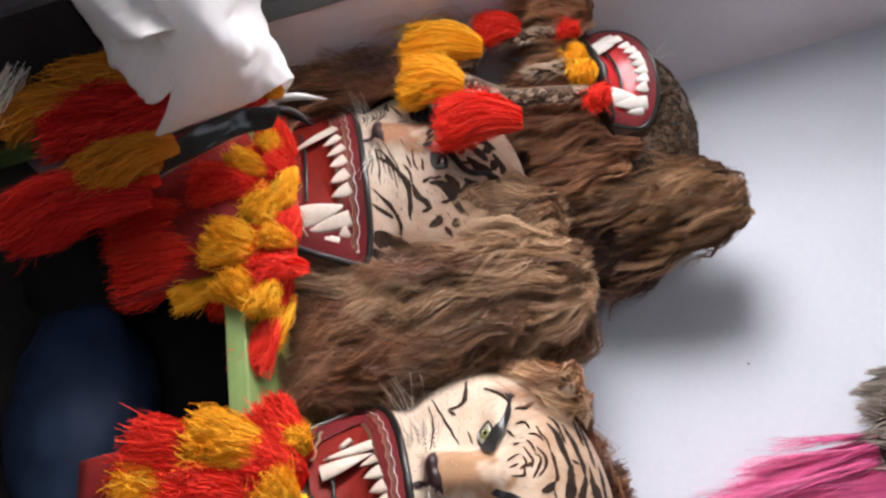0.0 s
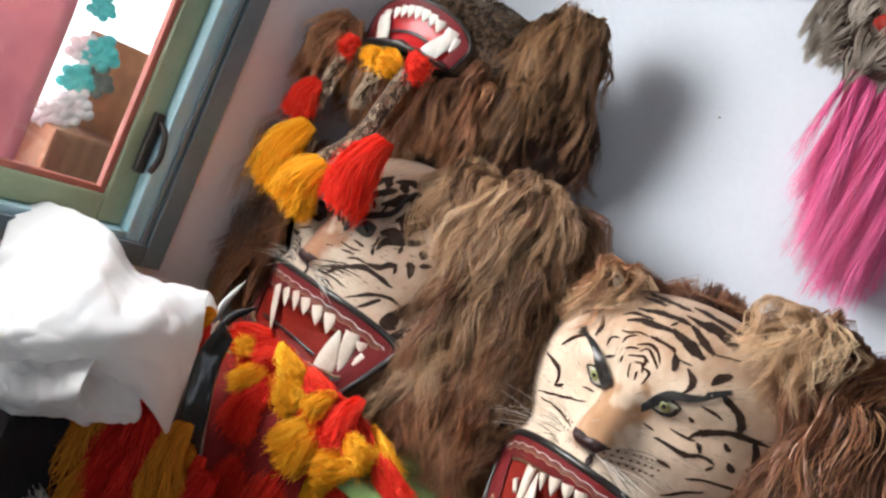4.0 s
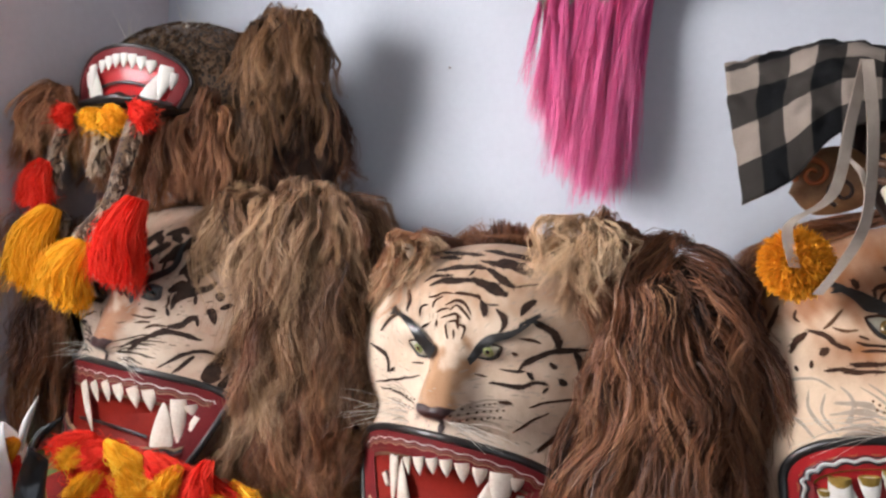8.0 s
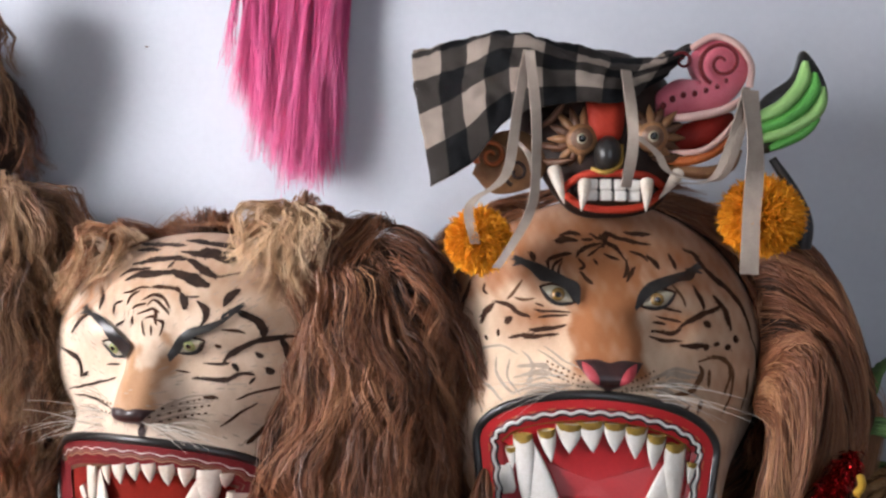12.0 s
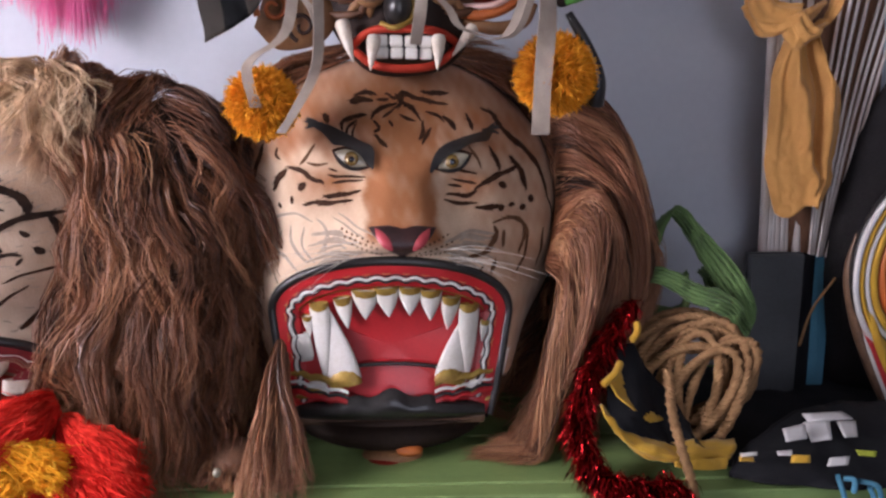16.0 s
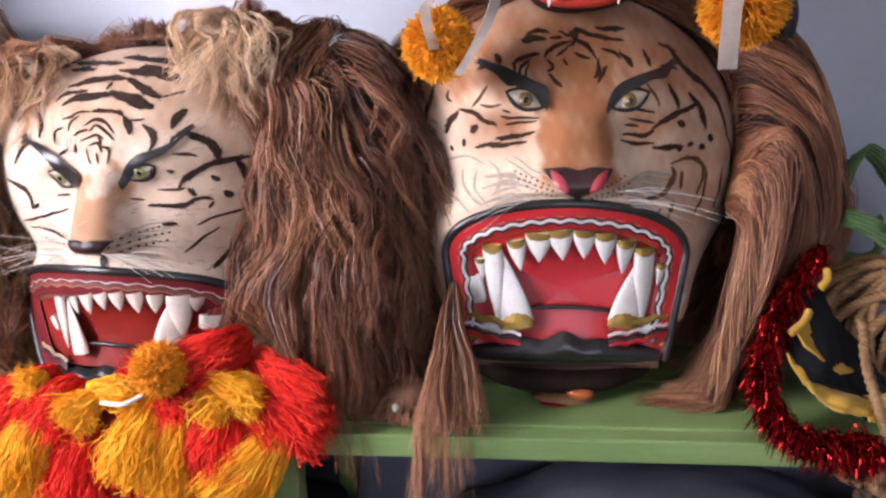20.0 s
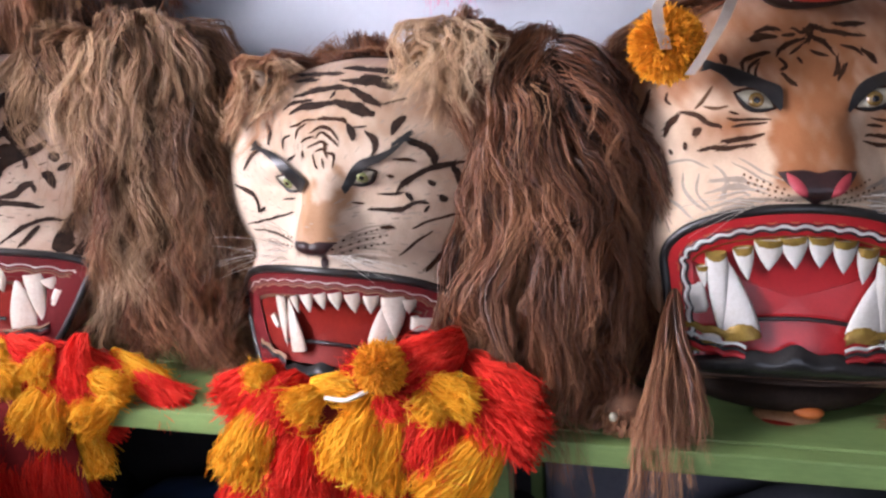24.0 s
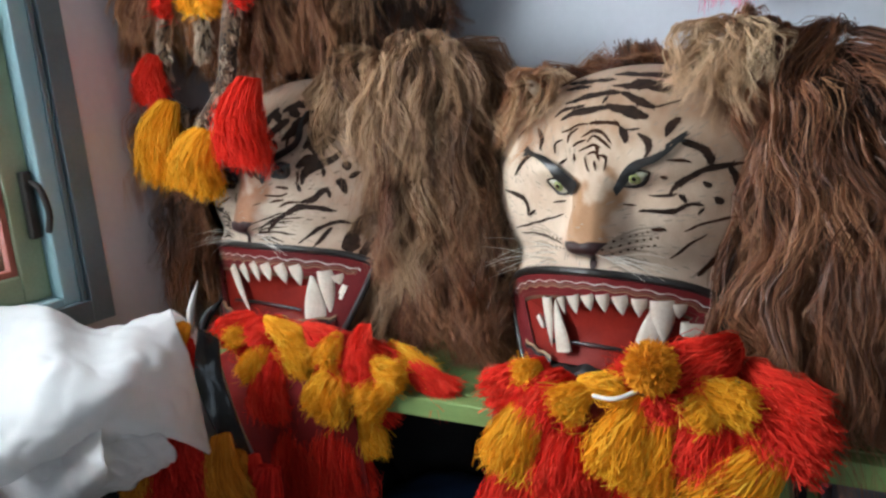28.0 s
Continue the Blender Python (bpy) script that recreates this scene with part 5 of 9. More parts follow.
    # the one side: locks that arc off the cheek, round the outline and down to the bench, the inner ones curling forward
    sweep = (((0.241, -0.33, 0.904), (0.259, -0.339, 0.887), (0.255, -0.348, 0.841), (0.237, -0.366, 0.738), (0.226, -0.384, 0.633), (0.208, -0.402, 0.569), (0.173, -0.411, 0.562), (0.130, -0.42, 0.566)),
             ((0.262, -0.27, 0.939), (0.275, -0.283, 0.980), (0.304, -0.296, 1.010), (0.333, -0.309, 0.986), (0.319, -0.335, 0.856), (0.243, -0.361, 0.684), (0.216, -0.374, 0.607), (0.165, -0.400, 0.556)),
             ((0.272, -0.24, 1.031), (0.308, -0.252, 1.038), (0.351, -0.264, 1.016), (0.385, -0.288, 0.883), (0.368, -0.300, 0.805), (0.289, -0.324, 0.635), (0.255, -0.336, 0.580), (0.222, -0.360, 0.556)),
             ((0.270, -0.21, 1.096), (0.307, -0.222, 1.097), (0.390, -0.246, 1.024), (0.415, -0.270, 0.879), (0.390, -0.282, 0.799), (0.319, -0.306, 0.638), (0.285, -0.318, 0.576), (0.264, -0.330, 0.556)),
             ((0.258, -0.18, 1.161), (0.295, -0.192, 1.162), (0.382, -0.216, 1.107), (0.430, -0.240, 0.953), (0.431, -0.252, 0.874), (0.378, -0.276, 0.723), (0.339, -0.288, 0.640), (0.311, -0.300, 0.560)),
             ((0.231, -0.15, 1.207), (0.268, -0.160, 1.218), (0.369, -0.180, 1.158), (0.426, -0.200, 1.027), (0.449, -0.220, 0.876), (0.427, -0.230, 0.804), (0.398, -0.240, 0.731), (0.365, -0.250, 0.646)))
    combed("mane", sweep, 15000, HAIR_RED, m, 31, 0.56, 0.050, EGG3, 84)
    # dark egg added for the shaded gap between jaw and bench
    part("jaw_shade_egg", egg_bm((-0.014, -0.28, 0.636), (0.175, 0.150, 0.046)), JAW_SHADE, m, "dark egg added as the shade under the jaw")
    box_part("chin_board", (-0.165, -0.425, 0.668), (0.137, -0.20, 0.684), BROWN_GUM, m, "worn brown wooden lower edge of the jaw", 0.005)
    for sd, x0, x1, n, seed in ((-1, -0.345, -0.215, 5200, 44),):
        rng = np.random.default_rng(seed)
        r = np.stack([rng.uniform(x0, x1, n), rng.uniform(-0.42, -0.16, n), rng.uniform(0.66, 0.92, n)], -1)
        hair("mane", r, np.stack([sd * rng.uniform(-0.1, 0.5, n), rng.uniform(-0.8, -0.1, n), rng.uniform(-0.9, 0.1, n)], -1), rng.uniform(0.16, 0.34, n), HAIR_RED, m, seed, heads=heads, fall=1.5, tone=0.36, wave=0.022, clump=190)
    # short hair down beside the jaw and the locks at its corners
    for x, y, z, ln, n, sd, lean in ((-0.185, -0.43, 0.765, 0.37, 1500, 41, (-0.10, -0.95, -1.0)),):
        rr, dd = blob((x, y, z), (0.014, 0.012, 0.05), n, sd)
        hair("jaw_lock", rr, dd * 0.22 + np.array(lean), np.random.default_rng(sd).uniform(0.6, 1.0, n) * ln, HAIR_RED, m, sd, fall=0.7, tone=0.62, wave=0.014, pull=0.85, clump=150, spread=0.18, curl=0.8, ripple=0.6, label="long pale brown lock of hair")
    return m


def egg_bm(c, r, n=28):
    bm = bmesh.new()
    bmesh.ops.create_uvsphere(bm, u_segments=n, v_segments=n // 2, radius=1)
    for v in bm.verts:
        v.co = Vector((v.co.x * r[0] + c[0], v.co.y * r[1] + c[1], v.co.z * r[2] + c[2]))
    return bm


large_tiger()

# ---- the middle tiger mask ----
H2 = Head((-0.734, -0.188, 0.94), (0.290, 0.225, 0.222), -8.0, -0.064, 0.042, 0.066, 0.052, (0.211, -0.112, -0.188, 0.249, 0.235, 0.012), 0.026)
JAW2 = Head((-0.722, -0.188, 0.95), (0.27, 0.225, 0.237), -8.0, -0.074, 0.032)
EGG2 = H2.egg


def middle_tiger():
    m = thing("tiger_mask", (-0.755, -0.2, BENCH_TOP), "pale tiger mask, thin dark stripes, long brown mane, on bench", "mask", "tiger masks")
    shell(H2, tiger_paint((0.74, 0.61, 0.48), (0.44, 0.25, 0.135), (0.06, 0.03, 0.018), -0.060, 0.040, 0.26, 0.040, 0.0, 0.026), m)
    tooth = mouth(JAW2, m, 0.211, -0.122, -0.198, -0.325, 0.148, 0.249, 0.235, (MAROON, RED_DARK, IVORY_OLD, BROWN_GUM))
    tooth("molar", -115, -218, -97, -236, 9)
    tooth("fang", -89, -178, -72, -265, 18)
    tooth("lower_fang", -49, -269, -66, -178, 26)
    tooth("tooth", -56, -172, -45, -202, 13)
    tooth("tooth", -29, -165, -21, -197, 20)
    tooth("tooth", -1, -161, 7, -189, 19)
    tooth("tooth", 27, -158, 33, -189, 20)
    tooth("tooth", 57, -159, 62, -193, 21)
    tooth("tooth", 88, -163, 87, -195, 20)
    tooth("lower_fang", 101, -250, 107, -170, 32)
    tooth("fang", 122, -167, 120, -240, 28)
    tooth("tooth", 145, -174, 144, -199, 20)
    tooth("molar", 167, -208, 163, -232, 31)
    tooth("molar", 187, -215, 185, -234, 21)
    nose_part(H2, m, 0.074, -0.050, -0.092, False)
    eye(H2, -0.046, 0.029, 0.0160, IRIS_GREEN, m, 24, 0, STRIPE)
    eye(H2, 0.093, 0.041, 0.0160, IRIS_GREEN, m, 24, 0, STRIPE)
    eyebrow(H2, m, [(-122, 88), (-76, 83), (-42, 67), (-17, 47), (2, 36), (-9, 18)], [(-120, 86), (-85, 76), (-60, 62), (-46, 41), (-30, 24), (-16, 16)], 12)
    eyebrow(H2, m, [(154, 101), (139, 88), (117, 78), (91, 70), (73, 52), (61, 28)], [(155, 97), (141, 79), (127, 68), (106, 59), (84, 40), (66, 16)], 12)
    whiskers(H2, m, 0.04, -0.085, 11, 0.15, 9)
    draw_middle(H2, m)
    muzzle_lines(H2, m, 40, -62, 135, -62, 12, 29, STRIPE_GREY, 1.8)
    fur_flecks(H2, m, 520, 30, STRIPE_GREY, -0.6)
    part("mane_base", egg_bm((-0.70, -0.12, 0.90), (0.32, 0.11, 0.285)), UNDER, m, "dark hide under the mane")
    heads = (EGG2,)
    coat(m, (-0.388, -0.22, 0.875), (0.118, 0.150, 0.310), 15000, 152, HAIR_BROWN, (0.20, 0.42), 0.38, 0.028, 0.20, 0.16, (0, 360), (5, 105), heads, fall=1.6)
    rng = np.random.default_rng(52)
    n = 6500
    r, d = around(EGG2, n, (100, 250), (92, 118), 51)
    hair("mane", r, d * np.array([0.9, 0.2, 0.5]) + np.array([-0.1, -0.1, -0.1]), rng.uniform(0.14, 0.36, n), HAIR_BROWN, m, 51, heads=heads, fall=1.3, tone=0.5, wave=0.024, clump=170)
    # the long curtain on the one side
    n = 9000
    r, d = around(EGG2, n, (-30, 75), (88, 120), 52)
    r = r + np.stack([rng.uniform(0.06, 0.16, n), rng.uniform(-0.02, 0.05, n), rng.uniform(-0.04, 0.03, n)], -1)
    hair("mane", r, np.stack([rng.uniform(0.4, 1.2, n), rng.uniform(-0.35, 0.15, n), rng.uniform(-0.2, 0.45, n)], -1), rng.uniform(0.42, 0.70, n), HAIR_RED, m, 52, heads=heads, fall=2.0, tone=0.38, wave=0.034, curl=1.3, clump=120, ripple=1.1, spread=0.35, frizz=2.5)
    n = 9000
    r = np.stack([rng.uniform(-0.478, -0.40, n), rng.uniform(-0.37, -0.25, n), rng.uniform(0.86, 1.12, n)], -1)
    hair("mane", r, np.stack([rng.normal(0.12, 0.15, n), rng.uniform(-0.35, 0.0, n), rng.uniform(-0.9, -0.1, n)], -1), rng.uniform(0.22, 0.42, n), HAIR_RED, m, 59, heads=heads, fall=1.8, tone=0.58, wave=0.034, clump=130, curl=1.3, spread=0.35, frizz=2.5)
    n = 4000
    r, d = around(EGG2, n, (40, 140), (92, 120), 53)
    hair("mane", r, d * np.array([1.2, 0.3, 0.35]), rng.uniform(0.1, 0.22, n), HAIR_BROWN, m, 53, heads=heads, fall=1.6, tone=0.55, clump=140)
    for k, (x, z, n) in enumerate(((-0.985, 0.80, 4000), (-0.955, 0.70, 3200), (-1.00, 0.90, 2600))):
        rr, dd = blob((x, -0.30, z), (0.025, 0.04, 0.05), n, 56 + k)
        hair("jaw_curl", rr, dd * 0.3 + np.array((-0.7, -0.5, 0.5)), np.random.default_rng(56 + k).uniform(0.16, 0.28, n), HAIR_BROWN, m, 56 + k, heads=heads, fall=2.2, tone=0.6, wave=0.022, clump=300, curl=1.6, label="curled brown lock beside the jaw")
    for c, n, sd, way, mt, tn in (((-0.895, -0.24, 1.140), 3000, 54, (-0.7, -0.25, 0.30), HAIR_BROWN, 0.66), ((-0.885, -0.28, 1.140), 700, 154, (-0.2, -0.5, 0.2), HAIR_BLOND, 0.62), ((-0.525, -0.25, 1.190), 3400, 55, (0.40, -0.35, 0.30), HAIR_RED, 0.44), ((-0.560, -0.29, 1.190), 900, 155, (-0.45, -0.5, 0.25), HAIR_BLOND, 0.74), ((-0.535, -0.30, 1.195), 500, 156, (0.15, -0.6, 0.35), HAIR_BLOND, 0.74)):
        rr, dd = blob(c, (0.030, 0.025, 0.02), n, sd)
        hair("ear_tuft", rr, dd * 0.6 + np.array(way), np.random.default_rng(sd).uniform(0.09, 0.22, n), mt, m, sd, heads=heads, fall=1.8, tone=tn, wave=0.030, spread=0.40, clump=120, curl=2.0, label="shaggy ear tuft with curling blond ends")
    for c, way in (((-0.880, -0.29, 1.120), (-0.5, 0.2)), ((-0.548, -0.30, 1.175), (0.1, 0.5))):
        rope_part("ear_flap", smooth_path([c, (c[0] + way[0] * 0.02, c[1] - 0.012, c[2] + 0.020), (c[0] + way[0] * 0.05, c[1] - 0.004, c[2] + 0.02 + way[1] * 0.05)], 10), 0.012, HIDE, m, "bare cream leather ear", 8, taper=np.clip(np.sin(np.linspace(0.9, 3.0, 10)), 0.15, 1))


middle_tiger()

# ---- the tiger mask by the window ----
H1 = Head((-1.500, -0.192, 0.955), (0.315, 0.225, 0.245), -7.3, -0.055, 0.060, 0.052, 0.050, (0.262, -0.098, -0.152, 0.256, 0.33, 0.025), 0.02)
JAW1 = Head((-1.475, -0.192, 0.955), (0.29, 0.225, 0.245), -7.3, -0.055, 0.060)
EGG1 = H1.egg


def window_tiger():
    m = thing("tiger_mask", (-1.535, -0.2, BENCH_TOP), "white tiger mask, black stripes, shaggy grey-brown mane, beside the window", "mask", "tiger masks")
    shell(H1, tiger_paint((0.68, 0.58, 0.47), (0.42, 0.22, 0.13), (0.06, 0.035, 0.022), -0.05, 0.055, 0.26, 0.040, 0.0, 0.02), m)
    tooth = mouth(JAW1, m, 0.262, -0.098, -0.152, -0.300, 0.190, 0.256, 0.33, (MAROON, RED_DARK, IVORY_OLD, BROWN_GUM))
    tooth("fang", -93, -154, -19, -249, 20)
    tooth("tooth", -48, -145, -23, -183, 19)
    tooth("tooth", -6, -136, 13, -177, 20)
    tooth("tooth", 33, -136, 45, -173, 25)
    tooth("tooth", 72, -137, 88, -179, 25)
    tooth("tooth", 110, -138, 120, -182, 25)
    tooth("lower_fang", 150, -250, 138, -158, 36)
    tooth("fang", 172, -151, 178, -250, 24)
    tooth("tooth", 195, -161, 200, -184, 20)
    tooth("molar", 225, -191, 210, -223, 37)
    nose_part(H1, m, 0.066, -0.040, -0.080, False)
    eye(H1, 0.100, 0.058, 0.0190, PUPIL, m, 24, 0, BLACK, SLATE_EYE)
    eye(H1, -0.066, 0.048, 0.0190, PUPIL, m, 24, 0, BLACK, SLATE_EYE)
    upper, lower = [(124, 162), (125, 132), (126, 115), (105, 101), (73, 85), (53, 64), (55, 38)], [(127, 159), (141, 126), (139, 103), (122, 89), (96, 76), (74, 56), (59, 31)]
    eyebrow(H1, m, upper, lower, 13)
    eyebrow(H1, m, [(40 - x, z) for x, z in upper], [(40 - x, z) for x, z in lower], 13)
    whiskers(H1, m, 0.04, -0.08, 10, 0.13, 10)
    draw_window(H1, m)
    muzzle_lines(H1, m, 40, -55, 140, -52, 12, 31, STRIPE, 2.0)
    fur_flecks(H1, m, 620, 32, STRIPE_GREY, -0.6)
    fur_flecks(H1, m, 160, 33, STRIPE, -0.2)
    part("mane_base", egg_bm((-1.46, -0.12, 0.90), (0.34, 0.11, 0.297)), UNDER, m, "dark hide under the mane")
    heads = (EGG1,)
    coat(m, (-1.135, -0.18, 0.935), (0.135, 0.13, 0.315), 14000, 161, HAIR_GREY, (0.18, 0.40), 0.46, 0.034, 0.22, 0.14, (0, 360), (5, 105), heads, fall=1.5, curl=1.4)
    rng = np.random.default_rng(61)
    n = 8000
    r, d = around(EGG1, n, (-35, 80), (88, 120), 61)
    r = r + np.stack([rng.uniform(0.06, 0.18, n), rng.uniform(-0.02, 0.05, n), rng.uniform(-0.04, 0.03, n)], -1)
    hair("mane", r, np.stack([rng.uniform(0.4, 1.1, n), rng.uniform(-0.3, 0.15, n), rng.uniform(-0.2, 0.5, n)], -1), rng.uniform(0.30, 0.60, n), HAIR_GREY, m, 61, heads=heads, fall=1.9, tone=0.48, wave=0.042, curl=1.5, clump=230, ripple=1.1)
    n = 7000
    r, d = around(EGG1, n, (95, 250), (94, 120), 62)
    hair("mane", r, d * np.array([0.6, 0.3, 0.5]) + np.array([-0.1, 0.0, 0]), rng.uniform(0.16, 0.34, n), HAIR_GREY, m, 62, heads=heads, fall=1.5, tone=0.32, wave=0.026, clump=170)
    n = 9000
    rng = np.random.default_rng(64)
    r = np.stack([rng.uniform(-1.165, -1.00, n), rng.uniform(-0.34, -0.16, n), rng.uniform(0.80, 1.06, n)], -1)
    hair("mane", r, np.stack([rng.normal(0.0, 0.3, n), rng.uniform(-0.6, 0.0, n), rng.uniform(-0.9, 0.1, n)], -1), rng.uniform(0.18, 0.38, n), HAIR_BROWN, m, 64, heads=heads, fall=1.4, tone=0.46, wave=0.034, clump=200, curl=1.6, ripple=1.0)
    n = 7000
    r = np.stack([rng.uniform(-1.80, -1.71, n), rng.uniform(-0.44, -0.20, n), rng.uniform(0.78, 1.16, n)], -1)
    hair("mane", r, np.stack([rng.normal(0.0, 0.3, n), rng.uniform(-0.4, 0.0, n), rng.uniform(-0.8, 0.2, n)], -1), rng.uniform(0.14, 0.30, n), HAIR_BROWN, m, 65, heads=heads, fall=1.4, tone=0.34, wave=0.034, clump=200, curl=1.8, ripple=1.0)
    rr, dd = blob((-1.215, -0.25, 1.195), (0.14, 0.055, 0.040), 8000, 63)
    hair("ear_tuft", rr, dd * 0.6 + np.array((0.25, -0.4, 0.40)), rng.uniform(0.10, 0.30, 8000), HAIR_GREY, m, 63, heads=heads, fall=1.9, tone=0.70, wave=0.034, spread=0.32, clump=110, label="shaggy pale ear tuft", ripple=0.9)


window_tiger()


# ---- cloth, yarn and rope helpers ----
def sheet(name, rows, material, parent=None, label="", nu=30, nv=24, wrinkle=0.004, thick=0.002, seed=1, size=0.06):
    """A cloth lofted through rows of points, with creases and a little thickness; uv runs along and across it."""
    rows = [smooth_path(r, nu) for r in rows]
    grid = np.stack([smooth_path([r[i] for r in rows], nv) for i in range(nu)], 1)
    du, dv = np.gradient(grid, axis=1), np.gradient(grid, axis=0)
    nor = unit(np.cross(du, dv))
    for j in range(nv):
        for i in range(nu):
            p = Vector(grid[j, i]) / size + Vector((seed * 7.3, 0, 0))
            k = noise.noise(p) + 0.5 * (1 - 2 * abs(noise.noise(p * 1.9 + Vector((3, 1, 2))))) + 0.25 * noise.noise(p * 4.1)
            grid[j, i] += nor[j, i] * wrinkle * k
    idx = np.arange(nu * nv).reshape(nv, nu)
    q = np.stack([idx[:-1, :-1], idx[:-1, 1:], idx[1:, 1:], idx[1:, :-1]], -1).reshape(-1, 4)
    ob = arrays(name, grid.reshape(-1, 3), q, material, parent, label)
    uv = ob.data.uv_layers.new(name="weave")
    uu, vv = np.meshgrid(np.linspace(0, 1, nu), np.linspace(0, 1, nv))
    flat = np.stack([uu.ravel(), vv.ravel()], -1)[q.ravel()]
    uv.data.foreach_set("uv", flat.astype(np.float32).ravel())
    mod = ob.modifiers.new("thickness", "SOLIDIFY")
    mod.thickness, mod.offset = thick, 0
    return ob


def ribbon(name, pts, width, material, parent=None, label="", seed=1, n=26, side=(1, 0.25, 0)):
    p = smooth_path(pts, n)
    rng = np.random.default_rng(seed)
    a = np.array(side, float) / np.linalg.norm(side)
    t = np.linspace(0, 1, n)[:, None]
    tw = 0.45 * np.sin(t * 6 + rng.random() * 6)
    s = a * np.cos(tw) + np.array([0, -1.0, 0.1]) * np.sin(tw) * 0.6
    rows = [p + s * width * k for k in (-0.5, -0.17, 0.17, 0.5)]
    grid = np.stack(rows, 1)
    idx = np.arange(n * 4).reshape(n, 4)
    q = np.stack([idx[:-1, :-1], idx[:-1, 1:], idx[1:, 1:], idx[1:, :-1]], -1).reshape(-1, 4)
    ob = arrays(name, grid.reshape(-1, 3), q, material, parent, label, smooth=False)
    mod = ob.modifiers.new("thickness", "SOLIDIFY")
    mod.thickness, mod.offset = 0.0016, 0
    return ob


def bunch(name, top, end, r, material, parent, seed, n=230, width=0.0011, label="", flare=1.0, wave=0.010):
    """A bunch of yarn tied at the top that fans out to a ragged end."""
    rng = np.random.default_rng(seed)
    n = int(n * 3.6)
    top, end = np.array(top, float), np.array(end, float)
    ax = end - top
    ln = np.linalg.norm(ax)
    ax = ax / ln
    s = unit(np.cross(ax, [0.1, 1.0, 0.2]))
    f = np.cross(ax, s)
    a, q = rng.random(n) * 6.28, np.sqrt(rng.random(n))
    off = s * (np.cos(a) * q)[:, None] + f * (np.sin(a) * q * 0.6)[:, None]
    t = np.linspace(0, 1, 7)
    open_ = 0.42 + 0.66 * np.clip(t * 1.25, 0, 1) ** 0.7 * flare
    p = top + ax * ln * t[None, :, None] * (rng.uniform(0.90, 1.06, n) - 0.16 * (rng.random(n) < 0.2))[:, None, None] + off[:, None] * r * open_[None, :, None]
    puff = np.sin(np.pi * np.clip(t * 1.1, 0, 1))
    p += f * (0.30 * r * puff)[None, :, None] * np.sign(-f[1])
    ph = rng.random((n, 3)) * 6.28
    p[..., 2] -= 0.22 * ln * t[None] ** 2 * (1 - abs(ax[2]))
    stray = np.where(rng.random(n) < 0.06, 2.2, 1.0)[:, None, None]
    p += stray * np.stack([np.sin(9 * t[None] + ph[:, :1]), np.cos(8 * t[None] + ph[:, 1:2]), np.sin(7 * t[None] + ph[:, 2:])], -1) * wave * t[None, :, None]
    p += np.cumsum(rng.normal(0, 0.0011, (n, 7, 3)), 1)
    v, qd = tubes(p, np.full((n, 7), width * 0.72) * np.linspace(1.0, 0.8, 7), 2)
    tn = np.clip(rng.normal(0.5, 0.2, n) + 0.12 * np.cos(a * 3), 0, 1)
    ob = arrays(name, v, qd, material, parent, label, tone=np.repeat(tn, 14))
    return ob


def pompom(name, c, r, material, parent, seed, n=900, label=""):
    rng = np.random.default_rng(seed)
    n = int(n * 5)
    d = unit(rng.normal(0, 1, (n, 3)))
    t = np.linspace(0.15, 1, 5)
    p = np.array(c) + d[:, None] * (r * rng.uniform(0.93, 1.03, n))[:, None, None] * t[None, :, None] + rng.normal(0, 0.004, (n, 5, 3)) * t[None, :, None]
    p[..., 2] -= 0.10 * r * t[None] ** 2
    v, q = tubes(p, np.full((n, 5), 0.0009), 2)
    return arrays(name, v, q, material, parent, label, tone=np.repeat(np.clip(rng.normal(0.62, 0.2, n), 0, 1), 10))


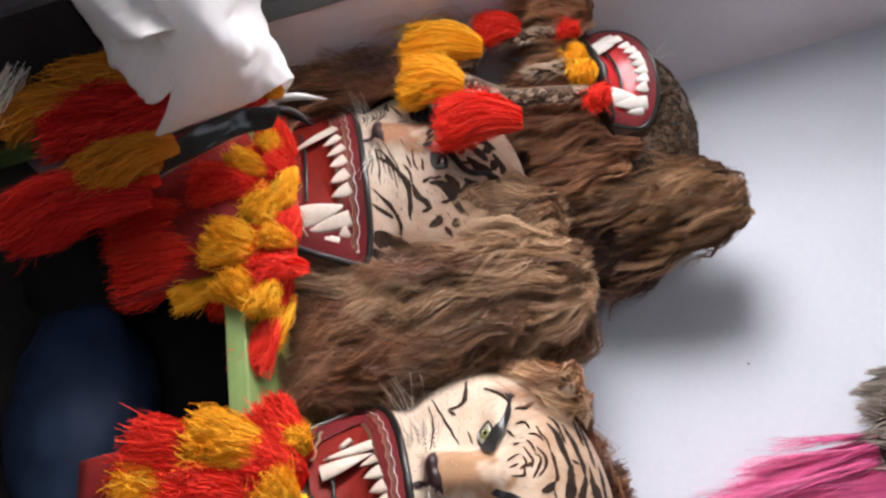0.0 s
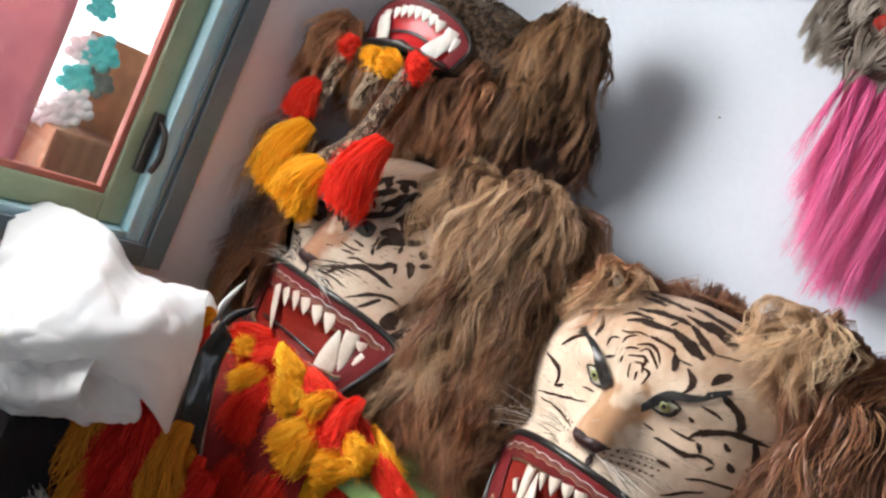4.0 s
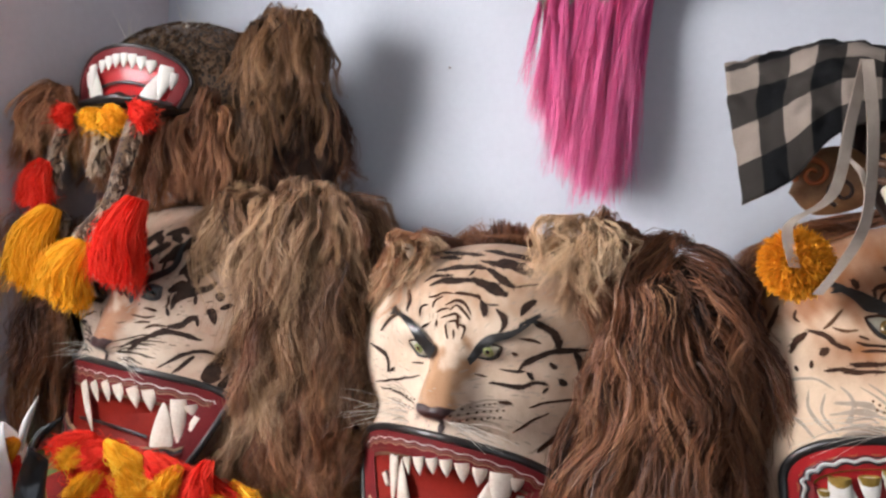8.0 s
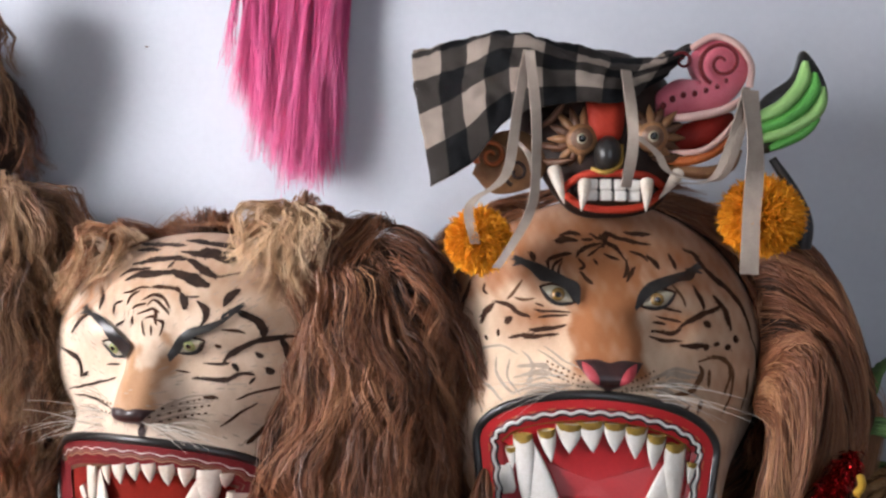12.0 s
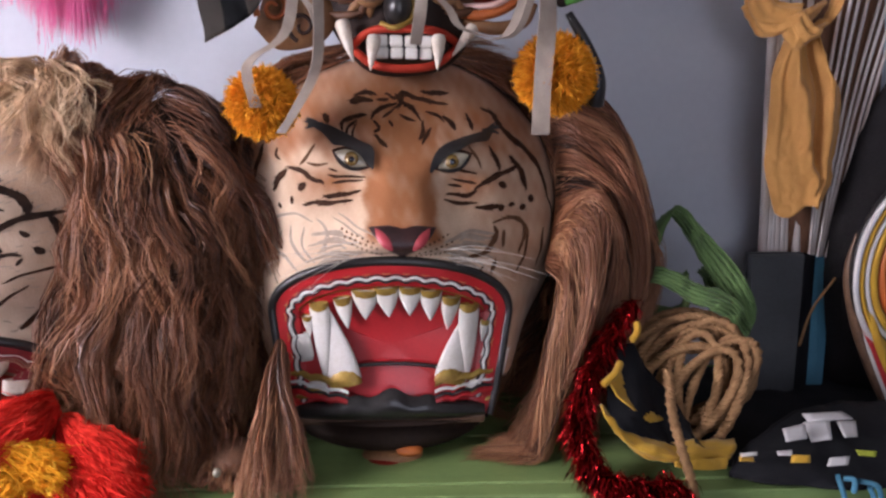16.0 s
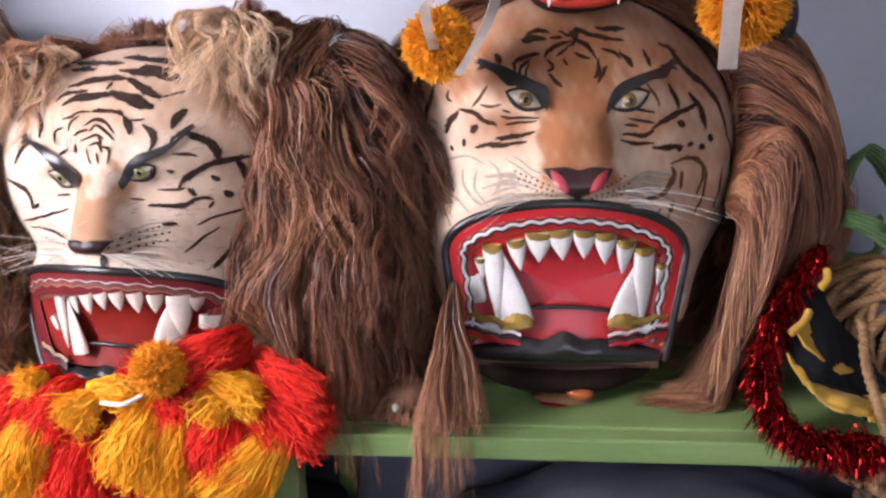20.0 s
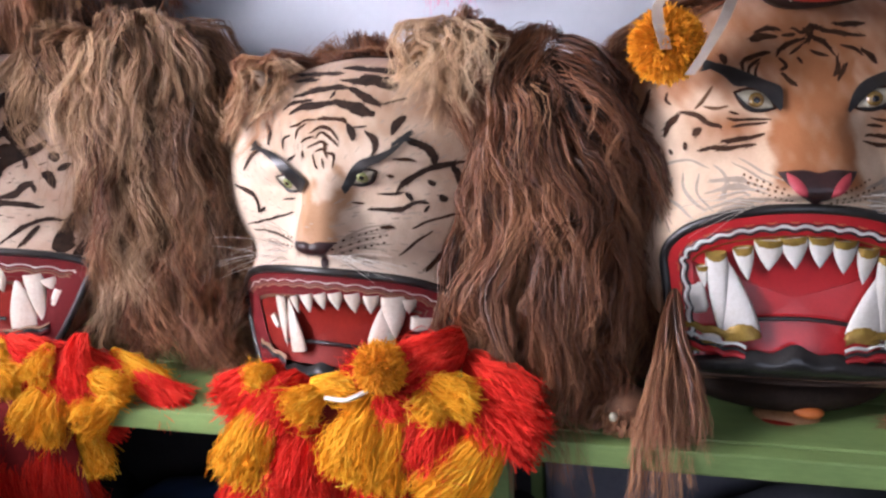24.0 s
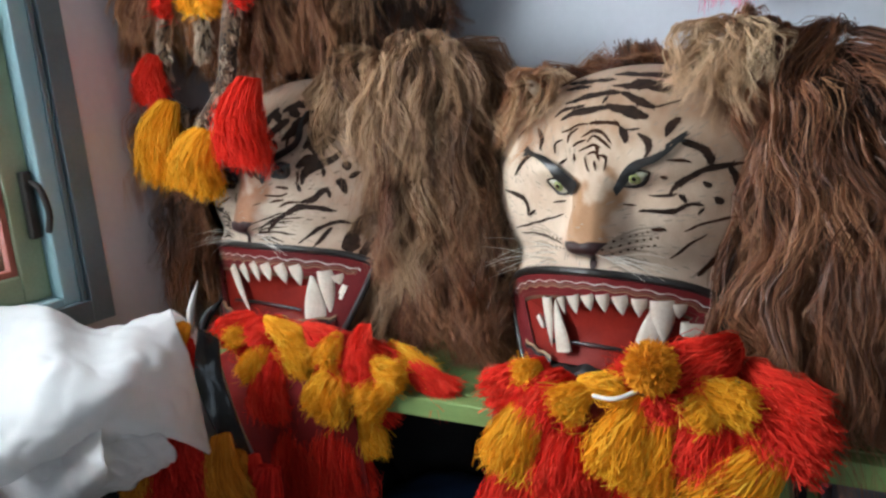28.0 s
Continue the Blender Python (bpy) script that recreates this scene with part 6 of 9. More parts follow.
def gingham(name, light, mid, dark, nu, nv):
    m = bpy.data.materials.new(name)
    m.use_nodes = True
    nt = m.node_tree
    uv = nt.nodes.new("ShaderNodeUVMap")
    uv.uv_map = "weave"
    sx = nt.nodes.new("ShaderNodeSeparateXYZ")
    nt.links.new(uv.outputs[0], sx.inputs[0])
    vals = []
    for k, out in ((nu, 0), (nv, 1)):
        mu, fr, gt = (nt.nodes.new("ShaderNodeMath") for _ in range(3))
        mu.operation, fr.operation, gt.operation = "MULTIPLY", "FRACT", "GREATER_THAN"
        mu.inputs[1].default_value, gt.inputs[1].default_value = k, 0.5
        nt.links.new(sx.outputs[out], mu.inputs[0])
        nt.links.new(mu.outputs[0], fr.inputs[0])
        nt.links.new(fr.outputs[0], gt.inputs[0])
        vals.append(gt)
    ad = nt.nodes.new("ShaderNodeMath")
    ad.operation = "ADD"
    nt.links.new(vals[0].outputs[0], ad.inputs[0])
    nt.links.new(vals[1].outputs[0], ad.inputs[1])
    hf = nt.nodes.new("ShaderNodeMath")
    hf.operation = "MULTIPLY"
    hf.inputs[1].default_value = 0.5
    nt.links.new(ad.outputs[0], hf.inputs[0])
    rp = nt.nodes.new("ShaderNodeValToRGB")
    rp.color_ramp.interpolation = "CONSTANT"
    e = rp.color_ramp.elements
    e[0].position, e[0].color = 0.0, (*light, 1)
    e[1].position, e[1].color = 0.75, (*dark, 1)
    e.new(0.25).color = (*mid, 1)
    nt.links.new(hf.outputs[0], rp.inputs[0])
    ns = nt.nodes.new("ShaderNodeTexNoise")
    ns.inputs["Scale"].default_value = 300
    mx = nt.nodes.new("ShaderNodeMix")
    mx.data_type, mx.blend_type = "RGBA", "MULTIPLY"
    mx.inputs[0].default_value = 0.5
    nt.links.new(rp.outputs[0], mx.inputs[6])
    nt.links.new(ns.outputs[0], mx.inputs[7])
    b = nt.nodes["Principled BSDF"]
    nt.links.new(mx.outputs[2], b.inputs["Base Color"])
    b.inputs["Roughness"].default_value = 0.85
    b.inputs["Specular IOR Level"].default_value = 0.12
    return m


POLENG = gingham("checked_cloth", (0.36, 0.295, 0.245), (0.050, 0.042, 0.037), (0.008, 0.008, 0.009), 5.0, 3.0)
BEIGE = mat("beige_cotton", (0.48, 0.40, 0.33), (0.36, 0.29, 0.235), 0.85, 30, 500, 0.3)
MUSTARD = mat("mustard_cloth", (0.64, 0.32, 0.085), (0.52, 0.25, 0.06), 0.8, 12, 500, 0.2, sheen=0.2)
GREEN_CLOTH = mat("green_cloth", (0.135, 0.240, 0.072), (0.085, 0.160, 0.046), 0.8, 30, 500, 0.4, sheen=0.1)
YELLOW_CLOTH = mat("yellow_cloth", (0.62, 0.36, 0.02), (0.45, 0.24, 0.01), 0.7, 14, 500, 0.2, sheen=0.2)
RED_CLOTH = mat("dark_red_cloth", (0.30, 0.012, 0.010), (0.20, 0.008, 0.007), 0.85, 14, 400, 0.25)
BLACK_CLOTH = mat("black_cloth", (0.010, 0.010, 0.012), (0.016, 0.016, 0.018), 0.85, 14, 400, 0.2, spec=0.2)
WHITE_CLOTH = mat("white_cloth", (0.72, 0.70, 0.68), (0.58, 0.56, 0.54), 0.8, 20, 400, 0.15)
LIME_CLOTH = mat("lime_cloth", (0.42, 0.48, 0.04), None, 0.8)
ROPE = mat("sisal_rope", (0.36, 0.20, 0.085), (0.22, 0.115, 0.045), 0.85, 60, 500, 0.5)
TINSEL = mat("red_tinsel", (0.30, 0.006, 0.006), (0.14, 0.003, 0.004), 0.18, 30, 300, 0.0, metal=0.9)
SLATE = mat("slate_board", (0.075, 0.080, 0.085), (0.05, 0.054, 0.058), 0.6, 8, 200, 0.1)
BLUE_BOARD = mat("blue_board", (0.09, 0.30, 0.42), (0.07, 0.22, 0.32), 0.5, 10, 200, 0.12)
BARK = mat("brown_wood", (0.20, 0.09, 0.045), (0.11, 0.05, 0.025), 0.8, 14, 160, 0.3, stretch=(4, 4, 0.4))
PEEL = mat("peeling_white_paint", (0.92, 0.90, 0.86), (0.66, 0.52, 0.44), 0.7, 12, 120, 0.4, stretch=(3, 3, 0.35))
CARVED = mat("carved_dark_wood", (0.036, 0.016, 0.010), (0.018, 0.009, 0.006), 0.55, 30, 220, 0.3, spec=0.3)
OCHRE = mat("ochre_paint", (0.34, 0.17, 0.07), (0.22, 0.10, 0.04), 0.5, 30, 220, 0.15)
ORANGE = mat("orange_paint", (0.55, 0.15, 0.03), (0.42, 0.10, 0.02), 0.45, 20, 200, 0.1)
PINK = mat("pink_paint", (0.82, 0.24, 0.30), (0.74, 0.15, 0.21), 0.45, 18, 200, 0.08)
PINK_PALE = mat("pale_pink_paint", (0.74, 0.50, 0.44), (0.66, 0.42, 0.37), 0.45, 18, 200, 0.08)
LEAF = mat("leaf_green_paint", (0.12, 0.42, 0.07), (0.07, 0.30, 0.05), 0.45, 14, 200, 0.08)
LEAF_PALE = mat("pale_green_paint", (0.34, 0.58, 0.20), (0.24, 0.48, 0.13), 0.45, 14, 200, 0.08)
PLASTIC = mat("white_plastic_film", (0.91, 0.91, 0.91), (0.86, 0.86, 0.87), 0.32, 6, 60, 0.12, spec=0.6)
pl = PLASTIC.node_tree
tl, mixer = pl.nodes.new("ShaderNodeBsdfTranslucent"), pl.nodes.new("ShaderNodeMixShader")
tl.inputs["Color"].default_value, mixer.inputs[0].default_value = (0.96, 0.96, 0.96, 1), 0.5
pl.links.new(pl.nodes["Principled BSDF"].outputs[0], mixer.inputs[1])
pl.links.new(tl.outputs[0], mixer.inputs[2])
pl.links.new(mixer.outputs[0], pl.nodes["Material Output"].inputs[0])
BLUE_BAG = mat("blue_bag", (0.03, 0.06, 0.13), (0.02, 0.04, 0.09), 0.6, 9, 120, 0.2)
GREY_TARP = mat("grey_tarp", (0.14, 0.14, 0.17), (0.10, 0.10, 0.13), 0.6, 6, 120, 0.2)
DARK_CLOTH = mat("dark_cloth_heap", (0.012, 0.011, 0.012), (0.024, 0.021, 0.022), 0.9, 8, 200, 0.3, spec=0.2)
PALE_PETAL = mat("pale_petal", (0.55, 0.60, 0.60), (0.40, 0.46, 0.47), 0.6, 20, 200, 0.1)
LEAF_DULL = mat("dull_leaf", (0.08, 0.13, 0.11), (0.05, 0.08, 0.07), 0.6, 20, 200, 0.1)
TEAL_FLOWER = mat("teal_petal", (0.05, 0.45, 0.42), (0.03, 0.30, 0.30), 0.6, 20, 200, 0.1)
CURTAIN = mat("rose_curtain", (0.55, 0.17, 0.20), (0.42, 0.12, 0.15), 0.85, 14, 300, 0.2)
CHECK_BAG = gingham("checked_bag", (0.62, 0.52, 0.42), (0.50, 0.40, 0.30), (0.30, 0.21, 0.14), 6, 6)


def leopard():
    m = bpy.data.materials.new("leopard_fur")
    m.use_nodes = True
    nt = m.node_tree
    b = nt.nodes["Principled BSDF"]
    co = nt.nodes.new("ShaderNodeTexCoord")
    vo = nt.nodes.new("ShaderNodeTexVoronoi")
    vo.inputs["Scale"].default_value = 120
    nt.links.new(co.outputs["Object"], vo.inputs["Vector"])
    rp = nt.nodes.new("ShaderNodeValToRGB")
    e = rp.color_ramp.elements
    e[0].position, e[0].color = 0.30, (0.016, 0.009, 0.006, 1)
    e[1].position, e[1].color = 0.62, (0.15, 0.082, 0.040, 1)
    nt.links.new(vo.outputs[0], rp.inputs[0])
    ns = nt.nodes.new("ShaderNodeTexNoise")
    ns.inputs["Scale"].default_value = 9
    mx = nt.nodes.new("ShaderNodeMix")
    mx.data_type, mx.blend_type = "RGBA", "MULTIPLY"
    mx.inputs[0].default_value = 0.6
    nt.links.new(rp.outputs[0], mx.inputs[6])
    nt.links.new(ns.outputs[0], mx.inputs[7])
    nt.links.new(mx.outputs[2], b.inputs["Base Color"])
    b.inputs["Roughness"].default_value = 0.9
    b.inputs["Sheen Weight"].default_value = 0.2
    return m


LEOPARD = leopard()
STRAP_DARK = mat_hair("dark_spotted_fur", (0.020, 0.012, 0.008), (0.10, 0.055, 0.028), (0.30, 0.19, 0.11), 0.8, 0.15)
STRAP_FUR = mat_hair("pale_spotted_fur", (0.10, 0.06, 0.035), (0.40, 0.28, 0.18), (0.66, 0.54, 0.42), 0.8, 0.15)

# ---- the leopard mask on top of the window mask ----
H4 = Head((-1.605, -0.20, 1.475), (0.215, 0.165, 0.135), 8, -0.2, 0.3, 0.0, 0.05)


def leopard_mask():
    m = thing("leopard_mask", (-1.575, -0.2, 1.2), "small spotted leopard mask with furry ears, resting on another mask", "mask")
    part("head_shell", egg_bm((-1.570, -0.165, 1.495), (0.235, 0.165, 0.142)), LEOPARD, m, "brown hide with dark spots")
    tooth = mouth(H4, m, 0.145, 0.068, -0.010, -0.065, 0.128, 0.175, 0.20, (MAROON, RED_GLOSS, IVORY, RED_DARK))
    for k in range(7):
        x = -63 + 21 * k
        tooth("tooth", x, 50 - 0.0035 * x * x, x + 1, 18 - 0.003 * x * x, 20)
    for sg in (-1, 1):
        tooth("fang", sg * 98, 26, sg * 84, -50, 24)
        tooth("lower_fang", sg * 66, -52, sg * 84, 20, 30)
        tooth("tooth", sg * 112, 12, sg * 108, -26, 16)
    part("mane_base", egg_bm((-1.46, -0.11, 1.37), (0.30, 0.10, 0.20)), UNDER, m, "dark hide under the mane")
    egg = ((-1.555, -0.17, 1.475), np.array((0.215, 0.165, 0.135)))
    rng = np.random.default_rng(71)
    for c, r, n, sd, way, ln, mt, tn in (
            ((-1.265, -0.22, 1.585), (0.045, 0.04, 0.045), 7000, 72, (0.30, -0.3, 0.2), (0.10, 0.22), HAIR_EAR, 0.50),
            ((-1.28, -0.20, 1.45), (0.05, 0.04, 0.05), 3600, 73, (0.3, -0.2, 0.0), (0.12, 0.26), HAIR_EAR, 0.36),
            ((-1.415, -0.27, 1.40), (0.025, 0.02, 0.03), 2600, 74, (0.12, -0.15, -0.3), (0.14, 0.27), HAIR_RED, 0.62),
            ((-1.755, -0.38, 1.40), (0.035, 0.05, 0.04), 6000, 75, (-0.6, -0.4, 0.35), (0.10, 0.20), HAIR_RED, 0.72),
            ((-1.60, -0.29, 1.36), (0.13, 0.02, 0.03), 4200, 70, (-0.1, -0.1, -0.6), (0.12, 0.26), HAIR_RED, 0.50),
            ((-1.70, -0.12, 1.53), (0.09, 0.04, 0.06), 3400, 78, (-0.5, 0.0, 0.2), (0.08, 0.20), HAIR_BROWN, 0.15),
            ((-1.58, -0.08, 1.50), (0.17, 0.04, 0.06), 3400, 76, (-0.2, 0.0, 0.55), (0.08, 0.18), HAIR_BROWN, 0.2),
            ((-1.36, -0.12, 1.40), (0.14, 0.05, 0.10), 5000, 77, (0.3, -0.1, 0.0), (0.14, 0.30), HAIR_BROWN, 0.2)):
        rr, dd = blob(c, r, n, sd)
        hair("mane", rr, dd * 0.8 + np.array(way), np.random.default_rng(sd).uniform(*ln, n), mt, m, sd, fall=1.6, tone=tn, wave=0.024, clump=150, spread=0.34, on_bench=False, heads=(egg,), ripple=0.8)
    # short coarse coat on the hide
    rr, dd = around(((-1.570, -0.165, 1.495), (0.235, 0.165, 0.142)), 7000, (0, 180), (5, 110), 178)
    hair("coat", rr, dd * 0.5 + np.array((0.2, -0.1, -0.3)), np.random.default_rng(178).uniform(0.010, 0.024, 7000), STRAP_DARK, m, 178, k=4, wave=0.002, tone=0.4, on_bench=False, clump=12, width=0.0009)
    # stiff bristles on the brow
    for sd, c, n in ((78, (-1.700, -0.250, 1.590), 9), (79, (-1.520, -0.250, 1.600), 14)):
        rr, dd = blob(c, (0.012, 0.01, 0.008), n, sd)
        hair("bristle", rr, dd * 0.35 + np.array((-0.25 if sd == 78 else 0.35, -0.2, 0.9)), np.random.default_rng(sd).uniform(0.05, 0.09, n), WHISKER, m, sd, fall=0.2, tone=0.6, clump=1, pull=0, wave=0.002, on_bench=False)
    # yarn bow under the mouth
    bow = (((-1.674, -0.420, 1.399), (-1.703, -0.430, 1.373), 0.022, YARN_RED), ((-1.554, -0.430, 1.397), (-1.524, -0.440, 1.358), 0.030, YARN_YELLOW), ((-1.501, -0.420, 1.405), (-1.447, -0.430, 1.378), 0.022, YARN_RED), ((-1.581, -0.435, 1.391), (-1.598, -0.440, 1.362), 0.022, YARN_YELLOW))
    for i, (a, b, r, c) in enumerate(bow):
        bunch("yarn_bow", a, b, r, c, m, 80 + i, 150)
    # fur straps in a loop, with yarn ends
    for i, (pts, w) in enumerate((((((-1.698, -0.420, 1.368)), ((-1.715, -0.425, 1.274)), ((-1.729, -0.430, 1.195)), ((-1.660, -0.435, 1.141))), 0.030), ((((-1.490, -0.420, 1.369)), ((-1.509, -0.430, 1.279)), ((-1.530, -0.440, 1.191)), ((-1.603, -0.450, 1.111))), 0.038), ((((-1.598, -0.410, 1.358)), ((-1.598, -0.410, 1.313)), ((-1.603, -0.415, 1.265))), 0.030))):
        p = smooth_path(pts, 30)
        rope_part("strap", p, w * 0.5, LEOPARD, m, "spotted fur strap", 10)
        rng = np.random.default_rng(90 + i)
        k = rng.integers(1, 29, 1800)
        d = unit(rng.normal(0, 1, (1800, 3)))
        hair("strap_fur", p[k] + d * w * 0.4, d * 0.6 + np.array([0, -0.2, -0.6]), rng.uniform(0.012, 0.03, 1800), STRAP_FUR, m, 95 + i, k=5, wave=0.002, tone=0.80, on_bench=False, clump=20, width=0.0010)
    ends = (((-1.732, -0.435, 1.279), (-1.755, -0.440, 1.181), 0.044, YARN_RED), ((-1.689, -0.450, 1.176), (-1.743, -0.460, 1.011), 0.064, YARN_YELLOW), ((-1.575, -0.460, 1.109), (-1.625, -0.470, 0.989), 0.066, YARN_YELLOW), ((-1.446, -0.450, 1.207), (-1.475, -0.470, 1.038), 0.066, YARN_RED))
    for i, (a, b, r, c) in enumerate(ends):
        bunch("tassel", a, b, r, c, m, 100 + i, 420)


leopard_mask()

# ---- yarn ruffs below the two pale masks ----


def ruff(name, base, label, rows, seed):
    t = thing(name, base, label, "yarn ruff", "yarn ruffs")
    for i, (a, b, r, c) in enumerate(rows):
        bunch("yarn_tassel", a, b, r, YARN_RED if c == "r" else YARN_YELLOW, t, seed + i, int(170 + 5600 * r), flare=1.15, wave=0.010)
    return t


R2 = ruff("yarn_ruff", (-0.74, -0.54, 0.45), "red and yellow yarn ruff below the middle mask", (
    ((-0.808, -0.500, 0.680), (-0.903, -0.520, 0.624), 0.040, "r"), ((-0.763, -0.510, 0.672), (-0.802, -0.550, 0.607), 0.048, "r"), ((-0.808, -0.530, 0.691), (-0.838, -0.540, 0.677), 0.016, "y"),
    ((-0.825, -0.540, 0.630), (-0.863, -0.575, 0.518), 0.044, "y"), ((-0.751, -0.530, 0.602), (-0.781, -0.560, 0.464), 0.060, "r"), ((-0.804, -0.530, 0.581), (-0.876, -0.550, 0.400), 0.055, "r"),
    ((-0.736, -0.540, 0.675), (-0.665, -0.550, 0.684), 0.018, "y"), ((-0.718, -0.550, 0.668), (-0.765, -0.560, 0.639), 0.026, "y"), ((-0.633, -0.540, 0.658), (-0.673, -0.580, 0.547), 0.044, "y"),
    ((-0.601, -0.540, 0.651), (-0.627, -0.575, 0.527), 0.032, "y"), ((-0.503, -0.480, 0.737), (-0.575, -0.540, 0.715), 0.042, "r"), ((-0.497, -0.470, 0.700), (-0.391, -0.540, 0.665), 0.046, "r"),
    ((-0.487, -0.480, 0.666), (-0.386, -0.550, 0.627), 0.042, "r"), ((-0.515, -0.500, 0.654), (-0.545, -0.560, 0.551), 0.055, "r"), ((-0.478, -0.480, 0.647), (-0.467, -0.550, 0.588), 0.050, "r"),
    ((-0.565, -0.530, 0.697), (-0.478, -0.550, 0.676), 0.026, "y"), ((-0.536, -0.540, 0.680), (-0.550, -0.560, 0.646), 0.022, "y"), ((-0.438, -0.540, 0.614), (-0.536, -0.570, 0.509), 0.045, "y"),
    ((-0.603, -0.530, 0.670), (-0.594, -0.550, 0.637), 0.035, "r"), ((-0.693, -0.510, 0.540), (-0.716, -0.540, 0.351), 0.065, "r"), ((-0.633, -0.510, 0.557), (-0.625, -0.540, 0.366), 0.060, "r"),
    ((-0.787, -0.540, 0.494), (-0.798, -0.560, 0.386), 0.050, "y"), ((-0.524, -0.540, 0.526), (-0.533, -0.560, 0.395), 0.050, "y"), ((-0.705, -0.540, 0.504), (-0.723, -0.550, 0.346), 0.06, "r"),
    ((-0.633, -0.520, 0.672), (-0.669, -0.520, 0.709), 0.030, "r")), 200)
pompom("pompom", (-0.612, -0.565, 0.724), 0.038, YARN_ORANGE, R2, 240, label="round orange yarn pompom")
teeth = smooth_path([(-0.703, -0.570, 0.667), (-0.665, -0.580, 0.671), (-0.633, -0.570, 0.684)], 14)
rope_part("bead_strip", teeth, 0.0038, IVORY, R2, "strip of small white beads", 6)
ruff("yarn_ruff", (-1.45, -0.5, 0.5), "red and yellow yarn ruff below the mask beside the window", (
    ((-1.475, -0.500, 0.716), (-1.553, -0.520, 0.685), 0.026, "r"), ((-1.395, -0.500, 0.716), (-1.453, -0.530, 0.678), 0.026, "r"), ((-1.418, -0.525, 0.722), (-1.318, -0.540, 0.700), 0.022, "y"),
    ((-1.469, -0.530, 0.677), (-1.512, -0.535, 0.687), 0.014, "y"), ((-1.423, -0.530, 0.669), (-1.464, -0.550, 0.603), 0.024, "y"), ((-1.406, -0.520, 0.642), (-1.415, -0.550, 0.522), 0.046, "r"),
    ((-1.357, -0.530, 0.693), (-1.296, -0.550, 0.647), 0.028, "y"), ((-1.328, -0.510, 0.707), (-1.229, -0.530, 0.687), 0.030, "r"), ((-1.225, -0.530, 0.710), (-1.252, -0.550, 0.657), 0.020, "y"),
    ((-1.185, -0.500, 0.721), (-1.175, -0.540, 0.628), 0.030, "r"), ((-1.229, -0.530, 0.641), (-1.258, -0.570, 0.559), 0.042, "y"), ((-1.166, -0.520, 0.656), (-1.095, -0.540, 0.648), 0.022, "y"),
    ((-1.104, -0.510, 0.631), (-1.174, -0.550, 0.584), 0.028, "y"), ((-1.109, -0.480, 0.647), (-1.002, -0.500, 0.606), 0.028, "r"), ((-1.314, -0.500, 0.657), (-1.217, -0.520, 0.627), 0.045, "r"),
    ((-1.378, -0.480, 0.555), (-1.371, -0.530, 0.334), 0.060, "r"), ((-1.270, -0.480, 0.569), (-1.262, -0.530, 0.357), 0.065, "r"), ((-1.198, -0.500, 0.574), (-1.170, -0.530, 0.473), 0.022, "y"),
    ((-1.566, -0.470, 0.700), (-1.446, -0.500, 0.700), 0.024, "r"), ((-1.448, -0.480, 0.700), (-1.311, -0.500, 0.681), 0.030, "r"), ((-1.326, -0.480, 0.691), (-1.199, -0.500, 0.668), 0.032, "r"), ((-1.220, -0.470, 0.679), (-1.130, -0.490, 0.637), 0.032, "r"),
    ((-1.509, -0.490, 0.672), (-1.367, -0.510, 0.649), 0.028, "y"), ((-1.358, -0.500, 0.665), (-1.443, -0.520, 0.613), 0.030, "r"), ((-1.261, -0.490, 0.682), (-1.370, -0.510, 0.630), 0.026, "y"), ((-1.159, -0.460, 0.670), (-1.060, -0.480, 0.630), 0.028, "y"), ((-1.327, -0.490, 0.628), (-1.134, -0.510, 0.598), 0.034, "r"), ((-1.529, -0.500, 0.693), (-1.495, -0.510, 0.642), 0.022, "r")), 260)

for x0, x1, zb in ((-1.60, -1.20, 0.36), (-0.90, -0.58, 0.30)):
    ck = thing("red_apron", ((x0 + x1) / 2, -0.5, BENCH_TOP), "dark red cloth apron hanging over the bench edge", "cloth")
    xs = np.linspace(x0, x1, 5)
    sheet("apron", [[(x, -0.36, BENCH_TOP + 0.012) for x in xs], [(x, -0.50, BENCH_TOP + 0.012) for x in xs], [(x, -0.546, BENCH_TOP - 0.02) for x in xs], [(x * 0.985 - 0.01, -0.545, 0.47) for x in xs], [(x * 0.97 - 0.02, -0.542, zb) for x in xs]], RED_CLOTH, ck, "", 40, 34, 0.005, 0.002, 81, 0.05)

# ---- the painted wooden mask on top of the large tiger ----


def plate(name, outline, y, depth, material, parent, label="", bulge=0.0):
    """A carved board with rounded front, cut to an outline of world x, z."""
    bm = bmesh.new()
    c = np.mean(outline, 0)
    rings = []
    for f, dy in ((1.0, depth), (1.0, 0.004), (0.96, 0.0), (0.6, -bulge * 0.75), (0.2, -bulge)):
        rings.append([bm.verts.new((c[0] + (x - c[0]) * f, y + dy, c[1] + (z - c[1]) * f)) for x, z in outline])
    n = len(outline)
    for a, b in zip(rings, rings[1:]):
        for i in range(n):
            bm.faces.new((a[i], a[(i + 1) % n], b[(i + 1) % n], b[i]))
    bm.faces.new(rings[0])
    bm.faces.new(rings[-1][::-1])
    return part(name, bm, material, parent, label)


def loop2(pts, n=40):
    p = [tuple(a) for a in pts]
    s = smooth_path([(x, z, 0) for x, z in p + p[:1]], n)[:-1]
    return s[:, :2]


def xz(p):
    return (p[0], p[2])


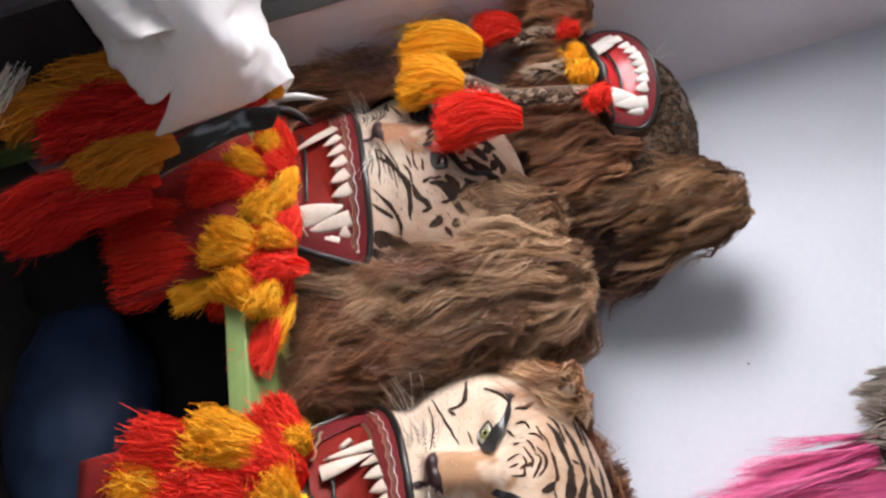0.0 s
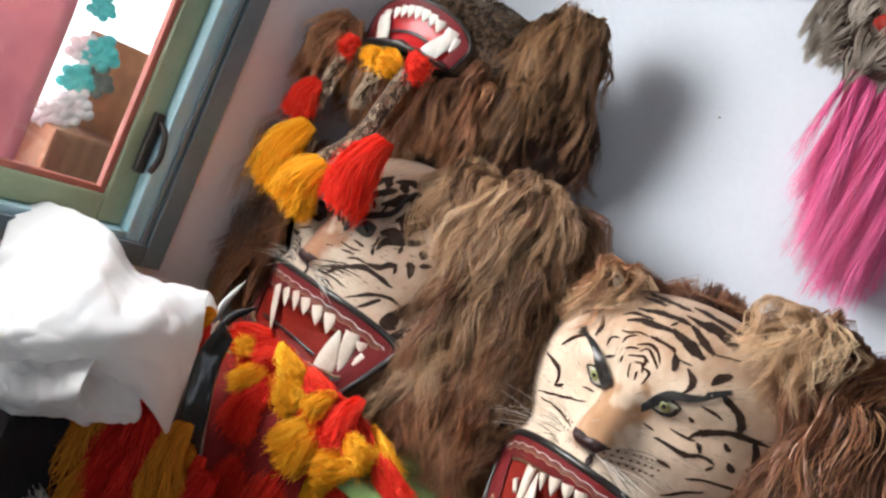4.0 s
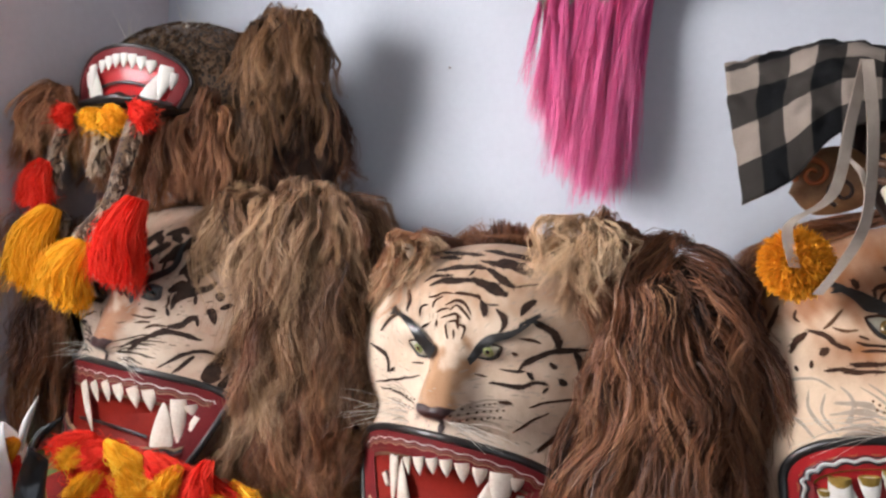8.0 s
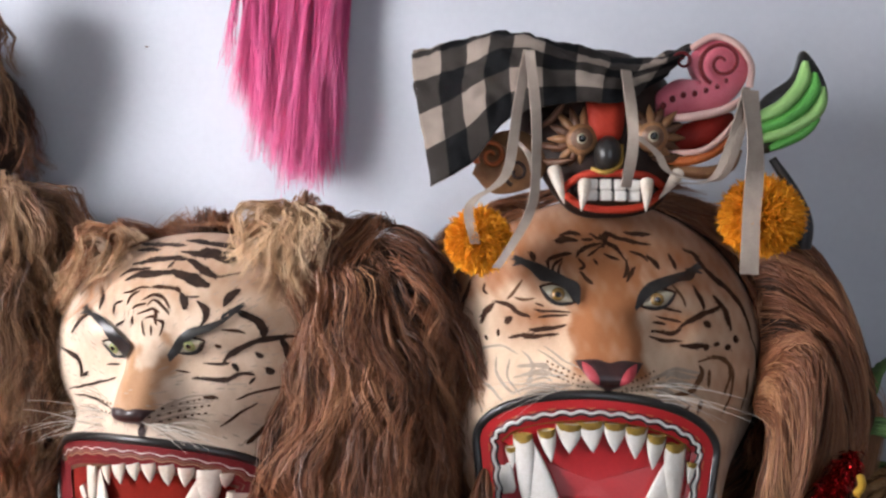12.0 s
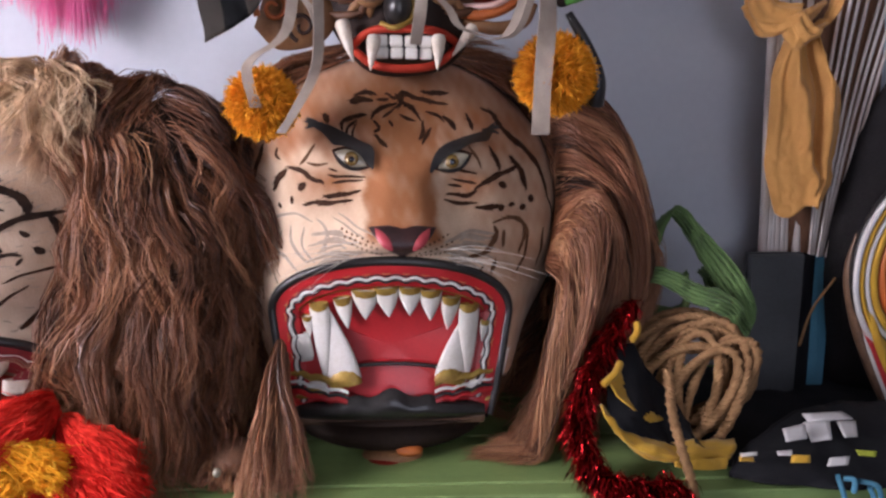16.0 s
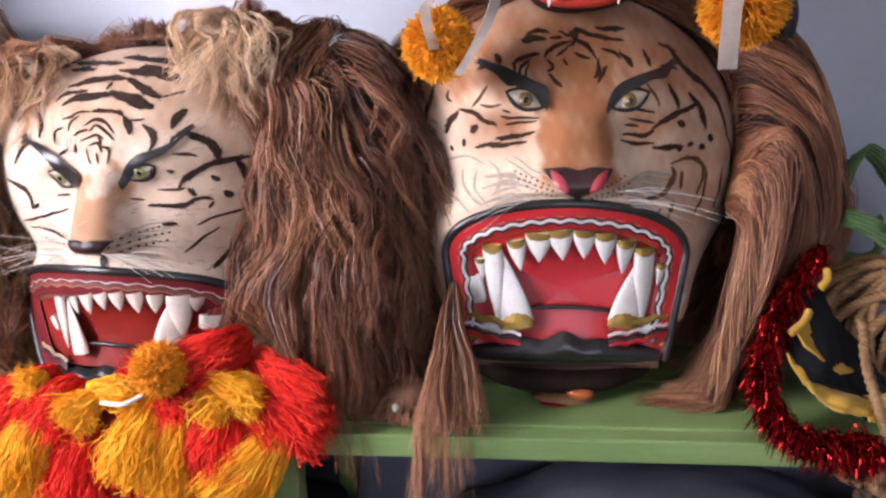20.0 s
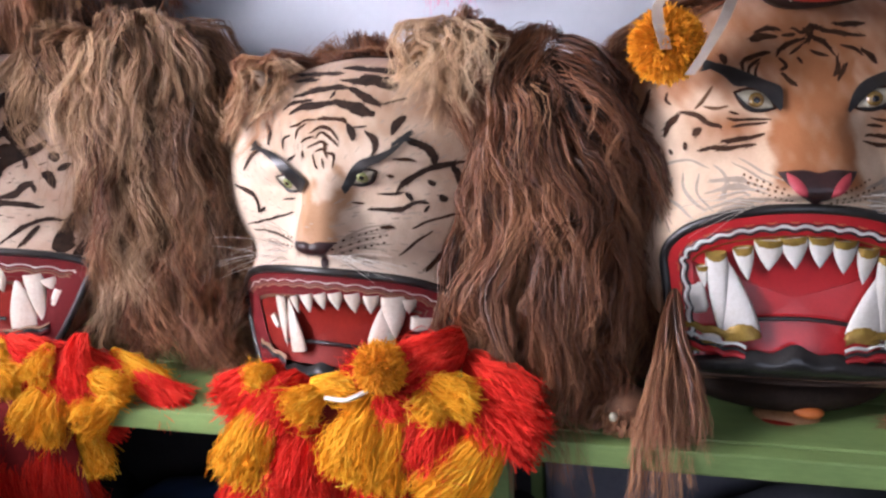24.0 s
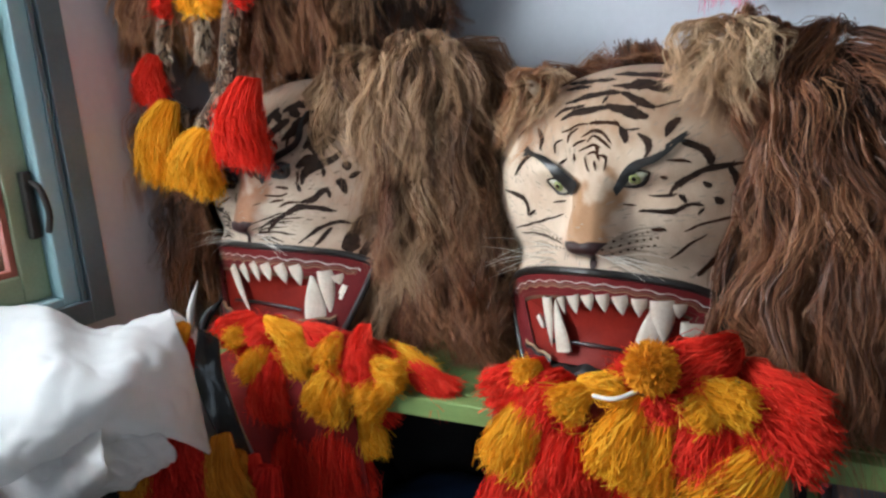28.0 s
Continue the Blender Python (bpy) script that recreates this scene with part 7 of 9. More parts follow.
def spiral(c, r0, r1, turns, start, y, width, material, parent, name="scroll", lift=0.004):
    a = np.linspace(0, turns * 2 * np.pi, 60)
    r = r0 + (r1 - r0) * a / a[-1]
    p = np.stack([c[0] + r * np.cos(start + a), np.full(60, y - lift), c[1] + r * np.sin(start + a)], -1)
    v, q = tubes(p[None], np.full((1, 60), width) * np.linspace(0.6, 1, 60), 6)
    return arrays(name, v, q, material, parent)


def painted_mask():
    Y = -0.36
    m = thing("painted_wooden_mask", (0.0, -0.3, 1.2), "carved wooden demon mask, bared teeth, checked cloth over its head", "mask")
    part("skull", egg_bm((-0.02, -0.27, 1.385), (0.135, 0.09, 0.11)), CARVED, m, "dark wooden skull under the cloth")
    face = loop2([(-0.121, 1.395), (-0.050, 1.402), (0.030, 1.398), (0.105, 1.372), (0.116, 1.330), (0.108, 1.278), (0.072, 1.226), (0.010, 1.210), (-0.053, 1.216), (-0.098, 1.262), (-0.124, 1.320)])
    plate("face", face, -0.335, 0.06, CARVED, m, "dark brown carved face", 0.038)
    brow = loop2([(-0.044, 1.392), (-0.016, 1.396), (0.013, 1.392), (0.012, 1.338), (-0.010, 1.330), (-0.034, 1.336)])
    plate("brow", brow, -0.382, 0.03, RED_FLAT, m, "red painted forehead", 0.008)
    for c, way in ((np.array((-0.050, -0.378, 1.332)), -1), (np.array((0.060, -0.370, 1.338)), 1)):
        for k in range(11):
            a = math.radians(90 + way * (-50 + k * 23))
            ln = 0.060 - 0.003 * abs(k - 4)
            tip = c + np.array([math.cos(a) * -way * way, 0, math.sin(a)]) * ln + np.array([0, 0.016, 0])
            pts = np.stack([c * (1 - f) + tip * f for f in np.linspace(0.30, 1, 6)])
            rope_part("eye_ray", pts, 0.0078, RAY_BROWN if k % 2 else OCHRE, m, "", 6, taper=np.array([0.6, 1, 1, 0.8, 0.5, 0.1]))
        part("eye_ring", egg_bm(c + np.array([0, -0.002, 0]), (0.025, 0.012, 0.025), 18), OCHRE, m, "ochre ring round the eye")
        part("eye_disc", egg_bm(c + np.array([0, -0.009, 0]), (0.018, 0.008, 0.018), 16), BROWN_GUM, m)
        e = part("eyeball", egg_bm(c + np.array([0, -0.013, 0]), (0.0095, 0.007, 0.0095), 14), EYE_WHITE, m)
        part("pupil", egg_bm(c + np.array([0, -0.0185, 0]), (0.0062, 0.004, 0.0062), 10), PUPIL, e)
    for pts in (((-0.115, -0.352, 1.352), (-0.095, -0.362, 1.368), (-0.078, -0.372, 1.392)), ((-0.120, -0.350, 1.325), (-0.100, -0.362, 1.322), (-0.084, -0.375, 1.318)), ((-0.110, -0.352, 1.300), (-0.090, -0.364, 1.296), (-0.062, -0.378, 1.300)), ((0.110, -0.350, 1.318), (0.090, -0.362, 1.305), (0.060, -0.376, 1.304))):
        rope_part("carved_ridge", smooth_path(pts, 12), 0.006, RAY_BROWN, m, "", 6, taper=np.clip(np.sin(np.linspace(0.2, 2.9, 12)) * 1.2, 0.2, 1))
    part("nose", egg_bm((-0.009, -0.385, 1.308), (0.022, 0.028, 0.030), 18), BLACK, m, "glossy black nose")
    rope_part("nose_trim", smooth_path([(-0.034, -0.400, 1.285), (-0.014, -0.412, 1.279), (0.009, -0.400, 1.292), (0.011, -0.390, 1.323)], 16), 0.004, GOLD, m, "gold painted nose edge")
    # lips, two rows of square teeth and the fangs
    for z0, up in ((302, 1), (358, -1)):
        pts = smooth_path([(-0.080, -0.360, 1.250), (-0.049, -0.392, 1.274), (-0.004, -0.405, 1.278), (0.050, -0.392, 1.276), (0.084, -0.360, 1.260)], 24) if up == 1 else smooth_path([(-0.071, -0.360, 1.245), (-0.045, -0.392, 1.227), (-0.002, -0.402, 1.222), (0.047, -0.392, 1.229), (0.081, -0.360, 1.254)], 24)
        rope_part("lip", pts, 0.0062, RED_FLAT, m, "dark red painted lip", 8)
    part("mouth_dark", egg_bm((0.002, -0.360, 1.252), (0.070, 0.030, 0.024), 18), BLACK, m)
    for row, (zp, ht) in enumerate((((-0.003, -0.404, 1.261), 0.0085), ((-0.002, -0.404, 1.244), 0.0085))):
        for k in range(4):
            x = zp[0] + (k - 1.5) * 0.0215 + 0.002
            y = -0.398 + 0.010 * ((k - 1.5) / 2) ** 2
            box_part("tooth", (x - 0.0095, y - 0.010, zp[2] - ht), (x + 0.0095, y + 0.012, zp[2] + ht), IVORY, m, bevel=0.004)
    for a, b, w in (((-0.044, -0.400, 1.264), (-0.049, -0.415, 1.218), 0.013), ((0.050, -0.400, 1.267), (0.048, -0.415, 1.220), 0.013), ((-0.091, -0.370, 1.285), (-0.074, -0.390, 1.229), 0.014), ((0.103, -0.370, 1.283), (0.071, -0.390, 1.241), 0.012)):
        a, b = np.array(a), np.array(b)
        pts = np.stack([a * (1 - f) + b * f + np.array([0, -0.006, 0]) * math.sin(f * 3.1) for f in np.linspace(0, 1, 9)])
        rope_part("fang", pts, w * 0.82, IVORY_OLD, m, "ivory painted fang", 8, taper=1 - np.linspace(0, 1, 9) ** 1.6 * 0.95)
    # scrolls at the ears
    ear = loop2([xz((0.064, -0.330, 1.363)), xz((0.067, -0.330, 1.408)), xz((0.103, -0.330, 1.436)), xz((0.135, -0.330, 1.423)), xz((0.119, -0.330, 1.468)), xz((0.154, -0.330, 1.501)), xz((0.200, -0.330, 1.483)), xz((0.212, -0.330, 1.443)), xz((0.181, -0.330, 1.397)), xz((0.123, -0.330, 1.382))])
    plate("ear_scroll", ear, -0.335, 0.02, PINK, m, "pink painted spiral ear", 0.012)
    sc = xz((0.165, -0.330, 1.458))
    spiral(sc, 0.004, 0.036, 1.6, 0.5, -0.355, 0.0035, MAROON, m)
    spiral(xz((0.106, -0.330, 1.461)), 0.003, 0.016, 1.4, 1.0, -0.350, 0.003, MAROON, m)
    for k, px_ in enumerate(((0.067, -0.355, 1.373), (0.077, -0.360, 1.389), (0.091, -0.360, 1.400), (0.107, -0.362, 1.406), (0.125, -0.360, 1.409), (0.142, -0.360, 1.414), (0.159, -0.360, 1.420), (0.172, -0.360, 1.429))):
        part("spot", egg_bm(px_, (0.0055 - 0.0003 * k, 0.003, 0.0065 - 0.0004 * k), 10), MAROON, m)
    rope_part("ear_edge", smooth_path([(0.213, -0.340, 1.423), (0.214, -0.340, 1.459), (0.192, -0.340, 1.490), (0.156, -0.340, 1.503), (0.121, -0.340, 1.484)], 24), 0.0055, PINK_PALE, m, "pale edge of the ear")
    wing = loop2([xz((0.080, -0.330, 1.320)), xz((0.088, -0.330, 1.354)), xz((0.132, -0.330, 1.370)), xz((0.190, -0.330, 1.383)), xz((0.183, -0.330, 1.347)), xz((0.134, -0.330, 1.321))])
    plate("cheek_flame", wing, -0.335, 0.02, RED_DARK, m, "dark red painted flame", 0.010)
    for i, (pts, mt, w) in enumerate(((((0.070, -0.350, 1.369), (0.127, -0.355, 1.374), (0.176, -0.350, 1.387), (0.208, -0.345, 1.409)), PINK_PALE, 0.007), (((0.068, -0.350, 1.306), (0.121, -0.355, 1.304), (0.170, -0.350, 1.326), (0.200, -0.345, 1.372)), ORANGE, 0.008), (((0.085, -0.355, 1.318), (0.133, -0.360, 1.318), (0.168, -0.355, 1.339), (0.192, -0.350, 1.372)), PINK_PALE, 0.005), (((0.092, -0.345, 1.293), (0.140, -0.350, 1.285), (0.181, -0.345, 1.295), (0.204, -0.340, 1.323)), OCHRE, 0.010))):
        rope_part("cheek_scroll", smooth_path(pts, 24), w, mt, m, "", 8, taper=np.clip(np.sin(np.linspace(0.3, 2.9, 24)) * 1.3, 0.2, 1))
    lear = loop2([xz((-0.224, -0.340, 1.277)), xz((-0.198, -0.340, 1.338)), xz((-0.142, -0.340, 1.348)), xz((-0.100, -0.340, 1.308)), xz((-0.121, -0.340, 1.261)), xz((-0.186, -0.340, 1.245))])
    plate("ear_scroll", lear, -0.34, 0.02, OCHRE, m, "brown and orange painted scroll ear", 0.012)
    spiral(xz((-0.192, -0.340, 1.305)), 0.004, 0.026, 1.5, 0.5, -0.358, 0.005, ORANGE, m)
    spiral(xz((-0.150, -0.340, 1.279)), 0.004, 0.022, 1.3, 2.5, -0.358, 0.0035, CARVED, m)
    # the green leaf and the dark horn behind
    leaf = loop2([xz((0.234, -0.310, 1.336)), xz((0.240, -0.310, 1.405)), xz((0.288, -0.310, 1.447)), xz((0.304, -0.310, 1.489)), xz((0.338, -0.310, 1.444)), xz((0.344, -0.310, 1.398)), xz((0.310, -0.310, 1.356)), xz((0.257, -0.310, 1.323))])
    plate("leaf", leaf, -0.31, 0.014, BLACK, m, "black edge of the leaf", 0.003)
    for pts, mt, w in ((((0.233, -0.318, 1.377), (0.270, -0.318, 1.396), (0.300, -0.318, 1.433), (0.304, -0.318, 1.469)), LEAF_PALE, 0.009), (((0.233, -0.318, 1.358), (0.280, -0.318, 1.377), (0.316, -0.318, 1.415), (0.319, -0.318, 1.451)), LEAF, 0.009), (((0.238, -0.318, 1.342), (0.289, -0.318, 1.362), (0.326, -0.318, 1.392), (0.333, -0.318, 1.429)), LEAF_PALE, 0.008), (((0.255, -0.318, 1.329), (0.299, -0.318, 1.350), (0.329, -0.318, 1.378)), LEAF, 0.006)):
        rope_part("leaf_vein", smooth_path(pts, 20), w * 1.3, mt, m, "", 8, taper=np.clip(np.sin(np.linspace(0.5, 2.8, 20)) * 1.3, 0.2, 1))
    rope_part("horn", smooth_path([(0.265, -0.300, 1.314), (0.296, -0.310, 1.263), (0.317, -0.310, 1.213), (0.317, -0.300, 1.171)], 20), 0.016, BLACK, m, "black curved horn", 8, taper=np.linspace(0.4, 1, 20))
    # checked cloth
    sheet("head_cloth", [
        [(-0.338, -0.270, 1.494), (-0.235, -0.230, 1.517), (-0.169, -0.220, 1.530), (-0.059, -0.220, 1.516), (0.044, -0.240, 1.485), (0.143, -0.250, 1.511)],
        [(-0.330, -0.345, 1.465), (-0.235, -0.365, 1.486), (-0.160, -0.375, 1.500), (-0.060, -0.385, 1.468), (0.040, -0.380, 1.450), (0.125, -0.330, 1.486)],
        [(-0.311, -0.370, 1.368), (-0.240, -0.395, 1.400), (-0.165, -0.415, 1.435), (-0.065, -0.425, 1.430), (0.020, -0.415, 1.425), (0.105, -0.350, 1.460)],
        [(-0.287, -0.385, 1.252), (-0.224, -0.400, 1.289), (-0.160, -0.415, 1.362), (-0.062, -0.425, 1.384), (0.010, -0.420, 1.386), (0.079, -0.370, 1.435)]], POLENG, m, "black, grey and beige checked cloth", 70, 50, 0.010, seed=4, size=0.055)
    # beige ties
    for i, (pts, w) in enumerate(((((-0.138, -0.430, 1.460), (-0.151, -0.440, 1.375), (-0.165, -0.430, 1.273), (-0.212, -0.430, 1.233), (-0.221, -0.440, 1.211), (-0.208, -0.450, 1.164)), 0.016), (((-0.136, -0.435, 1.459), (-0.123, -0.445, 1.358), (-0.121, -0.440, 1.256), (-0.130, -0.430, 1.209), (-0.155, -0.440, 1.161), (-0.176, -0.440, 1.128)), 0.016), (((0.009, -0.430, 1.431), (0.018, -0.440, 1.369), (0.022, -0.440, 1.319), (0.015, -0.430, 1.256)), 0.018), (((0.029, -0.430, 1.333), (0.061, -0.420, 1.309), (0.085, -0.410, 1.280), (0.156, -0.400, 1.272), (0.186, -0.390, 1.327), (0.199, -0.380, 1.407)), 0.013), (((0.200, -0.390, 1.410), (0.210, -0.400, 1.318), (0.208, -0.400, 1.214), (0.208, -0.400, 1.129)), 0.030), (((0.197, -0.385, 1.415), (0.177, -0.390, 1.336), (0.150, -0.390, 1.274), (0.096, -0.400, 1.265)), 0.014), (((-0.154, -0.430, 1.325), (-0.131, -0.435, 1.299), (-0.117, -0.430, 1.248)), 0.010))):
        ribbon("tie", pts, w, BEIGE, m, "beige cotton tie", 300 + i)
    pompom("pompom", (-0.206, -0.400, 1.172), 0.050, YARN_ORANGE, m, 310, 1300, "yellow yarn pompom")
    pompom("pompom", (0.239, -0.340, 1.224), 0.062, YARN_ORANGE, m, 311, 1500, "orange yarn pompom")


painted_mask()

# ---- the fur mask with the pink beard on the wall ----


def wall_mask():
    m = thing("fur_mask", (-0.64, -0.1, 1.7), "grey fur mask with long pink fibre beard hung on the wall", "mask")
    part("head", egg_bm((-0.63, -0.09, 1.84), (0.20, 0.085, 0.16)), UNDER, m, "dark hide body")
    part("mouth", egg_bm((-0.62, -0.165, 1.765), (0.085, 0.03, 0.030)), RED_DARK, m, "dark red mouth")
    rr, dd = blob((-0.63, -0.09, 1.80), (0.205, 0.09, 0.10), 5200, 321)
    hair("fur", rr, dd * 0.5 + np.array((0, -0.15, -0.7)), np.random.default_rng(321).uniform(0.03, 0.07, 5200), FUR_GREY, m, 321, k=6, fall=0.8, wave=0.004, on_bench=False, clump=40, tone=0.5, width=0.0012)
    rng = np.random.default_rng(322)
    n = 8000
    r = np.stack([rng.uniform(-0.724, -0.500, n), rng.uniform(-0.085, -0.035, n), rng.uniform(1.69, 1.72, n)], -1)
    x = (r[:, 0] + 0.61) / 0.122
    ln = 0.40 - 0.15 * np.clip(-x + 0.1, 0, 1.1) ** 0.9 - 0.17 * np.clip(x - 0.45, 0, 1) ** 0.8
    hair("beard", r, np.stack([-0.03 - 0.26 * np.clip(x - 0.1, 0, 1) + 0.16 * np.clip(-x - 0.3, 0, 1), np.zeros(n), np.full(n, -1.0)], -1), ln, HAIR_PINK, m, 322, k=14, fall=0.35, wave=0.007, on_bench=False, clump=40, tone=0.58, width=0.0008, spread=0.10, pull=0.30, ripple=0, wild=0.3, frizz=2.6, label="long pink fibre beard")


wall_mask()
tagged(part("wall_mark", egg_bm((-0.962, -0.001, 1.556), (0.004, 0.0016, 0.002), 8), BROWN_GUM), "tiny dark speck on the wall", "mark", kind="structure")

# ---- beside the large mask: strap, rope, tinsel and cloths ----


def rope_coil():
    t = thing("rope_coil", (0.56, -0.35, BENCH_TOP), "coiled brown sisal rope lying on the bench", "rope")
    rng = np.random.default_rng(331)
    base = np.array((0.499, -0.380, 0.716))
    for k in range(16):
        a = np.linspace(0, 2 * np.pi, 90) + rng.random() * 6
        cx, cz = rng.normal(0, 0.012), rng.normal(0, 0.008)
        rx, rz, tilt = 0.030 + 0.0048 * k + rng.uniform(-0.010, 0.010), rng.uniform(0.072, 0.100), rng.uniform(-0.6, 0.0)
        yy = -0.055 + 0.007 * k + 0.03 * np.sin(a + tilt * 4)
        c = base + np.stack([cx + rx * np.cos(a) * math.cos(tilt) - rz * np.sin(a) * math.sin(tilt), yy, cz + rx * np.cos(a) * math.sin(tilt) * 0.5 + rz * np.sin(a)], -1)
        c[:, 2] = np.maximum(c[:, 2], BENCH_TOP + 0.010)
        tw = a * 22
        n1 = unit(c - base)
        n2 = np.cross(unit(np.gradient(c, axis=0)), n1)
        p = np.stack([c + 0.0045 * (n1 * np.cos(tw + o)[:, None] + n2 * np.sin(tw + o)[:, None]) for o in (0, 2.09, 4.19)])
        v, q = tubes(p, np.full((3, 90), 0.0050), 5)
        arrays("rope_turn", v, q, ROPE, t)
    c = smooth_path([(0.420, -0.460, 0.767), (0.415, -0.500, 0.718), (0.419, -0.535, 0.678), (0.432, -0.560, 0.625), (0.441, -0.560, 0.568), (0.399, -0.560, 0.557), (0.361, -0.550, 0.579)], 90)
    tw = np.linspace(0, 130, 90)
    p = np.stack([c + 0.0045 * np.stack([np.cos(tw + o), np.sin(tw + o), 0 * tw], -1) for o in (0, 2.09, 4.19)])
    v, q = tubes(p, np.full((3, 90), 0.0050), 5)
    arrays("rope_end", v, q, ROPE, t)
    knot = np.array((0.433, -0.560, 0.562))
    for k in range(3):
        a = np.linspace(0, 6.28, 30)
        p = knot + np.stack([0.016 * np.cos(a), 0.014 * np.sin(a + k), 0.013 * np.sin(a) + 0.004 * k], -1)
        rope_part("knot", p, 0.007, ROPE, t)


rope_coil()


def green_strap():
    t = thing("green_sash", (0.5, -0.25, BENCH_TOP), "crumpled green cloth sash looped over the rope", "cloth")
    for i, (pts, w) in enumerate(((((0.439, -0.260, 0.818), (0.444, -0.240, 0.886), (0.485, -0.220, 0.970), (0.511, -0.220, 0.976), (0.552, -0.250, 0.920), (0.594, -0.290, 0.857), (0.620, -0.310, 0.801), (0.587, -0.330, 0.761)), 0.034), (((0.405, -0.270, 0.868), (0.450, -0.310, 0.883), (0.505, -0.330, 0.859), (0.563, -0.340, 0.836), (0.599, -0.340, 0.790)), 0.032), (((0.448, -0.250, 0.804), (0.494, -0.270, 0.799), (0.518, -0.280, 0.834), (0.502, -0.270, 0.873)), 0.028), (((0.564, -0.220, 0.881), (0.586, -0.240, 0.844), (0.577, -0.260, 0.806)), 0.03))):
        p = smooth_path(pts, 30)
        roll = 0.7 * np.sin(np.linspace(0, 4.5, 30) + i * 1.9)
        pinch = 1.0 + 0.22 * np.sin(np.linspace(0, 11, 30) + i)
        rows = []
        for j in range(17):
            a = (j / 16 - 0.5) * 2.0
            across = a * w * 0.62 * pinch
            depth = -0.006 * math.cos(a * 1.5) + 0.0062 * math.sin(j * 1.9 + i)
            rows.append(p + np.stack([across * 0.62 * np.cos(roll), -across * 0.5 * np.sin(roll) + depth, across * 0.75 * np.cos(roll)], -1))
        sheet("fold", rows, GREEN_CLOTH, t, "", 70, 52, 0.004, 0.0014, 340 + i, 0.024)


green_strap()


def tinsel():
    t = thing("tinsel_garland", (0.36, -0.5, BENCH_TOP), "shiny red tinsel garland hanging over the bench edge", "garland")
    rng = np.random.default_rng(351)
    p = smooth_path([(0.387, -0.360, 0.848), (0.330, -0.420, 0.800), (0.290, -0.460, 0.749), (0.273, -0.490, 0.687), (0.288, -0.530, 0.641), (0.323, -0.560, 0.628), (0.372, -0.560, 0.618), (0.410, -0.560, 0.621)], 60)
    n = 6500
    k = rng.integers(0, 60, n)
    d = unit(rng.normal(0, 1, (n, 3)))
    hair("tinsel", p[k] + d * 0.004, d + np.array([0, -0.2, -0.3]), rng.uniform(0.014, 0.044, n) * (0.75 + 0.5 * (k / 60)), TINSEL, t, 352, k=5, fall=0.8, wave=0.006, clump=1, pull=0, width=0.0014, on_bench=False, ripple=0)
    rope_part("core", p, 0.004, TINSEL, t)


tinsel()


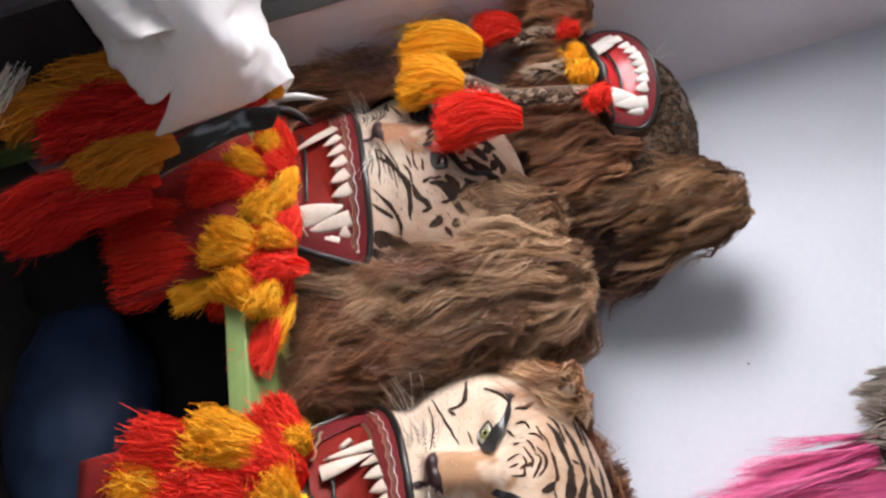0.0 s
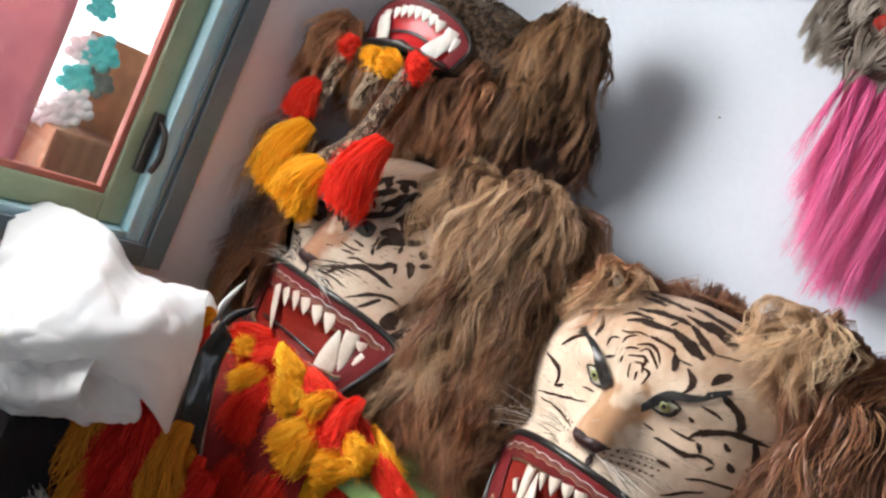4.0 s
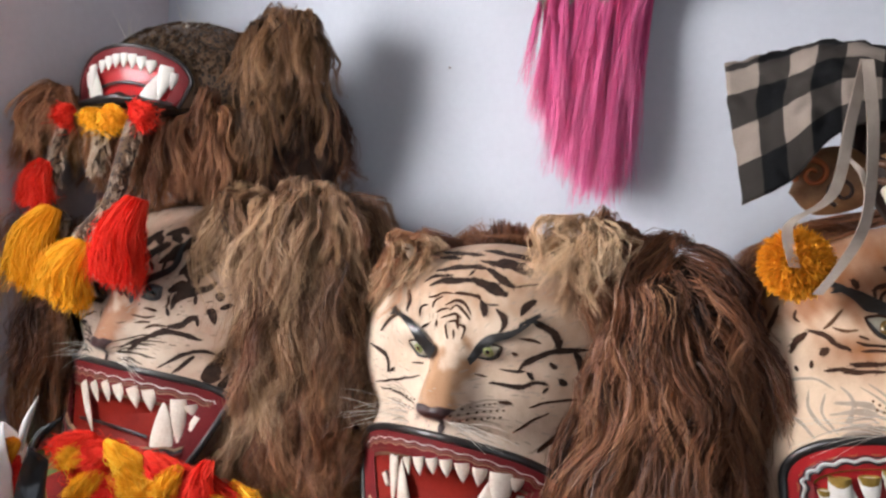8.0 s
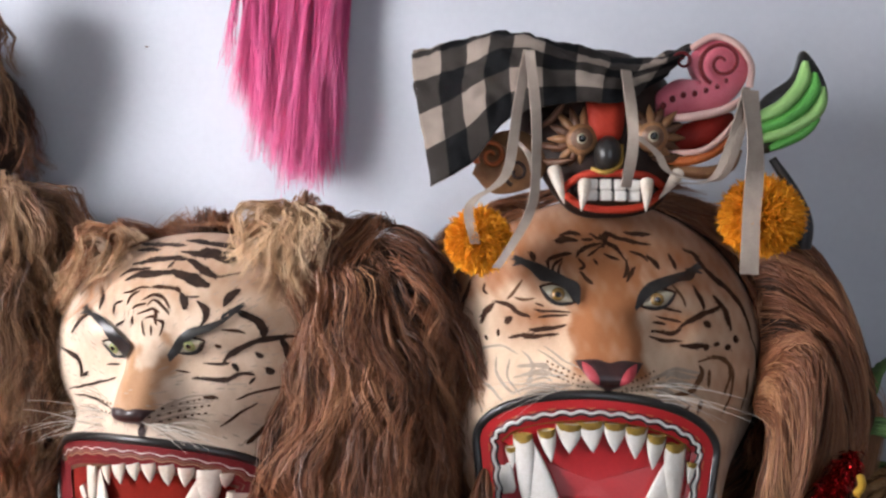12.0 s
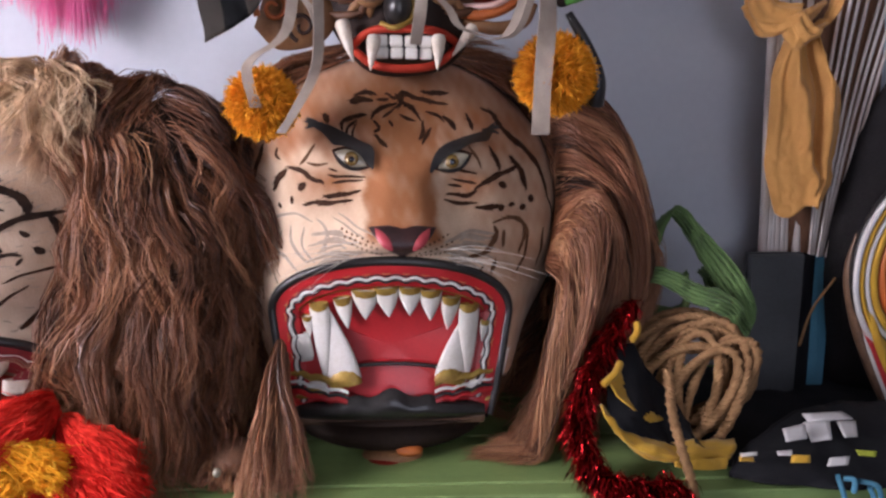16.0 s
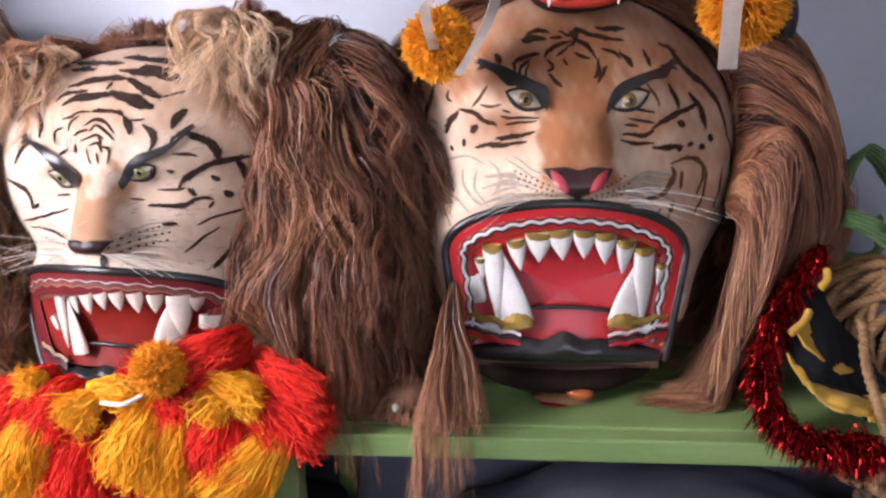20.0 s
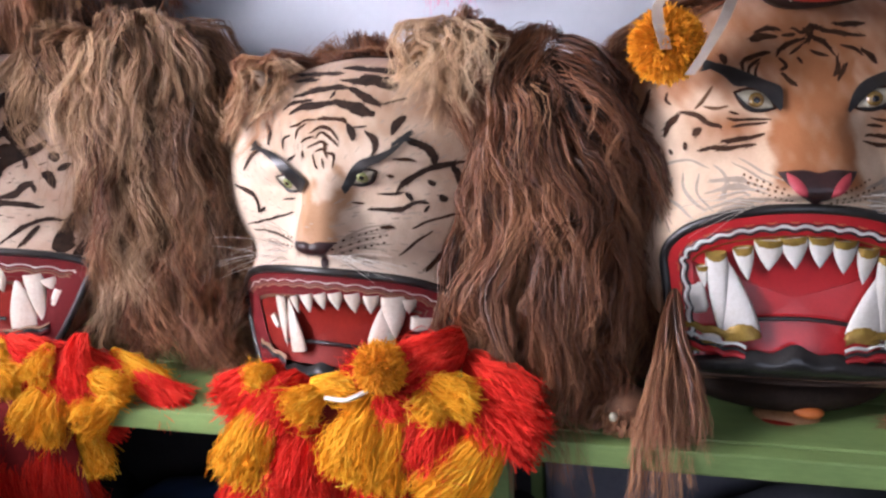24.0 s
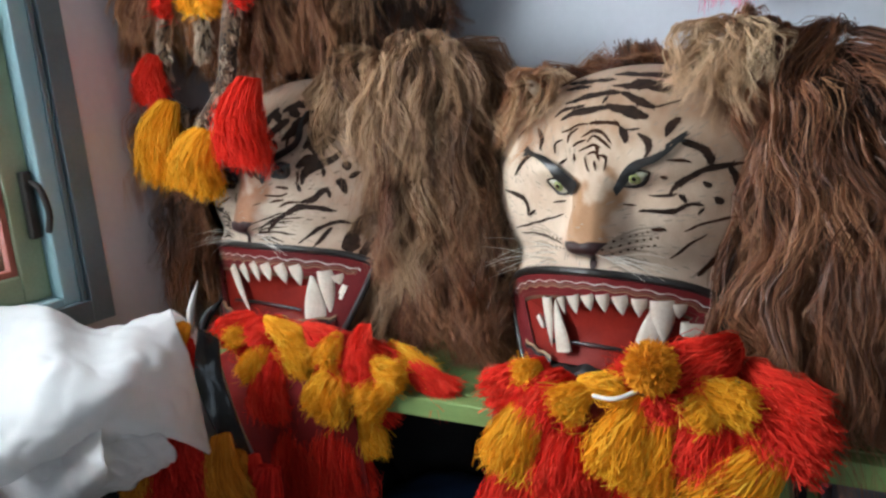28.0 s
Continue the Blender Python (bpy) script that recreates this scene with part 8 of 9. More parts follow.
def flag_cloth():
    t = thing("yellow_black_cloth", (0.5, -0.48, BENCH_TOP), "folded yellow and black cloth lying on the bench", "cloth")
    sheet("yellow_fold", [[(0.303, -0.500, 0.734), (0.333, -0.510, 0.696), (0.383, -0.500, 0.676), (0.438, -0.500, 0.668), (0.535, -0.470, 0.658)],
                          [(0.303, -0.530, 0.729), (0.335, -0.535, 0.687), (0.380, -0.535, 0.671), (0.436, -0.530, 0.661), (0.523, -0.500, 0.656)],
                          [(0.321, -0.520, 0.701), (0.352, -0.530, 0.663), (0.399, -0.535, 0.652), (0.446, -0.530, 0.646), (0.509, -0.510, 0.642)]], YELLOW_CLOTH, t, "bright yellow cloth fold", 34, 18, 0.006, 0.003, 11, 0.03)
    sheet("yellow_fold", [[(0.413, -0.520, 0.656), (0.454, -0.530, 0.654), (0.504, -0.520, 0.651)], [(0.411, -0.540, 0.648), (0.456, -0.540, 0.640), (0.497, -0.530, 0.636)]], YELLOW_CLOTH, t, "", 20, 10, 0.004, 0.003, 12, 0.03)
    sheet("yellow_fold", [[(0.321, -0.460, 0.759), (0.340, -0.480, 0.729), (0.389, -0.480, 0.690)], [(0.346, -0.440, 0.758), (0.374, -0.450, 0.715), (0.420, -0.460, 0.684)]], YELLOW_CLOTH, t, "", 20, 10, 0.004, 0.003, 13, 0.03)
    sheet("black_fold", [[(0.336, -0.420, 0.781), (0.379, -0.400, 0.793), (0.418, -0.410, 0.737), (0.471, -0.440, 0.669)], [(0.321, -0.470, 0.725), (0.362, -0.470, 0.724), (0.408, -0.480, 0.680), (0.460, -0.490, 0.669)], [(0.337, -0.500, 0.691), (0.374, -0.500, 0.676), (0.416, -0.510, 0.670), (0.471, -0.510, 0.659)]], BLACK_CLOTH, t, "black cloth fold", 24, 18, 0.008, 0.003, 14, 0.04)
    for i, (a, b) in enumerate((((0.303, -0.500, 0.764), (0.337, -0.470, 0.786)), ((0.366, -0.430, 0.808), (0.380, -0.410, 0.830)))):
        rope_part("yellow_piping", smooth_path([a, (np.array(a) + np.array(b)) / 2 + np.array([0.004, -0.004, 0.002]), b], 8), 0.006, YELLOW_CLOTH, t)
    t2 = thing("black_patched_cloth", (0.72, -0.45, BENCH_TOP), "black cloth with white and yellow patches on the bench", "cloth")
    rows = [[(0.523, -0.500, 0.643), (0.579, -0.460, 0.652), (0.645, -0.420, 0.669), (0.738, -0.380, 0.673), (0.845, -0.360, 0.668), (1.012, -0.340, 0.657)],
            [(0.510, -0.520, 0.638), (0.558, -0.520, 0.653), (0.622, -0.500, 0.664), (0.700, -0.480, 0.659), (0.792, -0.460, 0.652), (0.939, -0.440, 0.640)],
            [(0.502, -0.530, 0.631), (0.559, -0.540, 0.635), (0.613, -0.540, 0.638), (0.678, -0.540, 0.632), (0.759, -0.530, 0.627), (0.881, -0.520, 0.621)],
            [(0.503, -0.530, 0.621), (0.556, -0.550, 0.621), (0.611, -0.550, 0.615), (0.669, -0.560, 0.614), (0.741, -0.560, 0.617), (0.852, -0.560, 0.614)]]
    sheet("cloth_body", rows, BLACK_CLOTH, t2, "", 40, 24, 0.006, 0.003, 15, 0.05)
    for i, (a, b, c, d, mt) in enumerate((((0.596, -0.500, 0.686), (0.638, -0.490, 0.690), (0.633, -0.510, 0.675), (0.593, -0.520, 0.674), WHITE_CLOTH), ((0.647, -0.470, 0.682), (0.697, -0.460, 0.683), (0.680, -0.500, 0.667), (0.647, -0.500, 0.663), WHITE_CLOTH), ((0.704, -0.470, 0.683), (0.743, -0.460, 0.678), (0.729, -0.490, 0.666), (0.701, -0.500, 0.670), WHITE_CLOTH), ((0.565, -0.545, 0.672), (0.592, -0.540, 0.671), (0.587, -0.550, 0.668), (0.566, -0.550, 0.668), WHITE_CLOTH), ((0.644, -0.555, 0.665), (0.679, -0.550, 0.664), (0.671, -0.560, 0.655), (0.639, -0.560, 0.653), WHITE_CLOTH), ((0.584, -0.555, 0.671), (0.613, -0.555, 0.670), (0.611, -0.560, 0.660), (0.581, -0.560, 0.661), YELLOW_CLOTH), ((0.509, -0.540, 0.662), (0.533, -0.540, 0.661), (0.529, -0.550, 0.659), (0.505, -0.550, 0.660), YELLOW_CLOTH), ((0.691, -0.545, 0.672), (0.725, -0.545, 0.669), (0.721, -0.550, 0.662), (0.694, -0.550, 0.665), LIME_CLOTH), ((0.510, -0.540, 0.667), (0.537, -0.540, 0.669), (0.535, -0.545, 0.666), (0.510, -0.545, 0.664), WHITE_CLOTH), ((0.656, -0.450, 0.687), (0.730, -0.440, 0.685), (0.738, -0.460, 0.682), (0.655, -0.470, 0.684), WHITE_CLOTH))):
        sheet("patch", [[a, b], [d, c]], mt, t2, "white cloth patch" if mt is WHITE_CLOTH else "yellow cloth patch", 6, 5, 0.001, 0.002, 16 + i, 0.03)
    for i, (a, b) in enumerate((((0.654, -0.565, 0.641), (0.675, -0.570, 0.527)), ((0.664, -0.565, 0.636), (0.681, -0.570, 0.615)), ((0.690, -0.565, 0.631), (0.729, -0.570, 0.599)), ((0.708, -0.565, 0.621), (0.725, -0.570, 0.526)))):
        rope_part("blue_cord", smooth_path([a, (np.array(a) + np.array(b)) / 2 + np.array([0.006, -0.003, 0.01]), b], 14), 0.0042, BLUE_BOARD, t2, "thin blue cord")


flag_cloth()
bk = thing("black_cloth", (0.75, -0.3, BENCH_TOP), "plain black cloth spread over the bench", "cloth")
sheet("spread", [[(0.42, -0.06, 0.612), (0.75, -0.06, 0.615), (1.15, -0.06, 0.612)], [(0.42, -0.30, 0.614), (0.75, -0.30, 0.618), (1.15, -0.30, 0.614)], [(0.44, -0.47, 0.612), (0.75, -0.49, 0.614), (1.15, -0.49, 0.612)]], BLACK_CLOTH, bk, "", 40, 30, 0.006, 0.002, 74, 0.07)


def boards():
    t = thing("slate_board", (0.821, -0.130, 0.438), "dark slate-grey board leaning against the wall on the bench", "board")
    bm = bmesh.new()
    a, b, c, d = (Vector(p) for p in ((0.698, -0.130, 0.877), (0.816, -0.130, 0.878), (0.782, -0.220, 0.492), (0.701, -0.220, 0.494)))
    vs = [bm.verts.new(p) for p in (a, b, c, d)] + [bm.verts.new(p + Vector((0, 0.02, 0.003))) for p in (a, b, c, d)]
    for f in ((0, 1, 2, 3), (7, 6, 5, 4), (0, 4, 5, 1), (1, 5, 6, 2), (2, 6, 7, 3), (3, 7, 4, 0)):
        bm.faces.new([vs[i] for i in f])
    bmesh.ops.bevel(bm, geom=list(bm.edges), offset=0.003, segments=2, affect="EDGES")
    part("panel", bm, SLATE, t, "", smooth=False)
    bm = bmesh.new()
    a, b, c, d = (Vector(p) for p in ((0.816, -0.131, 0.878), (0.848, -0.110, 0.871), (0.820, -0.200, 0.481), (0.783, -0.219, 0.491)))
    vs = [bm.verts.new(p) for p in (a, b, c, d)] + [bm.verts.new(p + Vector((0.002, 0.02, 0.0))) for p in (a, b, c, d)]
    for f in ((0, 1, 2, 3), (7, 6, 5, 4), (0, 4, 5, 1), (1, 5, 6, 2), (2, 6, 7, 3), (3, 7, 4, 0)):
        bm.faces.new([vs[i] for i in f])
    part("edge_panel", bm, BLACK_CLOTH, t, "", smooth=False)
    u = thing("blue_board", (0.849, -0.140, 0.546), "narrow blue painted board standing on the bench", "board")
    bm = bmesh.new()
    a, b, c, d = (Vector(p) for p in ((0.850, -0.110, 0.871), (0.894, -0.100, 0.864), (0.857, -0.190, 0.513), (0.804, -0.190, 0.520)))
    vs = [bm.verts.new(p) for p in (a, b, c, d)] + [bm.verts.new(p + Vector((0.004, 0.018, 0.002))) for p in (a, b, c, d)]
    for f in ((0, 1, 2, 3), (7, 6, 5, 4), (0, 4, 5, 1), (1, 5, 6, 2), (2, 6, 7, 3), (3, 7, 4, 0)):
        bm.faces.new([vs[i] for i in f])
    bmesh.ops.bevel(bm, geom=list(bm.edges), offset=0.003, segments=2, affect="EDGES")
    part("panel", bm, BLUE_BOARD, u, "", smooth=False)
    rope_part("straw", smooth_path([(0.779, -0.210, 0.716), (0.808, -0.190, 0.784), (0.859, -0.170, 0.841)], 12), 0.003, ROPE, u, "loose dry straw", 5)
    # bundle of sticks with peeling white paint, tied with a mustard cloth
    s = thing("stick_bundle", (0.845, -0.080, 0.545), "upright stick bundle with peeling white paint, mustard cloth tied round", "sticks")
    rng = np.random.default_rng(361)
    lo_l, lo_r, hi_l, hi_r = (np.array(p) for p in ((0.769, -0.090, 0.551), (0.905, -0.090, 0.549), (0.698, -0.070, 1.542), (0.849, -0.070, 1.548)))
    for k in range(15):
        f = k / 14
        a = lo_l * (1 - f) + lo_r * f + np.array([0, rng.uniform(-0.012, 0.012), 0])
        b = hi_l * (1 - f) + hi_r * f + np.array([rng.normal(0, 0.008), rng.uniform(-0.012, 0.012), 0])
        p = np.stack([a * (1 - g) + b * g + np.array([rng.normal(0, 0.0015), 0, 0]) for g in np.linspace(0, 1, 8)])
        rope_part("stick", p, rng.uniform(0.0075, 0.0105), BARK if k in (6, 9) else PEEL, s, "", 7)
    box_part("backing", tuple(np.minimum(lo_l, lo_r) + np.array([0.01, 0.03, 0.0])), tuple(np.maximum(hi_r, lo_r) + np.array([0.02, 0.045, 0.0])), BARK, s, "brown wooden backing board")
    for k in range(8):
        a = np.array((0.835, -0.100, 0.869)) + np.array([k * 0.006, -0.01 + 0.004 * (k % 3), 0])
        b = np.array((0.872, -0.100, 1.483)) + np.array([k * 0.022 - 0.04, -0.02, 0.02 * (k % 4)])
        mid = (a + b) / 2 + np.array([-0.012, 0, 0])
        rope_part("splint", smooth_path([a, mid, b], 12), 0.0035, PEEL, s, "thin pale bamboo splint", 5)
    c = thing("mustard_scarf", (0.785, -0.140, 0.974), "mustard yellow cloth knotted round a stick bundle", "cloth")
    rows = []
    ends = (((0.712, 1.310), (0.762, 1.305)), ((0.692, 1.236), (0.803, 1.243)), ((0.693, 1.177), (0.830, 1.201)), ((0.695, 1.106), (0.836, 1.118)), ((0.697, 1.055), (0.833, 1.067)), ((0.713, 1.007), (0.836, 1.030)), ((0.728, 0.965), (0.815, 0.979)))
    for g, (a, b) in zip(np.linspace(0, 1, 7), ends):
        row = []
        for f in np.linspace(0, 1, 25):
            ridge = math.exp(-((f - 0.22 - 0.50 * g) / 0.07) ** 2) + 0.8 * math.exp(-((f - 0.85 + 0.10 * g) / 0.09) ** 2) + 0.6 * math.exp(-((f - 0.10) / 0.06) ** 2) * (1 - g)
            valley = math.exp(-((f - 0.60 - 0.12 * g) / 0.06) ** 2) * (1 - 0.6 * g)
            row.append((a[0] * (1 - f) + b[0] * f, -0.150 - 0.018 * math.sin(f * math.pi) - 0.020 * ridge + 0.024 * valley, a[1] * (1 - f) + b[1] * f - 0.010 * math.sin(f * 7)))
        rows.append(row)
    sheet("hanging_end", rows, MUSTARD, c, "", 90, 60, 0.003, 0.0016, 31, 0.035)
    for i, pts in enumerate((((0.635, -0.160, 1.363), (0.667, -0.170, 1.314), (0.709, -0.190, 1.324), (0.750, -0.170, 1.341)), ((0.642, -0.150, 1.486), (0.637, -0.160, 1.388), (0.654, -0.170, 1.338), (0.703, -0.180, 1.329)), ((0.827, -0.150, 1.503), (0.807, -0.160, 1.403), (0.774, -0.170, 1.322), (0.728, -0.180, 1.300)), ((0.693, -0.200, 1.318), (0.712, -0.210, 1.289), (0.738, -0.200, 1.300)))):
        p = smooth_path(pts, 24)
        rows = []
        for v in np.linspace(0, 2 * math.pi, 15):
            pleat = 0.019 * (1 + 0.28 * math.sin(5 * v + i))
            rows.append(p + np.array([pleat * math.cos(v) * 0.8, pleat * math.sin(v) * 0.6, pleat * math.cos(v) * 0.9]))
        sheet("knot_fold", rows, MUSTARD, c, "", 40, 44, 0.004, 0.0014, 33 + i, 0.03)
    # dark bundle behind and the painted hobby horse at the side
    d = thing("dark_cloth_bundle", (0.978, -0.120, 0.663), "dark cloth bundle standing against the wall", "cloth")
    part("wrap", egg_bm((0.997, -0.120, 0.833), (0.13, 0.09, 0.42)), DARK_CLOTH, d)
    part("wrap", egg_bm((0.864, -0.060, 1.131), (0.10, 0.05, 0.42)), BARK, d)
    h = thing("hobby_horse", (0.951, -0.300, 0.547), "flat painted hobby horse with white, yellow and red curves", "hobby horse")
    cx, cz = (0.989, -0.260, 0.886)[0], (0.989, -0.260, 0.886)[2]
    for i, (r, w, mt) in enumerate(((0.150, 0.006, WHITE_CLOTH), (0.139, 0.005, YELLOW_CLOTH), (0.129, 0.005, WHITE_CLOTH), (0.117, 0.008, YELLOW_CLOTH), (0.100, 0.010, ORANGE), (0.080, 0.010, RED_GLOSS), (0.058, 0.011, BLACK))):
        a = np.linspace(0, 2 * np.pi, 48)
        v, q = tubes(np.stack([cx + r * np.cos(a), np.full(48, -0.262), cz + 1.25 * r * np.sin(a)], -1)[None], np.full((1, 48), w), 6)
        arrays("painted_curve", v, q, mt, h)
    bm = bmesh.new()
    a = np.linspace(0, 2 * np.pi, 40, endpoint=False)
    out = [(cx + 0.155 * math.cos(t_), cz + 0.155 * 1.25 * math.sin(t_)) for t_ in a]
    plate("panel", out, -0.258, 0.012, BLACK, h)
    for i, (pts, mt, w) in enumerate(((((0.843, -0.240, 0.945), (0.839, -0.240, 0.865), (0.867, -0.250, 0.757), (0.928, -0.270, 0.627), (1.018, -0.280, 0.512)), BROWN_GUM, 0.010), (((0.857, -0.245, 0.909), (0.858, -0.245, 0.844), (0.881, -0.255, 0.759), (0.941, -0.275, 0.629), (1.025, -0.285, 0.514)), RED_GLOSS, 0.010), (((0.872, -0.250, 0.856), (0.887, -0.260, 0.772), (0.945, -0.280, 0.655), (1.030, -0.290, 0.529)), YELLOW_CLOTH, 0.010), (((0.869, -0.255, 0.770), (0.895, -0.265, 0.706), (0.942, -0.280, 0.608), (1.014, -0.290, 0.493)), WHITE_CLOTH, 0.006))):
        rope_part("painted_curve", smooth_path(pts, 24), w, mt, h, "", 8, taper=np.clip(np.sin(np.linspace(0.15, 2.6, 24)) * 1.4, 0.2, 1))


boards()
# small spotted paw between the masks and a painted scrap behind the jaw
paw = thing("fur_paw", (-0.258, -0.480, 0.617), "small brown fur paw lying on the bench", "fur")
part("pad", egg_bm(np.array((-0.253, -0.480, 0.632)) + np.array([0, 0.02, 0]), (0.040, 0.045, 0.030)), BARK, paw)
rr, dd = blob((-0.257, -0.460, 0.619), (0.042, 0.045, 0.030), 2600, 371)
hair("fur", rr, dd + np.array((-0.3, -0.4, -0.1)), np.random.default_rng(371).uniform(0.018, 0.04, 2600), HAIR_RED, paw, 371, k=6, wave=0.004, tone=0.66, clump=30)
part("bead", egg_bm((-0.271, -0.515, 0.639), (0.007, 0.006, 0.008), 10), EYE_WHITE, paw, "small pale bead")
scrap = thing("painted_scrap", (-0.016, -0.400, 0.593), "small orange painted scrap under the jaw", "scrap")
part("body", egg_bm(np.array((-0.011, -0.400, 0.603)), (0.050, 0.03, 0.016)), OCHRE, scrap)
part("stripe", egg_bm(np.array((-0.021, -0.410, 0.599)), (0.034, 0.026, 0.010)), RED_DARK, scrap, "dark red painted stripe")
part("tip", egg_bm(np.array((0.016, -0.420, 0.620)), (0.022, 0.013, 0.010)), ORANGE, scrap)

# ---- by the window: covered mask, plastic, headdress ----


def covered_mask():
    t = thing("covered_mask", (-1.6, -0.8, 0.0), "yarn-skirted mask under crumpled white plastic on a dark stand", "mask")
    part("body", egg_bm((-1.60, -0.84, 0.58), (0.16, 0.12, 0.10)), UNDER, t)
    box_part("stand", (-1.74, -0.98, 0.0), (-1.50, -0.72, 0.50), DARK_CLOTH, t, "dark covered stand", 0.02)
    rows = (((-1.471, -0.800, 0.595), (-1.528, -0.820, 0.426), 0.055, YARN_SHADE), ((-1.415, -0.760, 0.599), (-1.397, -0.780, 0.464), 0.050, YARN_SHADE_RED), ((-1.488, -0.820, 0.544), (-1.560, -0.840, 0.363), 0.050, YARN_SHADE), ((-1.353, -0.740, 0.573), (-1.308, -0.760, 0.410), 0.055, YARN_SHADE), ((-1.402, -0.780, 0.517), (-1.409, -0.800, 0.363), 0.06, YARN_SHADE_RED), ((-1.457, -0.800, 0.435), (-1.450, -0.820, 0.290), 0.050, YARN_SHADE), ((-1.265, -0.720, 0.515), (-1.259, -0.740, 0.294), 0.06, YARN_SHADE_RED), ((-1.303, -0.740, 0.447), (-1.252, -0.760, 0.270), 0.06, YARN_SHADE_RED), ((-1.451, -0.780, 0.542), (-1.452, -0.800, 0.438), 0.05, YARN_SHADE_RED), ((-1.340, -0.720, 0.533), (-1.378, -0.740, 0.386), 0.05, YARN_SHADE), ((-1.411, -0.750, 0.535), (-1.452, -0.770, 0.386), 0.05, YARN_SHADE))
    for i, (a, b, r, c) in enumerate(rows):
        bunch("yarn_tassel", a, b, r, c, t, 400 + i, 420)
    for i, (a, b) in enumerate((((-1.731, -0.860, 0.460), (-1.570, -0.880, 0.339)), ((-1.727, -0.850, 0.406), (-1.415, -0.870, 0.350)))):
        bunch("fringe", a, b, 0.03, WHISKER, t, 415 + i, 40, label="thin white cord fringe")
    bunch("tassel", (-1.319, -0.700, 0.521), (-1.297, -0.710, 0.434), 0.026, YARN_RED, t, 420, 160, label="small red yarn tassel")
    p = thing("plastic_sheet", (-1.58, -0.88, 0.60), "crumpled translucent white plastic sheet draped over a mask", "plastic")
    rows = [[(-1.80, -0.78, 0.66), (-1.70, -0.74, 0.72), (-1.60, -0.68, 0.70), (-1.47, -0.62, 0.70)],
            [(-1.957, -0.860, 0.789), (-1.702, -0.820, 0.819), (-1.620, -0.790, 0.773), (-1.553, -0.760, 0.773), (-1.460, -0.720, 0.804)],
            [(-1.711, -1.000, 0.728), (-1.475, -0.980, 0.787), (-1.381, -0.930, 0.761), (-1.361, -0.860, 0.757), (-1.379, -0.750, 0.715)],
            [(-1.575, -1.060, 0.652), (-1.408, -1.040, 0.700), (-1.343, -0.970, 0.702), (-1.330, -0.880, 0.670), (-1.351, -0.770, 0.587)],
            [(-1.620, -1.040, 0.543), (-1.466, -1.020, 0.619), (-1.419, -0.960, 0.632), (-1.352, -0.870, 0.630), (-1.349, -0.765, 0.544)]]
    rows[0] = smooth_path(rows[0], 5)
    sheet("film", rows, PLASTIC, p, "", 100, 90, 0.010, 0.0015, 51, 0.11)
    rows = [[(-1.693, -1.000, 0.636), (-1.496, -0.990, 0.673), (-1.403, -0.940, 0.685), (-1.353, -0.865, 0.650)],
            [(-1.698, -1.010, 0.575), (-1.495, -1.000, 0.628), (-1.402, -0.950, 0.641), (-1.338, -0.870, 0.629)],
            [(-1.524, -1.000, 0.542), (-1.419, -0.960, 0.583), (-1.387, -0.900, 0.569), (-1.345, -0.850, 0.581)],
            [(-1.623, -1.000, 0.445), (-1.523, -0.960, 0.488), (-1.465, -0.920, 0.511), (-1.422, -0.880, 0.531)]]
    sheet("film_fold", rows, PLASTIC, p, "hanging grey fold of plastic", 60, 50, 0.012, 0.0015, 52, 0.055)
    rows = [[(-1.696, -0.955, 0.668), (-1.530, -0.955, 0.680), (-1.430, -0.955, 0.686), (-1.370, -0.955, 0.689)],
            [(-1.718, -0.985, 0.596), (-1.559, -0.985, 0.603), (-1.436, -0.985, 0.623), (-1.332, -0.985, 0.657)],
            [(-1.718, -0.990, 0.526), (-1.582, -0.990, 0.528), (-1.455, -0.990, 0.563), (-1.323, -0.990, 0.633)],
            [(-1.768, -0.965, 0.458), (-1.655, -0.965, 0.450), (-1.522, -0.965, 0.497), (-1.367, -0.965, 0.588)]]
    sheet("film_fold", rows, PLASTIC, p, "gathered outer fold of plastic", 60, 50, 0.008, 0.0015, 54, 0.10)
    bunch("yarn_tassel", (-1.716, -1.030, 0.579), (-1.720, -1.030, 0.482), 0.045, YARN_ORANGE, t, 430, 420)
    bunch("yarn_tassel", (-1.693, -1.030, 0.625), (-1.777, -1.030, 0.553), 0.035, YARN_RED, t, 431, 300)
    bunch("yarn_tassel", (-1.732, -1.030, 0.489), (-1.610, -1.030, 0.461), 0.045, YARN_SHADE_RED, t, 432, 420)
    h = thing("feather_headdress", (-1.36, -0.7, 0.5), "black headdress band with feathers and yarn beside plastic sheet", "headdress")
    sheet("band", [[(-1.393, -0.720, 0.768), (-1.408, -0.730, 0.683), (-1.377, -0.740, 0.603), (-1.357, -0.720, 0.518)], [(-1.380, -0.690, 0.738), (-1.370, -0.700, 0.665), (-1.349, -0.700, 0.590), (-1.343, -0.690, 0.518)]], BLACK, h, "glossy black leather band", 24, 14, 0.006, 0.006, 53, 0.04)
    rope_part("silver_edge", smooth_path([(-1.403, -0.700, 0.755), (-1.389, -0.690, 0.693), (-1.371, -0.685, 0.592), (-1.344, -0.680, 0.504)], 24), 0.0035, mat("silver_edge", (0.35, 0.36, 0.38), None, 0.35, metal=0.7), h, "thin grey metal edge", 6)
